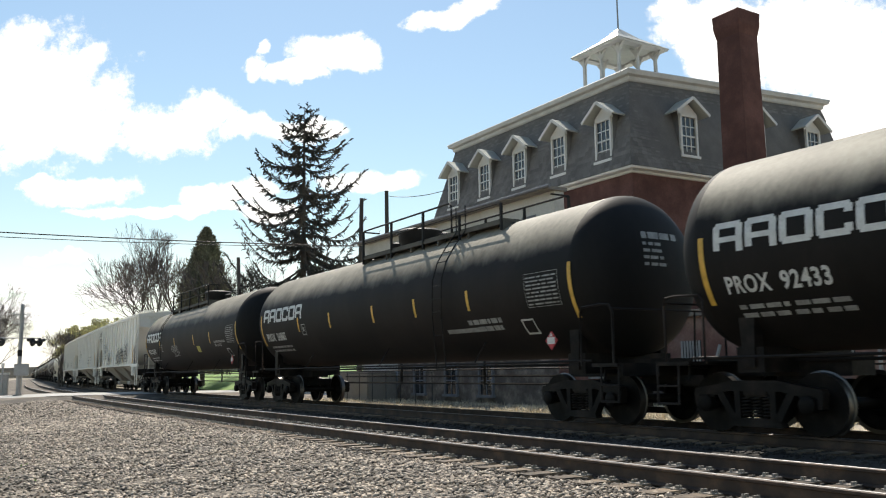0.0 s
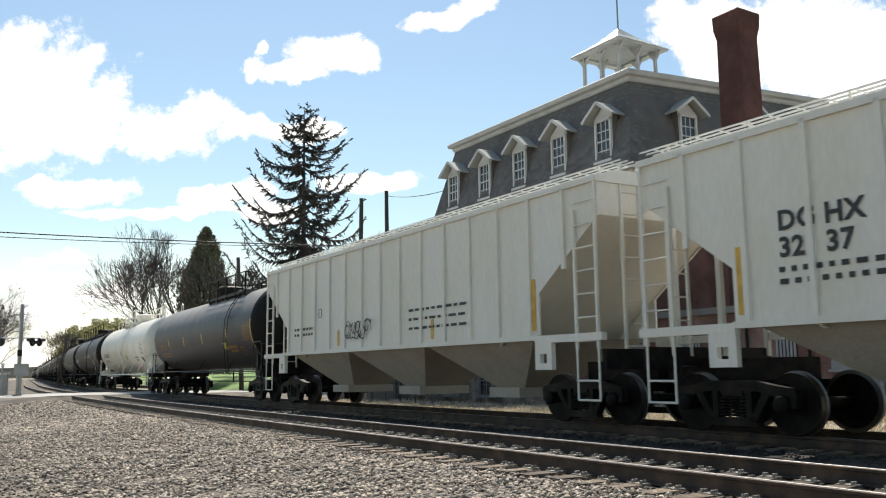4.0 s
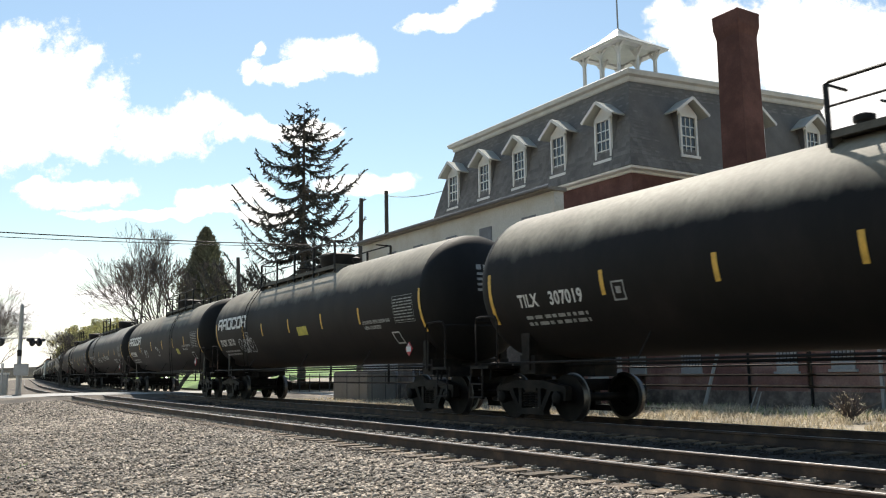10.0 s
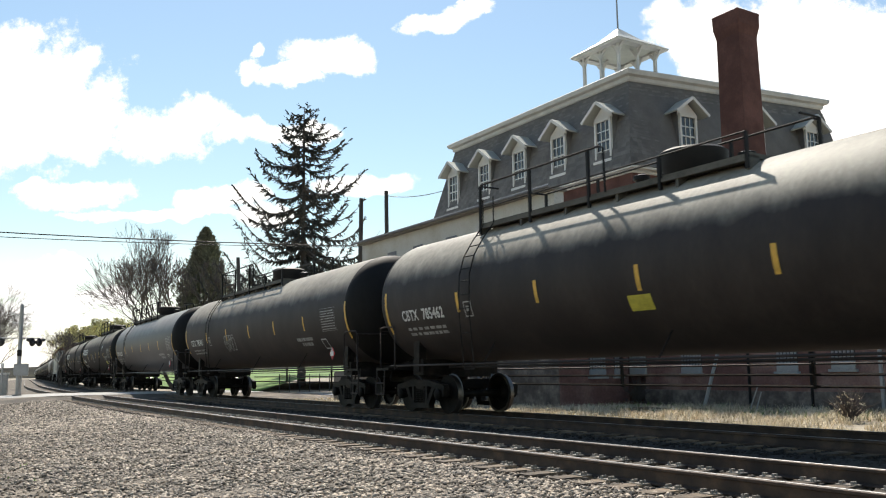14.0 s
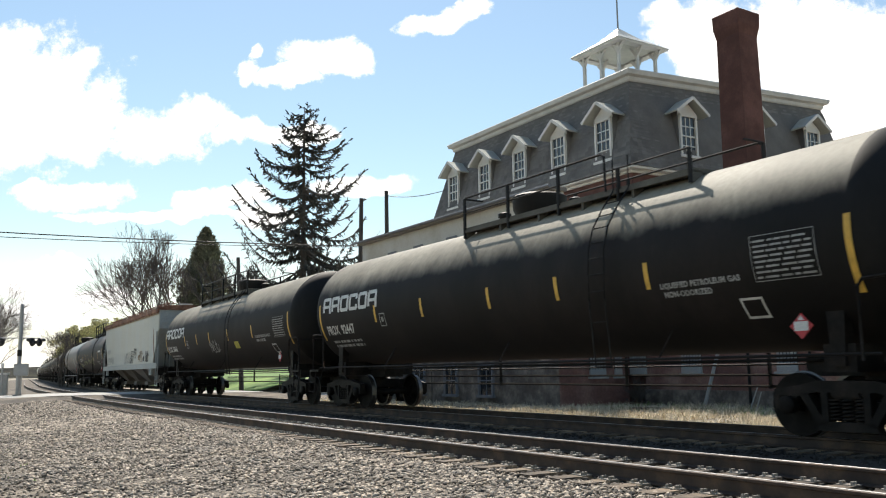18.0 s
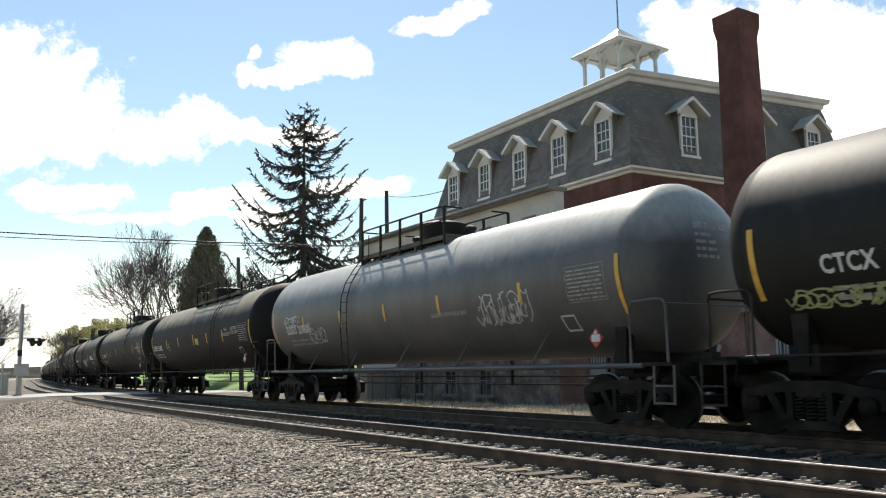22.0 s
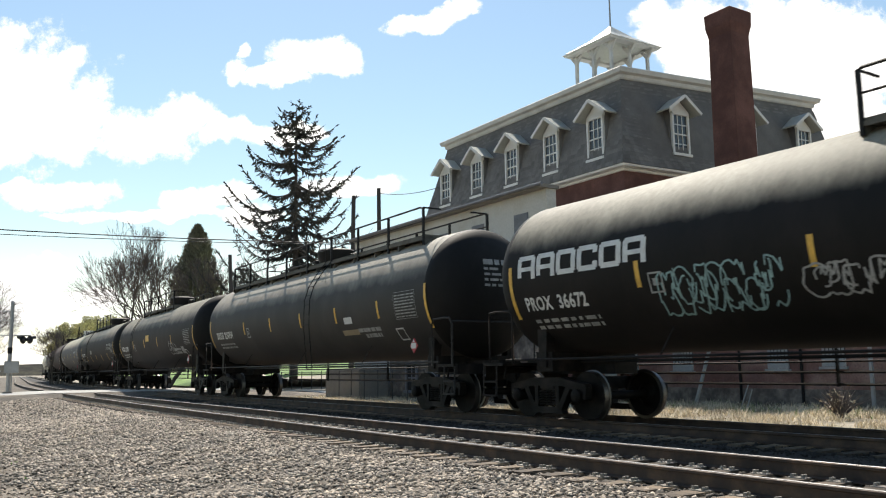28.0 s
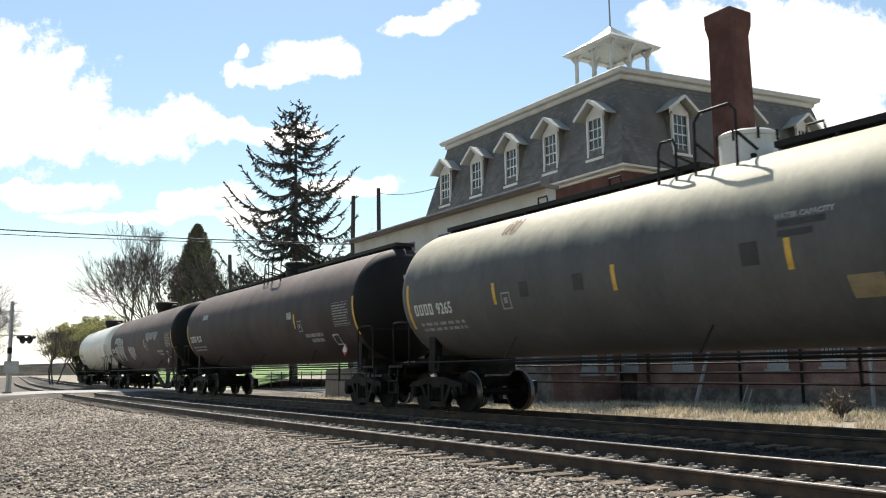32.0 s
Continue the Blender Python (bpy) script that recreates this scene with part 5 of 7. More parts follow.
SPEED = 18.694
BLK = dict(paint=M_BLACK)
# far coupler of each car along the track at the clip's start, and its look
LPG = [("LIQUEFIED PETROLEUM GAS", 5.05, -0.52, 0.085), ("NON-ODORIZED", 5.10, -0.66, 0.085)]
FRONT = dict(stripes=(-5.0, -2.6, 0.2, 2.45, 4.8), walk=(-1.5, 5.35, 3.7), near_end=3.3)          # railings towards the front
REAR = dict(stripes=(-5.45, -2.65, 0.1, 2.8, 5.5), walk=(-5.3, 2.0, -5.0), near_end=-1.2, rail_high=0.84)         # railings towards the rear
TRAIN = [
    (-4.64, dict(logo=True, number="92433", **FRONT, **BLK)),
    (14.95, dict(logo=True, number="36885", **FRONT, patches=[(3.6, -0.95, 1.5, 0.09, M_PAINTG)], **BLK)),
    (34.6, dict(logo=True, number="92547", yellow_panel=2.4, stripes=(-5.02, -1.8, 1.82, 4.5), walk=(-4.76, 2.0, -4.5), scrawl=[(-2.6, -1.4, -0.9, -0.4, M_PAINTG, 5)], words=LPG, **BLK)),
    (52.3, dict(hopper=True, ribs=True, words=[("DG", -5.88, 2.90, 0.28, M_PAINTD), ("HX", -5.16, 2.90, 0.28, M_PAINTD), ("34", -5.88, 2.52, 0.28, M_PAINTD), ("98", -5.16, 2.52, 0.28, M_PAINTD), ("C", -3.94, 2.66, 0.10, M_PAINTD)], spray=[("DEBUT", -8.12, 3.78, 0.34), ("FORGE", -7.85, 3.30, 0.33)],
                scrawl=[(0.2, 3.0, 1.75, 2.75, M_PAINTD, 11), (3.2, 4.9, 1.8, 2.9, M_PAINTD, 12), (-3.6, -2.6, 1.75, 2.5, M_PAINTD, 3)])),
    (70.3, dict(hopper=True, ribs=True, words=[("DG", -5.88, 2.90, 0.28, M_PAINTD), ("HX", -5.16, 2.90, 0.28, M_PAINTD), ("32", -5.88, 2.52, 0.28, M_PAINTD), ("37", -5.16, 2.52, 0.28, M_PAINTD)])),
    (88.0, dict(hopper=True, ribs=True, scrawl=[(-2, -0.5, 1.9, 2.4, M_PAINTD, 8)])),
    (106.95, dict(paint=M_DGREY, half=9.6, code="UTLX", mark_x=-7.0, number="951", ink=M_ORANGE, yellow_panel=4.4, placard=False, stripes=(-5.0, -2.0, 1.2, 4.9), walk=(0.2, 5.4, 5.2))),
    (127.25, dict(paint=M_WHITE, half=10.15, mark_x=-7.2, code="TILX", number="309766", ink=M_PAINTD, full_rail=True, yellow_panel=2.0, walk=(-1.9, 1.9, 1.7), posts=4, patches=[(6.9, -1.0, 0.45, 0.24, M_PAINTD)])),
    (147.65, dict(paint=M_SLATE2, half=10.15, mark_x=-7.65, number="59262", walk=(-7.4, 7.4, 2.6), posts=9, yellow_panel=5.66, stripes=(-5.4, -3.1, -0.6, 1.3, 3.35, 5.2), scrawl=[(0.0, 4.4, -0.35, -0.1, M_PAINTG, 4)])),
    (167.65, dict(half=10.0, mark_x=-7.75, number="214200", yellow_panel=4.17, stripes=(-5.5, -2.1, 0.15, 2.45, 5.45), walk=(-5.2, 1.8, -4.9), paint=M_DGREY,
                 scrawl=[(-4.1, -0.8, -0.95, -0.25, M_BANNER, 21), (-4.2, -3.5, -0.1, 0.25, M_BANNER, 22), (-5.7, -5.0, -0.95, -0.5, M_BANNER, 23), (-0.8, 2.3, -1.1, -0.65, M_BANNER, 24)])),
    (187.8, dict(half=10.0, mark_x=-7.75, longer=0.2, code="TILX", number="307019", stripes=(-5.29, -2.79, -0.42, 1.71, 5.14), walk=(-1.13, 4.6, 3.4), words=[("NON-ODORIZED", 5.2, -0.25, 0.13), ("LIQUEFIED PETROLEUM GAS", 5.0, -0.48, 0.09)], patches=[(0.9, -0.85, 0.4, 0.2, M_YELLOW)], **BLK)),
    (207.35, dict(logo=True, number="36710", stripes=(-5.03, -2.97, -0.39, 2.3, 4.9), walk=(-4.75, 2.0, -4.5), patches=[(0.3, -0.62, 0.8, 0.27, M_PANEL)], scrawl=[(-5.75, -4.2, -1.0, -0.5, M_BANNER, 31)], words=LPG, **BLK)),
    (226.9, dict(logo=True, number="92568", yellow_panel=4.0, stripes=(-5.03, -1.82, 0.84, 3.3, 5.6), walk=(-1.0, 4.8, 3.4), graffiti=[("SPD", -4.06, -0.82, 0.36, M_BANNER, 0.1), ("TD", -0.85, -0.80, 0.40, M_BANNER, 0.1)], words=LPG, **BLK)),
    (247.15, dict(code="CBTX", longer=0.4, number="785447",
                 **REAR, graffiti=[("NO PIPELINES", -4.0, -0.80, 0.27, M_PAINTW, 0.2), ("NO BOMB TRAINS", -0.98, -0.70, 0.28, M_PAINTW, 0.18)], paint=M_BLACK2)),
    (266.9, dict(code="CBTX", longer=0.4, number="785462", yellow_panel=0.03, **REAR, paint=M_BLACK2)),
    (286.9, dict(code="CBTX", longer=0.4, number="785401", **REAR, scrawl=[(-3.0, -1.8, -0.9, -0.3, M_PAINTG, 35)], paint=M_BLACK2)),
    (306.85, dict(number="218932", paint=M_DGREY)),
    (326.4, dict(logo=True, number="92649", longer=0.45, words=LPG, patches=[(5.25, -0.98, 0.75, 0.24, M_PANEL)], graffiti=[("CN", -1.9, -0.72, 0.46, M_PAINTG, 0.15), ("f", -4.3, -0.6, 0.3, M_PAINTG, 0.15)], scrawl=[(3.9, 4.5, 0.05, 0.4, M_BANNER, 45)], **FRONT, **BLK)),
    (346.15, dict(logo=True, number="92447", longer=0.15, words=LPG, **FRONT, **BLK)),
    (365.75, dict(logo=True, number="30868", longer=0.25, shift=0.2, mark_dx=0.4, yellow_panel=2.66, data=7.1, stripes=(-4.92, -2.9, -0.9, 1.76, 4.76), words=LPG, walk=(-4.3, 2.4, 2.0), scrawl=[(-1.0, 0.2, -0.9, -0.4, M_PAINTG, 46)], **BLK)),
    (385.4, dict(hopper=True, ribs=False, rust_top=True, words=[("580674", -7.9, 2.45, 0.26, M_PAINTG)],
                 scrawl=[(-0.95, 1.0, 1.72, 2.35, M_PAINTG, 51), (1.0, 2.3, 1.72, 2.40, M_PAINTD, 50), (2.3, 3.1, 2.0, 2.55, M_PAINTD, 56), (5.95, 6.75, 1.70, 2.30, M_PAINTD, 52), (6.0, 6.7, 1.75, 2.2, M_PAINTD, 57), (4.0, 5.1, 1.75, 2.35, M_RUSTPALE, 58), (-7.6, -5.2, 1.75, 2.2, M_PAINTG, 55)])),
    (405.65, dict(half=10.2, code="CTCX", number="780249", data=7.6, stripes=(-5.15, -3.05, -0.94, 1.98, 5.58), walk=(-1.1, 5.1, 3.5), scrawl=[(-8.2, -6.6, -1.0, -0.75, M_BUDPAINT, 53), (0.9, 2.0, -0.9, -0.45, M_BUDPAINT, 54), (6.7, 8.1, -1.05, -0.7, M_PINK, 59)],
                 patches=[(2.4, -0.62, 0.6, 0.26, M_TAN), (5.95, -0.06, 1.35, 0.13, M_PAINTW)],
                 graffiti=[("KLEPT GNAR", -4.9, -0.85, 0.29, M_BUDPAINT, 0.15), ("THE TRIPLE", -1.6, -0.8, 0.26, M_BUDPAINT, 0.15)], paint=M_CLEAN, mark_x=-7.6)),
    (424.7, dict(paint=M_GREY, mark_x=-7.25, number="209500", stripes=(-5.8, -3.1, -0.4, 2.3, 5.46), walk=(-2.8, 1.7, -2.6), words=[("LIQUEFIED PETROLEUM GAS", 1.9, -0.55, 0.08)],
                 scrawl=[(-7.3, -6.2, -0.3, -0.02, M_BANNER, 56), (-5.4, -4.4, -0.9, -0.45, M_BANNER, 57), (3.8, 5.65, -0.85, -0.2, M_BANNER, 58)])),
    (444.2, dict(number="201805", patches=[(0.5, -0.50, 0.5, 0.26, M_PANEL)], words=[("NON", 5.1, -0.12, 0.13), ("ODORIZED", 4.85, -0.30, 0.13), ("LIQUEFIED", 5.95, -0.10, 0.12), ("PETROLEUM", 5.9, -0.26, 0.12)], **FRONT, **BLK)),
    (464.3, dict(half=10.0, mark_x=-7.8, longer=0.2, code="TILX", number="307034", stripes=(-5.38, -3.72, -1.08, 2.02, 5.37), walk=(-0.8, 4.8, 3.2), words=[("NON-ODORIZED", 6.1, -0.28, 0.10)], **BLK)),
    (483.9, dict(number="340078", stripes=(-4.34, -0.7, 2.69, 5.77), bubbles=[(-1.7, 0.4, -1.0, -0.4, 5, 61)], low_rail=True, walk=(-1.3, 1.1, -1.1), posts=4, patches=[(4.05, -0.36, 1.25, 0.14, M_PAINTW), (4.05, -0.53, 2.1, 0.15, M_PAINTW), (1.35, -0.62, 0.75, 0.28, M_TAN)], **BLK)),
    (503.7, dict(number="3107", scrawl=[(-0.4, 1.4, -0.9, -0.4, M_PAINTG, 62)], walk=(-1.6, 3.0, 2.8), posts=4, **BLK)),
    (523.35, dict(logo=True, number="36672", yellow_panel=2.9, stripes=(-4.93, -1.72, 1.5, 4.6), scrawl=[(-4.5, -2.3, -1.0, -0.25, M_TEAL, 71), (-1.9, -0.7, -0.9, -0.45, M_PAINTG, 72)], walk=(-1.2, 5.6, 5.4), **BLK)),
    (543.85, dict(half=10.05, mark_x=-7.75, number="224754", stripes=(-4.47, -1.83, 0.8, 3.4, 6.0), walk=(-7.4, 7.4, 1.6), posts=9, patches=[(3.9, -0.55, 0.5, 0.18, M_PAINTW), (3.6, -0.85, 1.0, 0.14, M_TAN)], paint=M_DUSTY)),
    (563.0, dict(longer=0.3, number="201887", stripes=(-4.57, -1.59, 1.5, 4.5), walk=(-4.76, 2.4, -4.5), patches=[(-1.15, -0.20, 0.78, 0.32, M_YELLOW), (6.0, -0.95, 0.5, 0.3, M_PAINTG)], scrawl=[(3.9, 5.1, -0.95, -0.35, M_PAINTG, 73)], **BLK)),
    (582.9, dict(stripe_drop=0.45, code="HOMX", number="101017", stripes=(-5.42, -3.02, -0.43, 2.35, 5.2), walk=(-4.4, 2.5, -4.2), words=[("NON-ODORIZED", 5.4, -0.05, 0.15), ("PETROLEUM GAS", 5.3, -0.28, 0.15)], patches=[(-2.88, -0.42, 0.72, 0.26, M_PAINTG)], **BLK)),
    (602.1, dict(paint=M_LGREY, number="9265", top="crown", drum=M_TRIM, trim=M_FIT, half=9.8, stripes=(-4.78, -1.29, 2.14, 5.5), patches=[(-3.92, -0.42, 0.26, 0.3, M_PAINTD), (-2.34, -0.42, 0.26, 0.3, M_PAINTD), (1.35, -0.38, 0.3, 0.34, M_PAINTD), (2.0, 0.10, 0.75, 0.09, M_PAINTD), (2.0, -0.04, 0.55, 0.09, M_PAINTD), (4.9, -0.08, 0.6, 0.12, M_BANNER), (5.6, -0.10, 0.8, 0.16, M_PAINTG), (2.9, -0.95, 0.5, 0.3, M_TAN)],
                  words=[("WATER CAPACITY", 1.95, 0.22, 0.075), ("DOT E-12095", 6.5, 0.14, 0.13), ("DOT 112 J 340 W", 6.4, -0.10, 0.13)], scrawl=[(-4.85, -4.45, 0.95, 1.30, M_RUSTPALE, 91)])),
    (621.9, dict(number="9218", paint=M_BROWN, trim=M_FIT, top="crown", stripes=(4.0,), scrawl=[(-2.6, -1.0, -0.8, -0.2, M_PAINTD, 92)], patches=[(3.4, -0.2, 0.4, 0.22, M_PAINTG), (-6.2, 0.30, 0.7, 0.2, M_PAINTG)])),
    (641.6, dict(paint=M_BROWN, trim=M_FIT, number="9333", top="bare", stripes=(2.0,), bubble_paint=M_PAINTG, bubbles=[(-6.8, -4.2, -1.0, 0.5, 3, 82), (-2.6, -1.0, -1.0, -0.3, 2, 83), (2.6, 5.2, -0.2, 0.25, 3, 84)])),
    (658.8, dict(paint=M_WHITE, trim=M_FIT, number="9341", top="bare", half=8.6, ink=M_PAINTD)),
]
COLOUR = {"clean_black_tank_paint": "deep black", "dull_slate_tank_paint": "dull slate-grey", "dusty_black_tank_paint": "dusty black", "black_tank_paint": "black", "brown_black_tank_paint": "brownish black", "grey_tank_paint": "grey", "slate_tank_paint": "dark slate-grey",
          "faded_grey_tank_paint": "faded light grey", "faded_brown_tank_paint": "faded dark brown", "white_tank_paint": "white"}
CARS = []
for i, (c, st) in enumerate(TRAIN):
    length = c - (TRAIN[i - 1][0] if i else c - 19.8)
    st = dict(st)
    extra = " with spray-painted graffiti" if st.get("scrawl") or st.get("graffiti") else (" with white company mark" if st.get("logo") else "")
    if st.get("hopper"):
        st["half"] = round(length / 2, 1)
        st["paint"] = M_HOPPER if st["ribs"] else M_HOPPER2
        if not st["ribs"]:
            st["roof"] = M_RUST
        st["label"] = ("light grey ribbed covered hopper car" if st["ribs"] else "pale smooth-sided covered hopper car with rusty roof") + extra
        st["seed"] = i
        car = hopper_car(st)
    else:
        st["label"] = COLOUR[st["paint"].name] + " railway tank car" + extra + " on the rails"
        car = tank_car(st)
    CARS.append((car, c - length / 2, st.get("half", 9.9) - 2.0))


def car_pose(s, reach):
    a, b = on_track(s + reach), on_track(s - reach)     # rear and front truck
    d = b - a
    m = (a + b) / 2
    return pose(m.x, m.y, 0.0, 0, 0, math.degrees(math.atan2(d.y, d.x)))


def motions():
    walk(CLOUD, [(0.0, pose(22, 3000, 14)), (32.0, pose(-26, 3000, -16))])
    for car, s0, reach in CARS:
        walk(car, [(0.5 * k, car_pose(s0 - SPEED * 0.5 * k, reach)) for k in range(65)])
    for wheels, x in ((WHEELS_A, 0.889), (WHEELS_B, -0.889)):
        turn = math.degrees(SPEED / 0.457) / 30
        rows = [(k / 30, pose(x, 0, 0.457, 0, turn * k, 0)) for k in range(961)]
        walk(wheels[0], rows)
        for w in wheels[1:]:
            w.rotation_mode = "QUATERNION"
            w.animation_data_create()
            w.animation_data.action = wheels[0].animation_data.action
            w.animation_data.action_slot = wheels[0].animation_data.action_slot


# ---- the mansard building ----
def sash(parent, w, h, cols, rows, at, lab="", deep=False, wood=M_TRIM):
    """A window in its own frame: glass at y 0, frame and bars proud towards -y; x across, z up from its sill. deep: its pieces go under the parent."""
    win = part("window", Geo().box(-w / 2 - 0.11, -w / 2, -0.09, 0.06, -0.05, h + 0.1).box(w / 2, w / 2 + 0.11, -0.09, 0.06, -0.05, h + 0.1)
               .box(-w / 2 - 0.11, w / 2 + 0.11, -0.09, 0.06, h, h + 0.12).box(-w / 2 - 0.16, w / 2 + 0.16, -0.16, 0.06, -0.12, 0.0), wood, parent, lab or "white-framed sash window", at=at)
    host, place = (parent, at) if deep else (win, None)
    part("pane", Geo().box(-w / 2, w / 2, 0.0, 0.02, 0, h), M_PANE, host, at=place)
    part("meeting_rail", Geo().box(-w / 2, w / 2, -0.05, -0.002, h / 2 - 0.03, h / 2 + 0.03), wood, host, at=place)
    for i in range(1, cols):
        x = -w / 2 + w * i / cols
        part("glazing_bar", Geo().box(x - 0.02, x + 0.02, -0.03, -0.002, 0, h), wood, host, at=place)
    for i in range(1, rows):
        z = h * i / rows
        if abs(z - h / 2) > 0.05:
            part("glazing_bar", Geo().box(-w / 2, w / 2, -0.028, -0.003, z - 0.02, z + 0.02), wood, host, at=place)
    return win


def dormer(parent, at):
    """A gabled dormer: cheeks, window, overhanging roof with white barge boards. Front at y 0, body towards +y."""
    w, h = 1.16, 2.0
    body = Geo()
    body.prism([(-w / 2, 0), (w / 2, 0), (w / 2, h + 0.12), (0, h + 0.62), (-w / 2, h + 0.12)], 0.0, 1.3)
    d = part("dormer", body, M_SLATE, parent, "slate dormer with a white gabled window", at=at)
    for k in (-1, 1):
        r = Geo()
        a, b = Vector((0, 0, h + 0.72)), Vector((k * 0.98, 0, h - 0.02))
        n = Vector((-(b.z - a.z), 0, b.x - a.x)).normalized() * 0.07 * k
        for y in (-0.42, 1.4):
            for p in (a, b, b + n, a + n):
                r.v.append((p.x, y, p.z))
        r.f += [(0, 1, 2, 3), (4, 7, 6, 5), (0, 4, 5, 1), (1, 5, 6, 2), (2, 6, 7, 3), (3, 7, 4, 0)]
        part("roof_slope", r, M_TIN, d, "pale metal dormer roof")
        bb = Geo()
        for y in (-0.47, -0.425):
            for p in (a + n * 1.1, b + n * 1.1, b - n * 0.8, a - n * 0.8):
                bb.v.append((p.x, y, p.z))
        bb.f += [(0, 1, 2, 3), (4, 7, 6, 5), (0, 4, 5, 1), (1, 5, 6, 2), (2, 6, 7, 3), (3, 7, 4, 0)]
        part("barge_board", bb, M_TRIM, d, "white barge board")
    part("gable_board", Geo().prism([(-w / 2, h - 0.02), (w / 2, h - 0.02), (w / 2, h + 0.12), (0, h + 0.60), (-w / 2, h + 0.12)], -0.04, -0.002), M_TRIM, d)
    sash(d, 0.84, 1.78, 3, 4, pose(0, -0.02, 0.14), "white-framed multi-pane sash window", deep=True)
    return d


# corners along x (= -s) and y (= across)
BX0, BX1, BY0, BY1 = -26.4, -10.4, 13.6, 28.4
EAVE_Z, CORN_Z = 9.55, 13.68
INSET = 0.85


SHEAR = 0.045


def skewed(g):
    """The house is not quite square in plan."""
    g.v = [(x + (y - 13.6) * SHEAR, y, z + (0.042 * (y - 13.6) if z > 13 else 0)) for x, y, z in g.v]
    return g


def frustum(x0, x1, y0, y1, i0, i1, z0, z1):
    g = Geo()
    for i, z in ((i0, z0), (i1, z1)):
        g.v += [(x0 + i, y0 + i, z), (x1 - i, y0 + i, z), (x1 - i, y1 - i, z), (x0 + i, y1 - i, z)]
    g.f += [(0, 3, 2, 1), (4, 5, 6, 7)] + [(i, (i + 1) % 4, 4 + (i + 1) % 4, 4 + i) for i in range(4)]
    return g


def ring(x0, x1, y0, y1, steps):
    """A moulding round a rectangle: (outset, z) profile."""
    g = Geo()
    n = len(steps)
    for o, z in steps:
        g.v += [(x0 - o, y0 - o, z), (x1 + o, y0 - o, z), (x1 + o, y1 + o, z), (x0 - o, y1 + o, z)]
    for k in range(n):
        a, b = k * 4, ((k + 1) % n) * 4
        g.f += [(a + i, a + (i + 1) % 4, b + (i + 1) % 4, b + i) for i in range(4)]
    return g


def slate_course(x0, x1, y0, y1, i0, i1, z0, z1, seed):
    """One course of slates on the two faces towards the street, each slate with its own butt edge."""
    g = Geo()
    rng = random.Random(seed)
    out = 0.022
    for face in (0, 1):
        a0, a1 = (x0 + i0, x1 - i0) if face == 0 else (y0 + i0, y1 - i0)
        a = a0 + rng.uniform(-0.12, 0)
        while a < a1:
            b = min(a + rng.uniform(0.22, 0.28), a1)
            c, d = max(a, a0) + 0.004, b - 0.004
            o, dz = out + rng.uniform(-0.006, 0.006), rng.uniform(-0.012, 0.006)
            if d - c > 0.03:
                if face == 0:
                    v = [(c, y0 + i0 - o, z0 + dz), (d, y0 + i0 - o, z0 + dz), (d, y0 + i1 - 0.004, z1 + 0.02), (c, y0 + i1 - 0.004, z1 + 0.02), (c, y0 + i0 + 0.01, z0 + dz), (d, y0 + i0 + 0.01, z0 + dz)]
                else:
                    v = [(x1 - i0 + o, c, z0 + dz), (x1 - i0 + o, d, z0 + dz), (x1 - i1 + 0.004, d, z1 + 0.02), (x1 - i1 + 0.004, c, z1 + 0.02), (x1 - i0 - 0.01, c, z0 + dz), (x1 - i0 - 0.01, d, z0 + dz)]
                g.add(v, [(0, 1, 2, 3), (0, 4, 5, 1)])
            a = b
    return g


house = thing("mansard_building", "red brick hotel-like building with a slate mansard roof", "building", at=LOT)
wall = part("brick_wall", skewed(Geo().box(BX0 + 0.25, BX1 - 0.25, BY0 + 0.25, BY1 - 0.25, -0.7, EAVE_Z - 0.05)), M_BRICK, house, "dark red brick wall")
part("eave_moulding", skewed(ring(BX0 + 0.25, BX1 - 0.25, BY0 + 0.25, BY1 - 0.25, [(0.0, 9.32), (0.06, 9.34), (0.08, 9.42), (0.34, 9.46), (0.37, 9.55), (0.2, 9.60), (0.0, 9.60)])), M_TRIM, house, "white painted eave moulding")
mans = part("mansard_roof", skewed(frustum(BX0, BX1, BY0, BY1, -0.10, INSET + 0.03, EAVE_Z + 0.02, CORN_Z)), M_SLATE, house, "dark grey slate mansard roof")
N_COURSE = 22
for k in range(N_COURSE):
    f0, f1 = k / N_COURSE, (k + 1) / N_COURSE
    z0, z1 = EAVE_Z + 0.03 + f0 * (CORN_Z - EAVE_Z - 0.1), EAVE_Z + 0.03 + f1 * (CORN_Z - EAVE_Z - 0.1)
    i0, i1 = -0.10 + f0 * (INSET + 0.13), -0.10 + f1 * (INSET + 0.13)
    part("slate_course", skewed(slate_course(BX0, BX1, BY0, BY1, i0, i1, z0, z1, k)), M_SLATE, mans)
T0, T1, U0, U1 = BX0 + INSET, BX1 - INSET, BY0 + INSET, BY1 - INSET
part("cornice", skewed(ring(T0, T1, U0, U1, [(-0.4, 13.62), (0.02, 13.64), (0.07, 13.70), (0.09, 13.84), (0.26, 13.90), (0.32, 14.08), (0.28, 14.13), (-0.4, 14.20)])), M_CUPOLA, house, "white painted cornice")
part("roof_deck", skewed(frustum(T0, T1, U0, U1, 0.2, 3.5, 14.15, 14.8)), M_TIN, house, "low pale metal roof")
for k in range(5):
    dormer(house, pose(-(12.15 + 3.09 * k), BY0 + 0.16, 10.02))
for y in (17.15, 21.6, 25.65):
    dormer(house, pose(BX1 - 0.16 + (y - 13.6) * SHEAR, y, 10.10 + 0.045 * (y - 13.6), 0, 0, 90 - math.degrees(math.atan(SHEAR))))
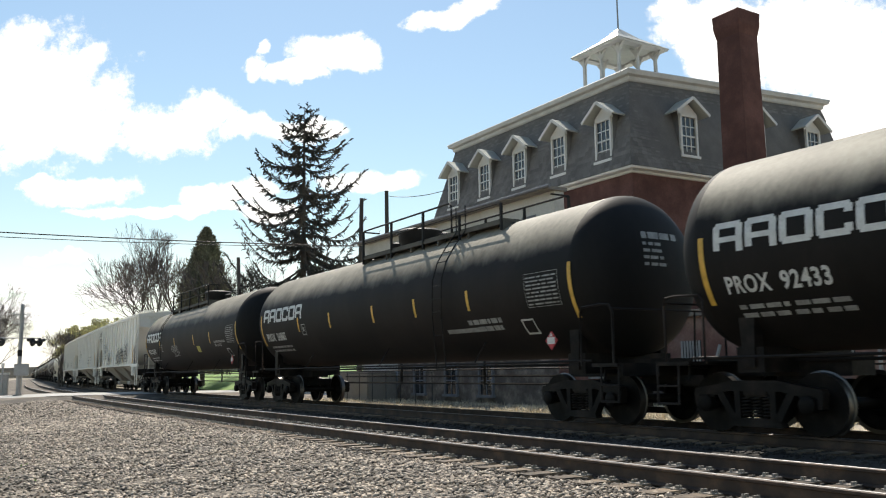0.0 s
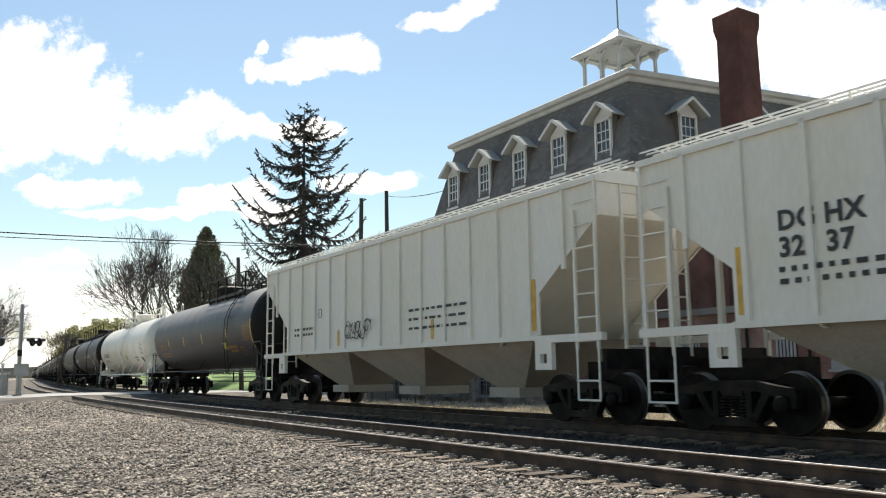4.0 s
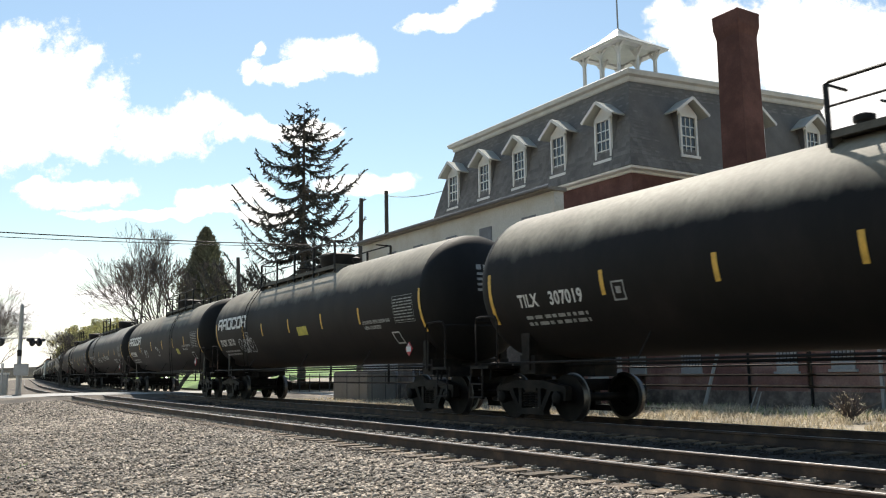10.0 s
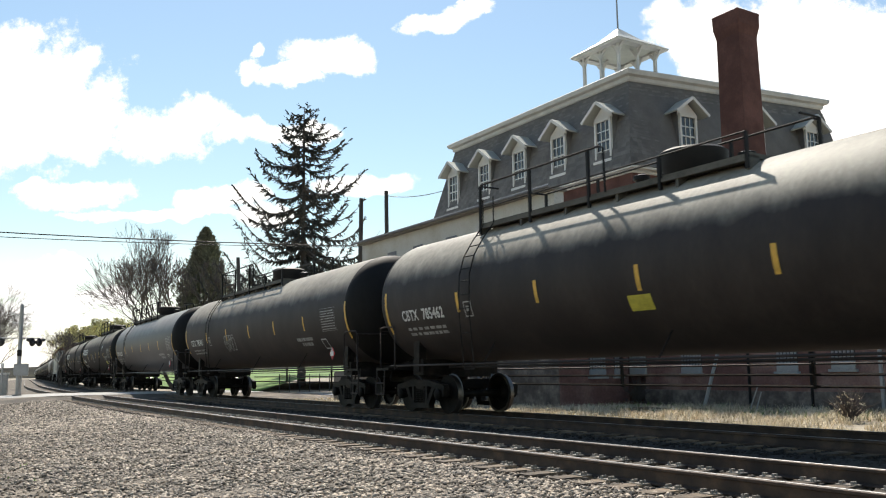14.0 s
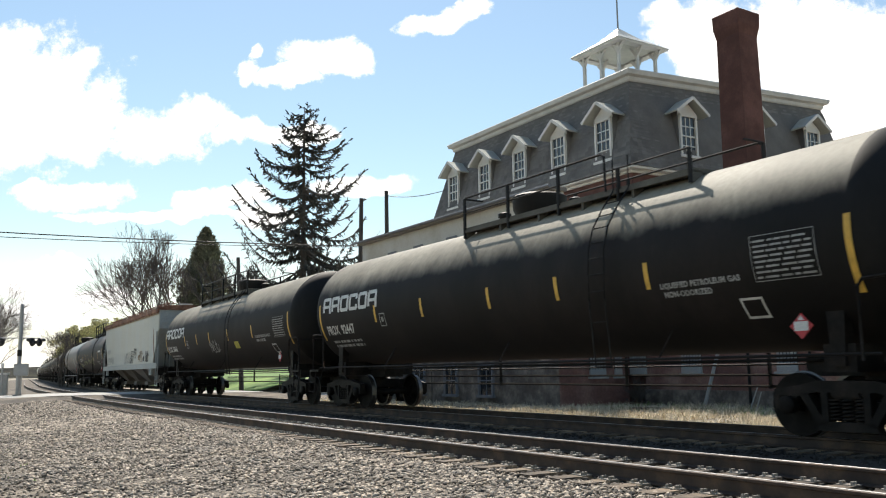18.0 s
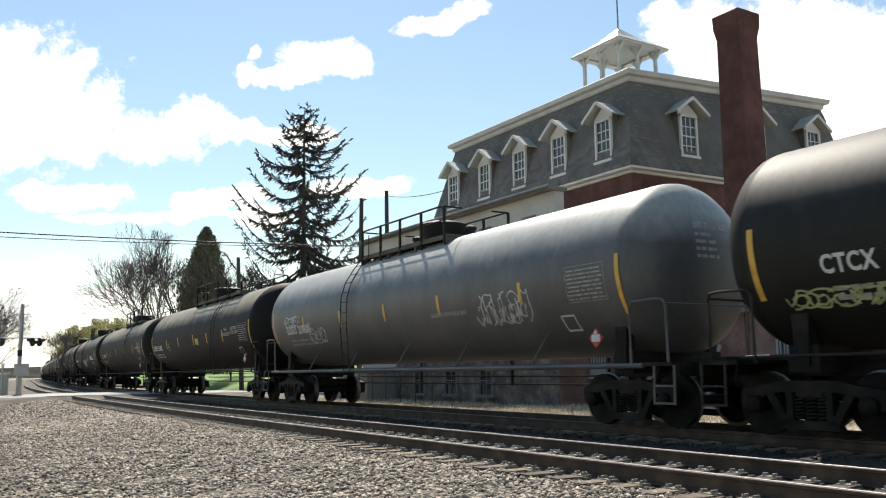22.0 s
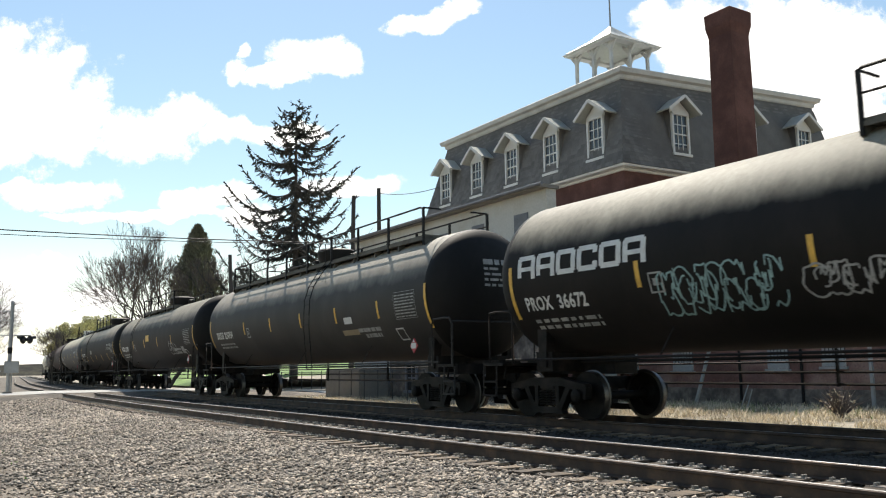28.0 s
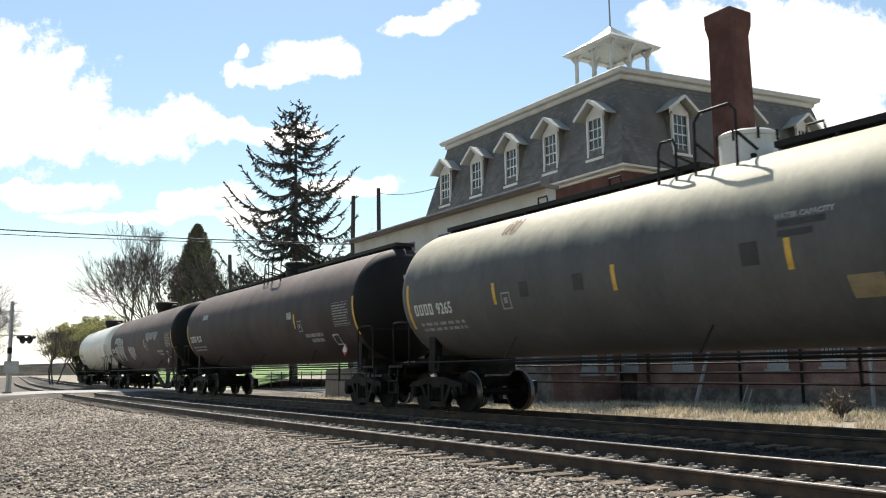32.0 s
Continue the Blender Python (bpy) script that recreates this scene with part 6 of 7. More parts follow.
for k in range(5):
    for z in (1.0, 5.6):
        sash(house, 0.95, 1.9, 2, 2, pose(-(12.15 + 3.09 * k), BY0 + 0.24, z))

# cupola on the roof
cup = thing("roof_cupola", "open white wooden cupola with a pale hipped roof", "cupola", at=LOT @ pose(-17.75, 20.35, -0.20))
part("cupola_base", Geo().bevel_box(-1.45, 1.45, -1.45, 1.45, 14.3, 16.3, 0.05), M_CUPOLA, cup)
for x in (-1.35, 0, 1.35):
    for y in (-1.35, 0, 1.35):
        if x or y:
            part("post", Geo().box(x - 0.075, x + 0.075, y - 0.075, y + 0.075, 16.2, 18.35)
                 .prism([(x - 0.10, 17.9), (x - 0.5, 18.4), (x - 0.42, 18.45), (x, 18.1), (x + 0.42, 18.45), (x + 0.5, 18.4), (x + 0.10, 17.9)], y - 0.05, y + 0.05), M_CUPOLA, cup, "white bracketed post")
part("cupola_eave", ring(-1.5, 1.5, -1.5, 1.5, [(-0.1, 18.36), (0.33, 18.36), (0.38, 18.46), (-0.1, 18.52)]), M_CUPOLA, cup)
part("cupola_roof", frustum(-1.92, 1.92, -1.92, 1.92, 0.0, 1.1, 18.46, 19.2), M_TIN, cup, "pale metal hipped roof")
part("cupola_peak", frustum(-0.82, 0.82, -0.82, 0.82, 0.0, 0.80, 19.2, 19.95), M_TIN, cup)
part("flagpole", Geo().rod((0, 0, 19.7), (0, 0, 24.2), 0.05, 0.03), M_ALU, cup, "thin grey flagpole")

# chimney
chim = thing("brick_chimney", "tall dark red brick chimney with a flared cap", "chimney", at=LOT @ pose(-6.08, 15.4, 0))
part("shaft", frustum(-0.62, 0.62, -0.62, 0.62, 0.0, 0.08, 2.9, 14.0), M_BRICK, chim)
part("cap", ring(-0.52, 0.52, -0.52, 0.52, [(-0.2, 13.98), (0.02, 14.0), (0.10, 14.4), (0.12, 14.95), (0.06, 15.0), (-0.2, 15.0)]), M_BRICK, chim)

# low brick wing along the yard
wing = thing("brick_wing", "low dark brick wing with small white-boarded windows", "building", at=LOT)
part("brick_wall", Geo().box(-10.38, 9.0, 13.85, 19.5, -0.7, 3.0), M_FADEDBRICK, wing)
part("roof", Geo().box(-10.37, 9.2, 13.6, 19.7, 3.0, 3.25), M_CONC, wing)
def slatted_window(host, s, y, z, w, h=1.25, turn=0):
    """A pale board in the lower part of an opening with slats standing up from it, and a sill."""
    b = part("boarded_window", Geo().bevel_box(-w / 2, w / 2, -0.04, 0.05, 0.0, 0.28, 0.012), M_CURTAIN, host, "pale boarded window with upright slats", at=pose(-s, y, z, 0, 0, turn))
    part("sill", Geo().bevel_box(-w / 2 - 0.08, w / 2 + 0.08, -0.10, 0.05, -0.09, -0.004, 0.01), M_CURTAIN, b)
    part("reveal", Geo().box(-w / 2, w / 2, 0.005, 0.04, 0.28, h), M_SIGNALBLACK, b, "dark opening")
    n = int(w / 0.13)
    for i in range(n):
        x = -w / 2 + w * (i + 0.5) / n
        part("slat", Geo().box(x - 0.042, x + 0.042, -0.03, -0.002, 0.27, h), M_CURTAIN, b)


for s, w, z in ((7.9, 1.02, 0.81), (3.64, 0.84, 0.86), (1.55, 0.84, 0.92), (-1.5, 0.9, 0.92), (-5.0, 0.9, 0.92)):
    slatted_window(wing, s, 13.83, z, w)
slatted_window(house, 10.75, BY0 + 0.22, 0.79, 0.95)
part("footing", Geo().box(-10.38, 9.0, 13.78, 13.85, -0.7, 0.18), M_STONEWALL, wing, "rough dark stone footing")
for s in (5.2, 2.7, -0.4):
    part("downpipe", Geo().rod((-s, 13.76, -0.45), (-s, 13.76, 3.0), 0.05, seg=8), M_FIT, wing, "dark iron downpipe")

# white rendered annex
annex = thing("rendered_annex", "two-storey off-white rendered annex with a gutter", "building", at=LOT)
part("wall", Geo().box(-28.6, -11.2, 10.0, 10.5, -0.7, 8.25).box(-28.55, -11.25, 10.4, 13.55, -0.7, 6.9), M_STUCCO, annex, "off-white rendered wall")
part("roof", Geo().add([(-28.5, 9.6, 8.25), (-11.1, 9.6, 8.25), (-11.1, 10.6, 8.25), (-28.5, 10.6, 8.25), (-28.5, 9.6, 8.40), (-11.1, 9.6, 8.40), (-11.1, 10.6, 8.40), (-28.5, 10.6, 8.40)],
                       [(0, 3, 2, 1), (4, 5, 6, 7), (0, 1, 5, 4), (1, 2, 6, 5), (2, 3, 7, 6), (3, 0, 4, 7)]), M_CONC, annex, "low-pitched grey roof")
part("gutter", Geo().tube([(-29.0, 9.52, 8.36), (-10.9, 9.52, 8.36)], 0.07, 8), M_BOARD, annex, "dull grey gutter")
for s in (25.0, 22.2, 19.0, 16.1, 12.9):
    part("boarded_window", Geo().bevel_box(-0.48, 0.48, -0.03, 0.05, 0, 1.6, 0.01), M_BOARD, annex, "grey boarded window", at=pose(-s, 9.99, 5.85))
for y, w in ((11.88, 0.86), (13.0, 0.4)):
    slatted_window(annex, 11.06, y, 0.72, w, turn=90)
part("plinth", Geo().box(-24.3, -11.15, 9.93, 10.02, -0.7, 3.2), M_STONEWALL, annex, "rough brown stone lower wall")
part("end_wall", Geo().box(-11.22, -11.10, 9.93, 13.6, -0.7, 3.6), M_FADEDBRICK, annex, "faded brick lower end wall")
for s in (22.0, 19.05, 16.15):
    sash(annex, 0.95, 1.25, 2, 2, pose(-s, 9.92, -0.05), "small cellar window with a dull pale frame", wood=M_BOARD)
tagged(part("concrete_block", Geo().bevel_box(-28.6, -24.4, 8.2, 9.9, -0.7, 1.05, 0.06), M_CONC, at=LOT), "stained grey concrete loading block beside the annex", "loading dock")


dr = thing("dock_railing", "dark thin steel railing before the loading block", "railing", at=LOT)
for i in range(7):
    x = -26.2 + 1.45 * i
    part("post", Geo().rod((x, 7.9, -0.6), (x, 7.9, 1.0), 0.02, seg=6), M_CABLE, dr)
for z in (0.45, 0.95):
    part("rail_bar", Geo().rod((-26.2, 7.9, z), (-17.5, 7.9, z), 0.016, seg=6), M_CABLE, dr)


# ---- trees ----
def spruce(name, at, height, spread, lab):
    t = thing(name, lab, "tree", at=at)
    rng = random.Random(5)
    tr = Geo()
    tr.tube([(0, 0, -0.6), (0.05, 0, height * 0.4), (0.0, 0.05, height * 0.8), (0, 0, height)], [height * 0.016, height * 0.011, height * 0.005, 0.02], 9)
    part("trunk", tr, M_BARK, t)
    br, nd = Geo(), Geo()
    d = 0.25
    while d < height * 0.80:
        f = 1 - d / height
        reach = spread * math.sqrt(d / height) * 1.08
        for k in range(3 if d < 1.2 else rng.randint(5, 7)):
            a = rng.uniform(0, 6.283)
            l = max(0.45, reach * rng.choice((rng.uniform(0.45, 0.8), rng.uniform(0.85, 1.12))))
            z0 = height - d + rng.uniform(-0.25, 0.25)
            dip, lift = (0.10 + 0.45 * (1 - f)), (0.32 + 0.30 * (1 - f))
            sway = rng.uniform(-0.25, 0.25)
            pts = []
            for i in range(9):
                u = i / 8
                aa = a + sway * u * u
                pts.append(Vector((math.cos(aa) * l * u, math.sin(aa) * l * u, z0 - l * dip * math.sin(u * 2.2) + l * lift * u ** 2.4)))
            br.tube(pts, [0.06 * (1 - 0.88 * i / 8) * (0.5 + l / 6) for i in range(9)], 4)
            m = int(l * 21)
            for j in range(m):
                u = (j + rng.random()) / m
                if u < 0.12 or noise.noise(Vector((u * 6, a * 9, d))) < -0.32:
                    continue
                i = min(7, int(u * 8))
                p = pts[i].lerp(pts[i + 1], u * 8 - i)
                along = (pts[i + 1] - pts[i]).normalized()
                side = Vector((-math.sin(a), math.cos(a), 0)) * rng.choice((-1, 1)) * rng.uniform(0.1, 0.9)
                hang = rng.uniform(-1.0, 0.15) if u < 0.85 else rng.uniform(-0.4, 0.3)
                q = (along * rng.uniform(0.15, 0.9) + side + Vector((0, 0, hang))).normalized()
                q *= rng.uniform(0.20, 0.62) * (0.50 + 0.75 * math.sin(min(1.0, 1.25 * (1 - u) + 0.10) * 1.5)) * (0.55 + l / 8)
                w = q.orthogonal().normalized() * rng.uniform(0.030, 0.055)
                w2 = q.cross(w).normalized() * w.length
                for ww in (w, w2):
                    o = len(nd.v)
                    nd.v += [tuple(p - ww), tuple(p + q * 0.55 - ww * 1.1), tuple(p + q), tuple(p + q * 0.55 + ww * 1.1), tuple(p + ww)]
                    nd.f.append((o, o + 1, o + 2, o + 3, o + 4))
        d += rng.uniform(0.55, 1.0) * (0.55 + 0.45 * min(1, d / 5))
    stuff(part("bough", br, M_BARK, t))
    stuff(part("needle_mass", nd, M_NEEDLE, t))
    return t


def dense_conifer(name, at, height, spread, lab):
    t = thing(name, lab, "tree", at=at)
    rng = random.Random(9)
    part("trunk", Geo().rod((0, 0, -0.6), (0, 0, height * 0.8), 0.25, 0.05), M_BARK, t)
    nd = Geo()
    for i in range(19000):
        f = rng.random() ** 0.8
        z = height * (0.06 + 0.94 * f)
        r = spread * (1 - f) ** 0.74 * (0.8 + 0.6 * noise.noise(Vector((z * 0.9, i % 9, 0)))) * (min(1, f * 6 + 0.55))
        a = rng.uniform(0, 6.283)
        rr = r * (0.35 + 0.75 * rng.random() ** 0.5) * (1 + 0.22 * math.sin(a * 3 + z) + 0.30 * rng.random() ** 5)
        p = Vector((rr * math.cos(a), rr * math.sin(a), z))
        q = Vector((math.cos(a) * rng.uniform(0.1, 0.6) + rng.uniform(-0.3, 0.3), math.sin(a) * 0.4 + rng.uniform(-0.3, 0.3), rng.uniform(0.1, 0.9))).normalized() * rng.uniform(0.2, 0.5)
        w = q.orthogonal().normalized() * rng.uniform(0.035, 0.085)
        o = len(nd.v)
        nd.v += [tuple(p - w * 0.4), tuple(p + q * 0.5 - w), tuple(p + q), tuple(p + q * 0.5 + w), tuple(p + w * 0.4)]
        nd.f.append((o, o + 1, o + 2, o + 3, o + 4))
    tagged(part("foliage", nd, M_NEEDLE2, t), kind="stuff")
    return t


def bare_tree(name, at, height, spread, lab, seed=1, depth=6, buds=0, trunk_r=None, stems=1, thin=0.008):
    t = thing(name, lab, "tree", at=at)
    rng = random.Random(seed)
    tr, tw, bd = Geo(), Geo(), Geo()

    def grow(p, d, l, r, k):
        n = 3
        pts = [p]
        for i in range(n):
            d = (d + Vector((rng.uniform(-1, 1), rng.uniform(-1, 1), rng.uniform(-0.3, 0.6))) * 0.16).normalized()
            pts.append(pts[-1] + d * l / n)
        rad = [max(thin, r * (1 - 0.35 * i / n)) for i in range(n + 1)]
        (tr if k >= depth - 1 else tw).tube(pts, rad, 7 if k >= depth - 1 else (5 if k > 2 else 3))
        if k == 0:
            for _ in range(buds):
                q = pts[-1] + Vector((rng.uniform(-1, 1), rng.uniform(-1, 1), rng.uniform(-1, 1))) * 0.35
                w, h = Vector((rng.uniform(-1, 1), rng.uniform(-1, 1), rng.uniform(-1, 1))) * 0.10, Vector((rng.uniform(-1, 1), rng.uniform(-1, 1), rng.uniform(-1, 1))) * 0.10
                o = len(bd.v)
                bd.v += [tuple(q - w), tuple(q + h), tuple(q + w), tuple(q - h)]
                bd.f.append((o, o + 1, o + 2, o + 3))
            return
        for c in range(rng.choice((3, 3, 2) if k > 1 else (3, 4))):
            a = rng.uniform(0, 6.283)
            side = d.orthogonal().normalized()
            side = Matrix.Rotation(a, 3, d) @ side
            nd = (d * rng.uniform(0.75, 1.1) + side * rng.uniform(0.45, 0.85) * spread + Vector((0, 0, 0.18))).normalized()
            start = pts[-1] if c < 2 else pts[-2]
            grow(start, nd, l * rng.uniform(0.66, 0.86), r * rng.uniform(0.55, 0.68), k - 1)
    for i in range(stems):
        lean = Vector(((i - (stems - 1) / 2) * 1.0 / stems + rng.uniform(-0.15, 0.15), rng.uniform(-0.3, 0.3), 1)) if stems > 1 else Vector((0, 0, 1))
        grow(Vector((rng.uniform(-0.4, 0.4) * (stems > 1), 0, -0.5)), lean.normalized(), height * 0.27, trunk_r or height * 0.02, depth)
    part("trunk", tr, M_BARK, t)
    stuff(part("twig_mass", tw, M_TWIG, t))
    if buds:
        stuff(part("bud_mass", bd, M_BUD, t))
    return t


spruce("spruce_tree", pose(-12.0, 72.0, 0.55), 23.65, 8.7, "tall dark spruce tree with drooping sparse boughs")
dense_conifer("conifer_tree", pose(-23.1, 81.8, 0), 15.0, 4.3, "dense dark green conical conifer")
bare_tree("bare_tree", pose(-23.4, 75.1, 0), 13.4, 0.66, "wide bare deciduous tree with fine grey twigs", 4, 7, trunk_r=0.19, stems=4, thin=0.012)
bare_tree("bare_tree", pose(-43.5, 98, 0), 7.2, 0.8, "slender bare deciduous tree with fine grey twigs", 8, 6, trunk_r=0.11, stems=3)
far_tree = bare_tree("bare_tree", pose(-57.0, 104.0, 0), 13.5, 0.85, "bare grey tree beyond the level crossing", 12, 6, trunk_r=0.15, stems=4, thin=0.010)
for x, y, a in ((-72, 133, 200), (-67, 122, 310)):
    copy_thing(far_tree, pose(x, y, -0.3, 0, 0, a))
low_tree = bare_tree("budding_tree", pose(-49.8, 122, -0.4), 10.0, 1.1, "low tree with yellow-green spring buds", 15, 5, buds=60, stems=5)
for x, y, a in ((-46.0, 116, 70), (-43.5, 119, 190), (-54.0, 140, 300), (-47.5, 130, 20), (-48.0, 117, 130)):
    copy_thing(low_tree, pose(x, y, -0.6, 0, 0, a))

# hills far off
hill = Geo()
for i in range(61):
    x = -1500 + 50 * i
    hh = 15 + 5 * noise.noise(Vector((x * 0.004, 0, 0))) + 3 * noise.noise(Vector((x * 0.03, 0, 0)))
    hill.v += [(x, 900, -2), (x, 1000, hh * 0.8), (x, 1150, hh)]
hill.f += [(i * 3 + j, i * 3 + j + 1, i * 3 + j + 4, i * 3 + j + 3) for i in range(60) for j in range(2)]
tagged(part("backdrop_hills", hill, M_HILL, smooth=80), "hazy wooded hills on the horizon", "hills", kind="structure")

# ---- poles and wire ----
for name_at, top, lean in (((-4.83, 49.77), 11.3, 0.012), ((-3.48, 51.9), 12.2, -0.008), ((-14.2, 58.3), 9.0, -0.05)):
    p = thing("utility_pole", "dark weathered wooden utility pole", "utility pole", "poles behind the track", at=pose(*name_at, 0))
    part("shaft", Geo().rod((-lean * top, 0, -0.6), (0, 0, top), 0.17, 0.12, 10), M_POLE, p)


def wire(a, b, sag, r, n=24):
    a, b = Vector(a), Vector(b)
    return Geo().tube([a.lerp(b, i / n) - Vector((0, 0, 4 * sag * (i / n) * (1 - i / n))) for i in range(n + 1)], r, 5)


w = thing("overhead_cable", "black bundled overhead cable between poles", "cable")
part("strand", wire((-45.0, 26.0, 8.35), (-4.83, 49.7, 8.42), 0.55, 0.03), M_CABLE, w)
part("strand", wire((-45.0, 26.0, 8.05), (-4.83, 49.7, 8.36), 0.62, 0.02), M_CABLE, w)
w = thing("overhead_cable", "thin slack service wire to the building", "cable")
part("strand", wire((-3.48, 51.9, 11.9), (0.2, 43.5, 10.4), 0.2, 0.02), M_CABLE, w)

# ---- crossing signal ----
sg = thing("crossing_signal", "grey level-crossing signal mast with black lamp hoods", "railway signal", at=pose(-23.85, 48.0, -0.36, 0, 0, 24))
part("mast", Geo().rod((0, 0, -0.3), (0, 0, 5.35), 0.115, 0.10, 12), M_ALU, sg)
part("mast_cap", Geo().rod((0, 0, 5.35), (0, 0, 5.45), 0.12, 0.04, 12), M_ALU, sg)
for z in (4.35, 4.85):
    part("bracket", Geo().rod((-0.42, 0, z), (0.22, 0, z), 0.03).rod((-0.42, 0, z), (-0.42, 0, z + 0.12), 0.035), M_ALU, sg)
part("base", Geo().bevel_box(-0.27, 0.27, -0.25, 0.25, -0.3, 0.38, 0.04), M_CONC, sg)
part("relay_box", Geo().bevel_box(-0.24, 0.50, -0.4, 0.05, 1.42, 2.08, 0.03), M_ALU, sg, "grey steel relay box")
part("conduit", Geo().tube([(0.16, -0.18, 0.2), (0.16, -0.18, 1.45)], 0.03, 6), M_ALU, sg)
part("junction_box", Geo().bevel_box(-0.12, 0.12, -0.22, -0.09, 2.5, 2.85, 0.02), M_FIT, sg)
part("arm", Geo().rod((-1.05, 0, 3.52), (1.0, 0, 3.52), 0.035), M_ALU, sg)
for x, yaw in ((-0.98, -25), (0.60, 52), (0.98, -48)):
    m = pose(x, 0, 3.28, 0, 0, yaw)
    l = part("lamp", Geo().lathe([(0, 0.23), (0.03, 0.23), (0.03, 0.12), (0.2, 0.10)], 20, m @ pose(0, 0, 0, 90, 0, 0)), M_SIGNALBLACK, sg, "black round lamp backplate with hood")
    part("lens", Geo().lathe([(0, 0.12), (0.05, 0.10)], 16, m @ pose(0, 0.07, 0, -90, 0, 0)), M_LENS, l)
    part("hood", Geo().rod((0, 0.0, 0.13), (0, 0.32, 0.15), 0.12, 0.10, 10, m), M_SIGNALBLACK, l)

# ---- yard behind the train ----
def tufts(name, lab, s0, s1, l0, l1, count, h, material, seed, z=-0.44):
    rng = random.Random(seed)
    g = Geo()
    for _ in range(count):
        s, la = rng.uniform(s0, s1), rng.uniform(l0, l1)
        if noise.noise(Vector((s * 0.5, la * 0.6, seed))) < -0.25:
            continue
        p = lot(s, la, z)
        for _b in range(3):
            a, l = rng.uniform(0, 6.283), h * rng.uniform(0.4, 1.3)
            q = Vector((math.cos(a), math.sin(a), 0))
            w = Vector((-q.y, q.x, 0)) * 0.012
            tip = p + q * l * rng.uniform(0.3, 1.1) + Vector((0, 0, l * rng.uniform(0.35, 1.0)))
            o = len(g.v)
            g.v += [tuple(p - w), tuple(p + w), tuple(tip)]
            g.f.append((o, o + 1, o + 2))
    return tagged(part(name, g, material), lab, "grass", kind="stuff")


tufts("dead_grass", "straw-coloured dead grass in the yard", -14, 10, 3.4, 13.4, 15000, 0.24, M_DRY, 1)
tufts("spring_grass", "fresh green blades among dead grass by the wall", -14, 10, 9.5, 13.6, 900, 0.24, M_LAWN, 4)
tufts("dead_grass", "straw-coloured dead grass in the yard", 10, 30, 3.6, 9.8, 4500, 0.16, M_DRY, 2)
tufts("spring_grass", "sparse green spring grass at the ballast edge", -12, 20, -11.6, -9.0, 260, 0.05, M_LAWN, 3, -0.40)

pipe = thing("leaning_post", "pale leaning steel post against the brick wall", "post", at=LOT @ pose(-6.75, 13.1, -0.46))
part("shaft", Geo().rod((0, 0, 0), (0.80, 0.1, 2.3), 0.07, 0.065, 10), M_CURTAIN, pipe)
tagged(part("timber_plank", Geo().bevel_box(-1.5, 1.5, -0.10, 0.10, 0, 0.07, 0.01), M_TIE, at=LOT @ pose(-6.4, 11.0, -0.43, 0, 0, 18)), "weathered plank lying in dead grass", "plank")
tagged(part("timber_plank", Geo().bevel_box(-0.8, 0.8, -0.08, 0.08, 0, 0.06, 0.01), M_TIE, at=LOT @ pose(-27.5, 5.2, -0.45, 0, 0, 30)), "weathered plank lying in dead grass", "plank")


def shrub(at, size, material, lab, seed):
    t = thing("shrub", lab, "shrub", at=at)
    rng = random.Random(seed)
    g = Geo()
    for _ in range(150):
        a, b, l = rng.uniform(0, 6.283), rng.uniform(0.55, 1.5), size * rng.uniform(0.5, 1.2)
        d = Vector((math.cos(a) * math.cos(b), math.sin(a) * math.cos(b), math.sin(b)))
        g.tube([(0, 0, 0), tuple(d * l * 0.5 + Vector((0, 0, l * 0.1))), tuple(d * l)], [0.014, 0.010, 0.003], 3)
    stuff(part("stem_mass", g, material, t))
    lf = Geo()
    for _ in range(int(260 * size)):
        a, b, l = rng.uniform(0, 6.283), rng.uniform(0.0, 1.4), size * rng.uniform(0.35, 1.0)
        p = Vector((math.cos(a) * math.cos(b) * 0.7, math.sin(a) * math.cos(b) * 0.7, math.sin(b))) * l
        w, h = Vector((rng.uniform(-1, 1), rng.uniform(-1, 1), rng.uniform(-1, 1))) * 0.04, Vector((rng.uniform(-1, 1), rng.uniform(-1, 1), rng.uniform(-1, 1))) * 0.05
        o = len(lf.v)
        lf.v += [tuple(p - w), tuple(p + h), tuple(p + w)]
        lf.f.append((o, o + 1, o + 2))
    stuff(part("leaf_mass", lf, M_NEEDLE if material is M_BARK else M_DRY, t))
    return t


shrub(LOT @ pose(-9.9, 12.9, -0.35), 0.95, M_BARK, "dark scrubby shrub against the brick wall", 1)
shrub(LOT @ pose(1.6, 9.1, -0.45), 0.85, M_TWIG, "dry brown weed clump in the yard", 3)
for k, (x, dy, lean) in enumerate(((-4.1, 12.3, 0.35), (-4.0, 12.5, 0.22))):
    st = thing("broken_stake", "pale broken stake leaning in dead grass", "stake", at=LOT @ pose(x, dy, -0.46))
    part("shaft", Geo().rod((0, 0, 0), (lean, 0.05, 0.85 - 0.2 * k), 0.025, 0.018, 6), M_CURTAIN, st)
wp = thing("pale_post", "pale upright post beside the brick wall", "post", at=LOT @ pose(-0.1, 13.5, -0.46))
part("shaft", Geo().bevel_box(-0.05, 0.05, -0.05, 0.05, 0, 2.6, 0.01), M_CURTAIN, wp)

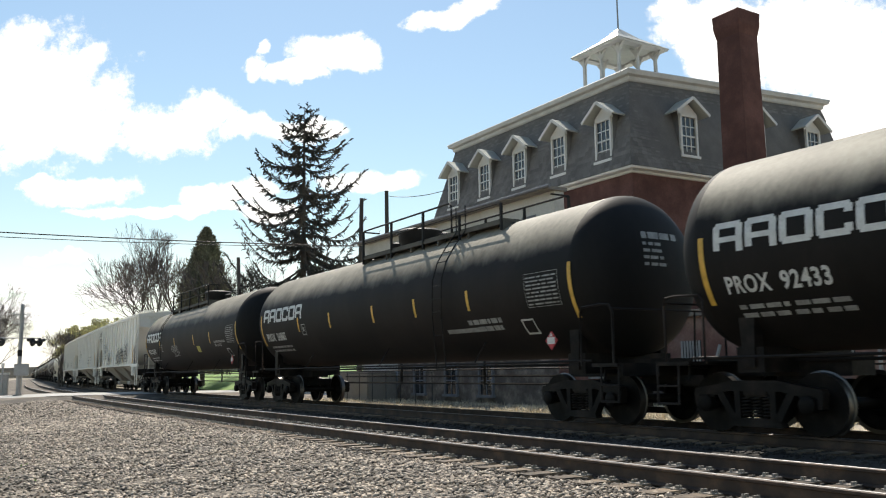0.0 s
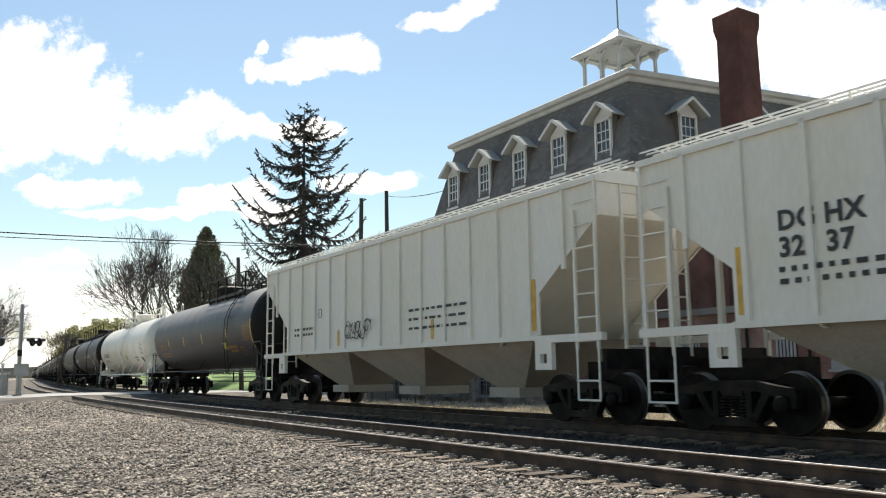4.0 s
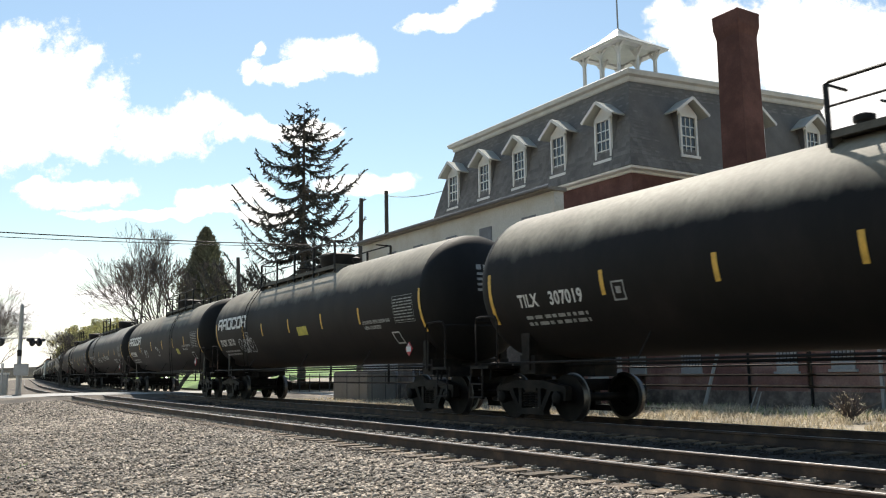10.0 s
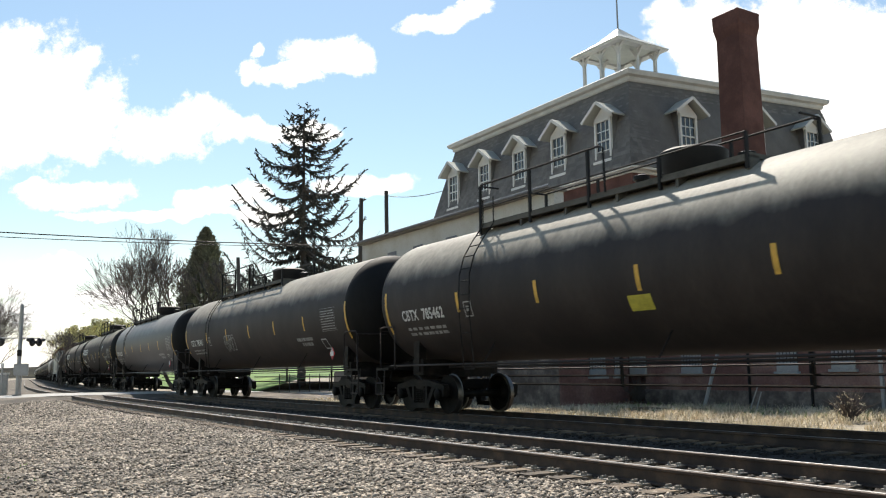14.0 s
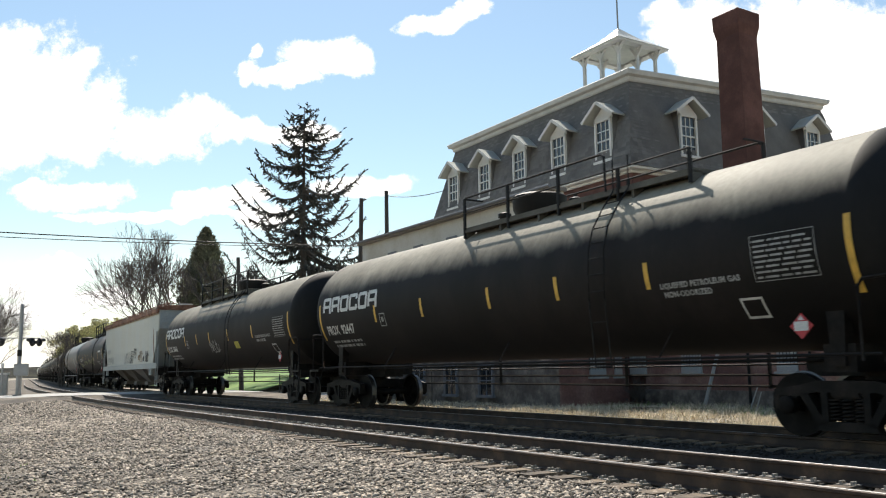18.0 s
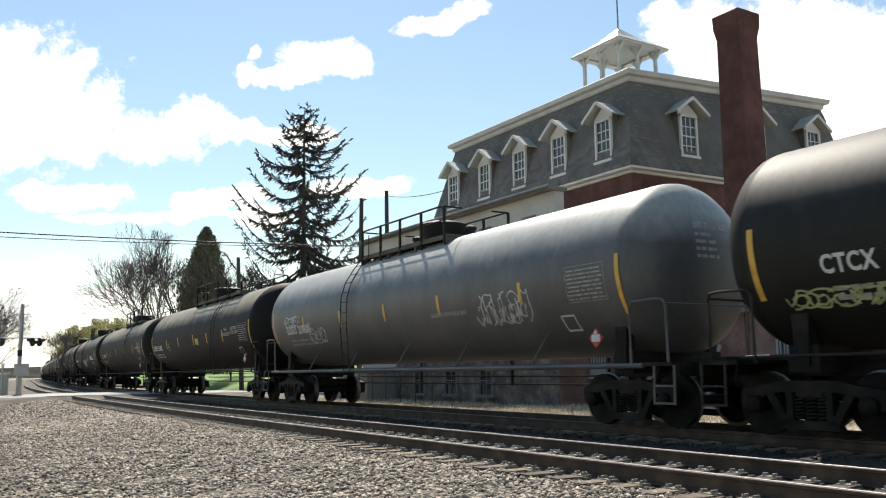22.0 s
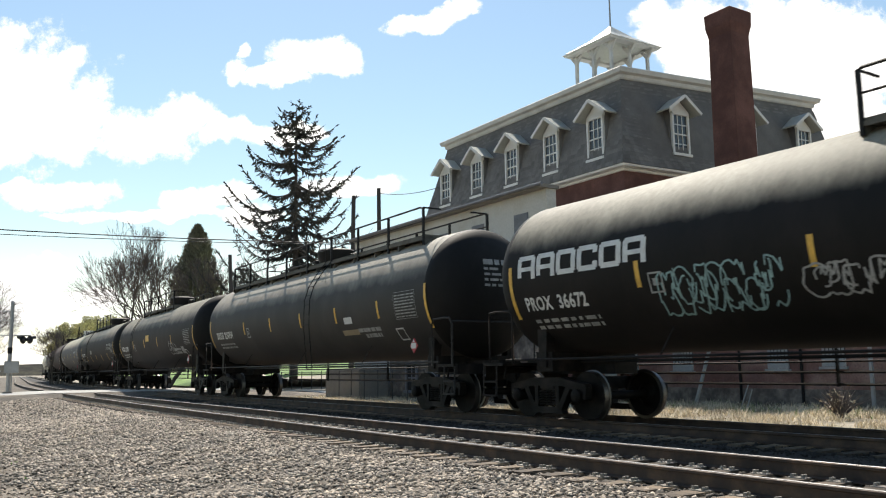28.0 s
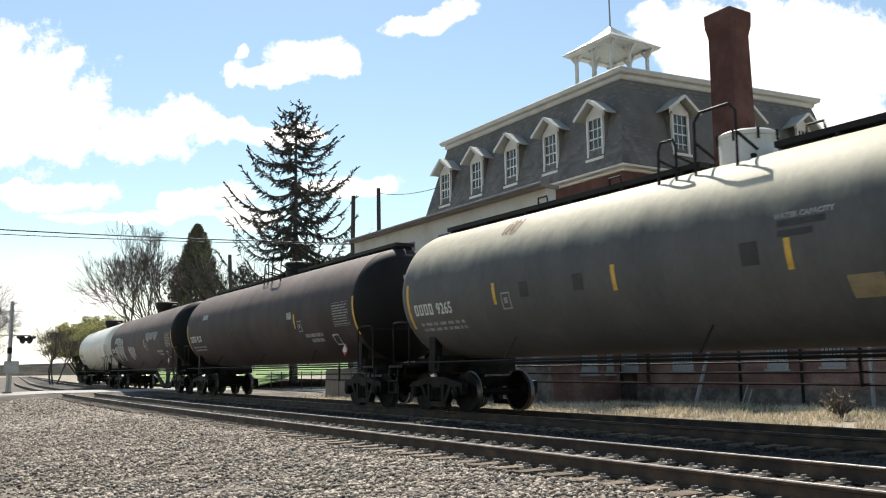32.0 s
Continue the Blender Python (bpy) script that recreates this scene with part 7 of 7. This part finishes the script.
# lawn, street and fence beyond the annex
g = Geo()
for i in range(18):
    for j in range(21):
        s, la = 50 + 4 * i, 11 + 4 * j
        bank = 0.95 * min(1.0, (la - 11) / 4)
        g.v.append(tuple(lot(s, la, -0.40 + bank + 0.022 * (la - 15) + 0.012 * (s - 50) + 0.06 * noise.noise(Vector((s * 0.1, la * 0.1, 5))))))
g.f += [(i * 21 + j, i * 21 + j + 1, (i + 1) * 21 + j + 1, (i + 1) * 21 + j) for i in range(17) for j in range(20)]
tagged(part("lawn", g, M_LAWN, smooth=60), "bright green spring lawn sloping up", "lawn", kind="structure")
tagged(part("side_street", Geo().box(-58, -51, 5.0, 60, -0.9, -0.37), M_ROAD, at=LOT), "pale concrete side street", "street", kind="structure")
fence = thing("metal_fence", "dark thin metal rail fence along the lawn", "fence", at=LOT)
for i in range(9):
    y = 12.8 + 0.85 * i
    part("post", Geo().rod((-48.7, y, -0.6), (-48.7, y, 0.95), 0.035, seg=6), M_CABLE, fence)
for z in (0.25, 0.85):
    part("fence_rail", Geo().rod((-48.7, 12.8, z), (-48.7, 19.6, z), 0.022, seg=6), M_CABLE, fence)


def rock(at, size, seed):
    rng = random.Random(seed)
    bm = bmesh.new()
    bmesh.ops.create_icosphere(bm, subdivisions=2, radius=size)
    for v in bm.verts:
        v.co *= 0.8 + 0.5 * noise.noise(v.co * 3 / size * 0.4 + Vector((seed, 0, 0)))
        v.co.z *= 0.6
    g = Geo()
    bm.verts.index_update()
    g.add([v.co.copy() for v in bm.verts], [[v.index for v in f.verts] for f in bm.faces])
    bm.free()
    tagged(part("rock", g, M_DARKSTONE, at=at), "dark stone lying in the pale ballast", "rock", "dark rocks in the ballast")


rock(pose(-1.5, 10.6, -0.30), 0.13, 1)
rock(pose(-9.2, 22.9, -0.30), 0.22, 2)
rock(pose(-2.9, 14.6, -0.30), 0.10, 3)

# small posts and a cabinet by the crossing
cab = thing("signal_cabinet", "pale grey signal cabinet beside the crossing", "cabinet", at=pose(-26.6, 51.5, -0.42, 0, 0, 20))
part("body", Geo().bevel_box(-0.35, 0.35, -0.3, 0.3, 0.0, 1.55, 0.03), M_ALU, cab)
part("roof", Geo().bevel_box(-0.42, 0.42, -0.36, 0.36, 1.55, 1.66, 0.03), M_TRIM, cab)
for x, y, h in ((-27.6, 53.0, 1.9), (-25.9, 50.2, 2.0)):
    p = thing("marker_post", "white-topped marker post by the crossing", "post", at=pose(x, y, -0.42))
    part("shaft", Geo().rod((0, 0, -0.1), (0, 0, h), 0.06), M_ALU, p)
    part("cap", Geo().rod((0, 0, h), (0, 0, h + 0.22), 0.10, 0.09), M_TRIM, p)

# ---- clouds ----
CLOUDS = [
    (-0.497, 0.333, 0.104, 0.091, 0), (-0.540, 0.352, 0.083, 0.080, 0), (-0.434, 0.383, 0.029, 0.025, 0), (-0.460, 0.294, 0.103, 0.039, 0), (-0.343, 0.291, 0.082, 0.037, 0), (-0.296, 0.309, 0.043, 0.029, 0),
    (-0.247, 0.294, 0.038, 0.020, 0), (-0.199, 0.289, 0.052, 0.017, 0), (-0.151, 0.293, 0.034, 0.013, 0), (-0.141, 0.389, 0.056, 0.029, 4), (-0.186, 0.360, 0.042, 0.017, 0), (-0.234, 0.371, 0.021, 0.019, 20),
    (-0.223, 0.393, 0.014, 0.009, 0), (-0.098, 0.382, 0.025, 0.025, -12), (-0.009, 0.427, 0.043, 0.016, 14), (0.034, 0.444, 0.029, 0.013, 14), (-0.436, 0.218, 0.076, 0.021, 0), (-0.494, 0.224, 0.027, 0.011, 0),
    (-0.286, 0.206, 0.042, 0.017, 0), (-0.246, 0.214, 0.035, 0.018, 0), (-0.218, 0.191, 0.047, 0.014, 0), (-0.096, 0.227, 0.063, 0.015, 0), (-0.062, 0.222, 0.029, 0.010, 0), (-0.446, 0.134, 0.035, 0.012, 0),
    (-0.476, 0.133, 0.027, 0.008, 0), (-0.333, 0.191, 0.136, 0.008, 0), (-0.489, 0.077, 0.073, 0.023, 0), (-0.410, 0.093, 0.060, 0.013, 0), (-0.491, 0.107, 0.054, 0.011, 0), (0.317, 0.421, 0.066, 0.038, 0),
    (0.282, 0.436, 0.039, 0.022, 10), (0.356, 0.380, 0.076, 0.055, 0), (0.440, 0.390, 0.111, 0.081, 0), (0.521, 0.353, 0.083, 0.102, 0), (0.467, 0.282, 0.089, 0.050, 0),
]


def cloud_backdrop():
    m = bpy.data.materials.new("cloud_backdrop")
    m.use_nodes = True
    n, l = m.node_tree.nodes, m.node_tree.links
    n.remove(n["Principled BSDF"])
    tc = n.new("ShaderNodeTexCoord")
    sep = n.new("ShaderNodeSeparateXYZ")

    def math_(op, a, b=None):
        x = n.new("ShaderNodeMath")
        x.operation = op
        for i, v in enumerate((a, b)):
            if v is None:
                continue
            if isinstance(v, (int, float)):
                x.inputs[i].default_value = v
            else:
                l.new(v, x.inputs[i])
        return x.outputs[0]
    nz = n.new("ShaderNodeTexNoise")
    nz.inputs["Scale"].default_value, nz.inputs["Detail"].default_value, nz.inputs["Roughness"].default_value = 22, 12, 0.70
    l.new(tc.outputs["Object"], nz.inputs["Vector"])
    l.new(tc.outputs["Object"], sep.inputs[0])
    u, v = sep.outputs["X"], sep.outputs["Z"]
    total = None
    warp = n.new("ShaderNodeTexNoise")
    warp.inputs["Scale"].default_value, warp.inputs["Detail"].default_value = 17, 7
    l.new(tc.outputs["Object"], warp.inputs["Vector"])
    ws = n.new("ShaderNodeSeparateColor")
    l.new(warp.outputs["Color"], ws.inputs[0])
    uu = math_("ADD", u, math_("MULTIPLY", math_("SUBTRACT", ws.outputs[0], 0.5), 0.07))
    vv = math_("ADD", v, math_("MULTIPLY", math_("SUBTRACT", ws.outputs[1], 0.5), 0.045))
    for cx, cz, rx, rz, tilt in CLOUDS:
        c, s = math.cos(radians(tilt)), math.sin(radians(tilt))
        du, dv = math_("SUBTRACT", uu, cx), math_("SUBTRACT", vv, cz)
        a = math_("DIVIDE", math_("ADD", math_("MULTIPLY", du, c), math_("MULTIPLY", dv, s)), rx)
        b = math_("DIVIDE", math_("SUBTRACT", math_("MULTIPLY", dv, c), math_("MULTIPLY", du, s)), rz)
        q = math_("SUBTRACT", 1.0, math_("ADD", math_("MULTIPLY", a, a), math_("MULTIPLY", b, b)))
        q = math_("MAXIMUM", q, -1.0)
        total = q if total is None else math_("MAXIMUM", total, q)
    dens = math_("ADD", total, math_("MULTIPLY", math_("SUBTRACT", nz.outputs[0], 0.5), 3.4))
    mr = n.new("ShaderNodeMapRange")
    mr.interpolation_type = "SMOOTHSTEP"
    mr.inputs[1].default_value, mr.inputs[2].default_value = -0.15, 0.62
    l.new(dens, mr.inputs[0])
    # thin veil low down
    vr = n.new("ShaderNodeMapRange")
    vr.inputs[1].default_value, vr.inputs[2].default_value, vr.inputs[3].default_value, vr.inputs[4].default_value = 0.0, 0.17, 0.95, 0.0
    l.new(v, vr.inputs[0])
    veil = math_("MULTIPLY", vr.outputs[0], math_("ADD", 0.55, math_("MULTIPLY", nz.outputs[0], 0.6)))
    alpha = math_("MAXIMUM", mr.outputs[0], veil)
    em, tr, mx = n.new("ShaderNodeEmission"), n.new("ShaderNodeBsdfTransparent"), n.new("ShaderNodeMixShader")
    em.inputs["Color"].default_value, em.inputs["Strength"].default_value = (1.0, 1.0, 1.0, 1), 1.05
    l.new(alpha, mx.inputs[0]), l.new(tr.outputs[0], mx.inputs[1]), l.new(em.outputs[0], mx.inputs[2])
    l.new(mx.outputs[0], n["Material Output"].inputs["Surface"])
    g = Geo()
    g.v += [(-1.0, 0, 0.0), (1.0, 0, 0.0), (1.0, 0, 0.62), (-1.0, 0, 0.62)]
    g.f += [(0, 1, 2, 3)]
    ob = part("backdrop_clouds", g, m)
    ob.scale = (3000, 3000, 3000)
    ob.location = (0, 3000, 0)
    return tagged(ob, "bright white fair-weather clouds", "clouds", kind="structure")


CLOUD = cloud_backdrop()
ties(TRACKS[0], NEAR_TRACK, -13.0, 34.0, True)
ties(TRACKS[1], 0.0, -11.0, 34.0, False)
motions()
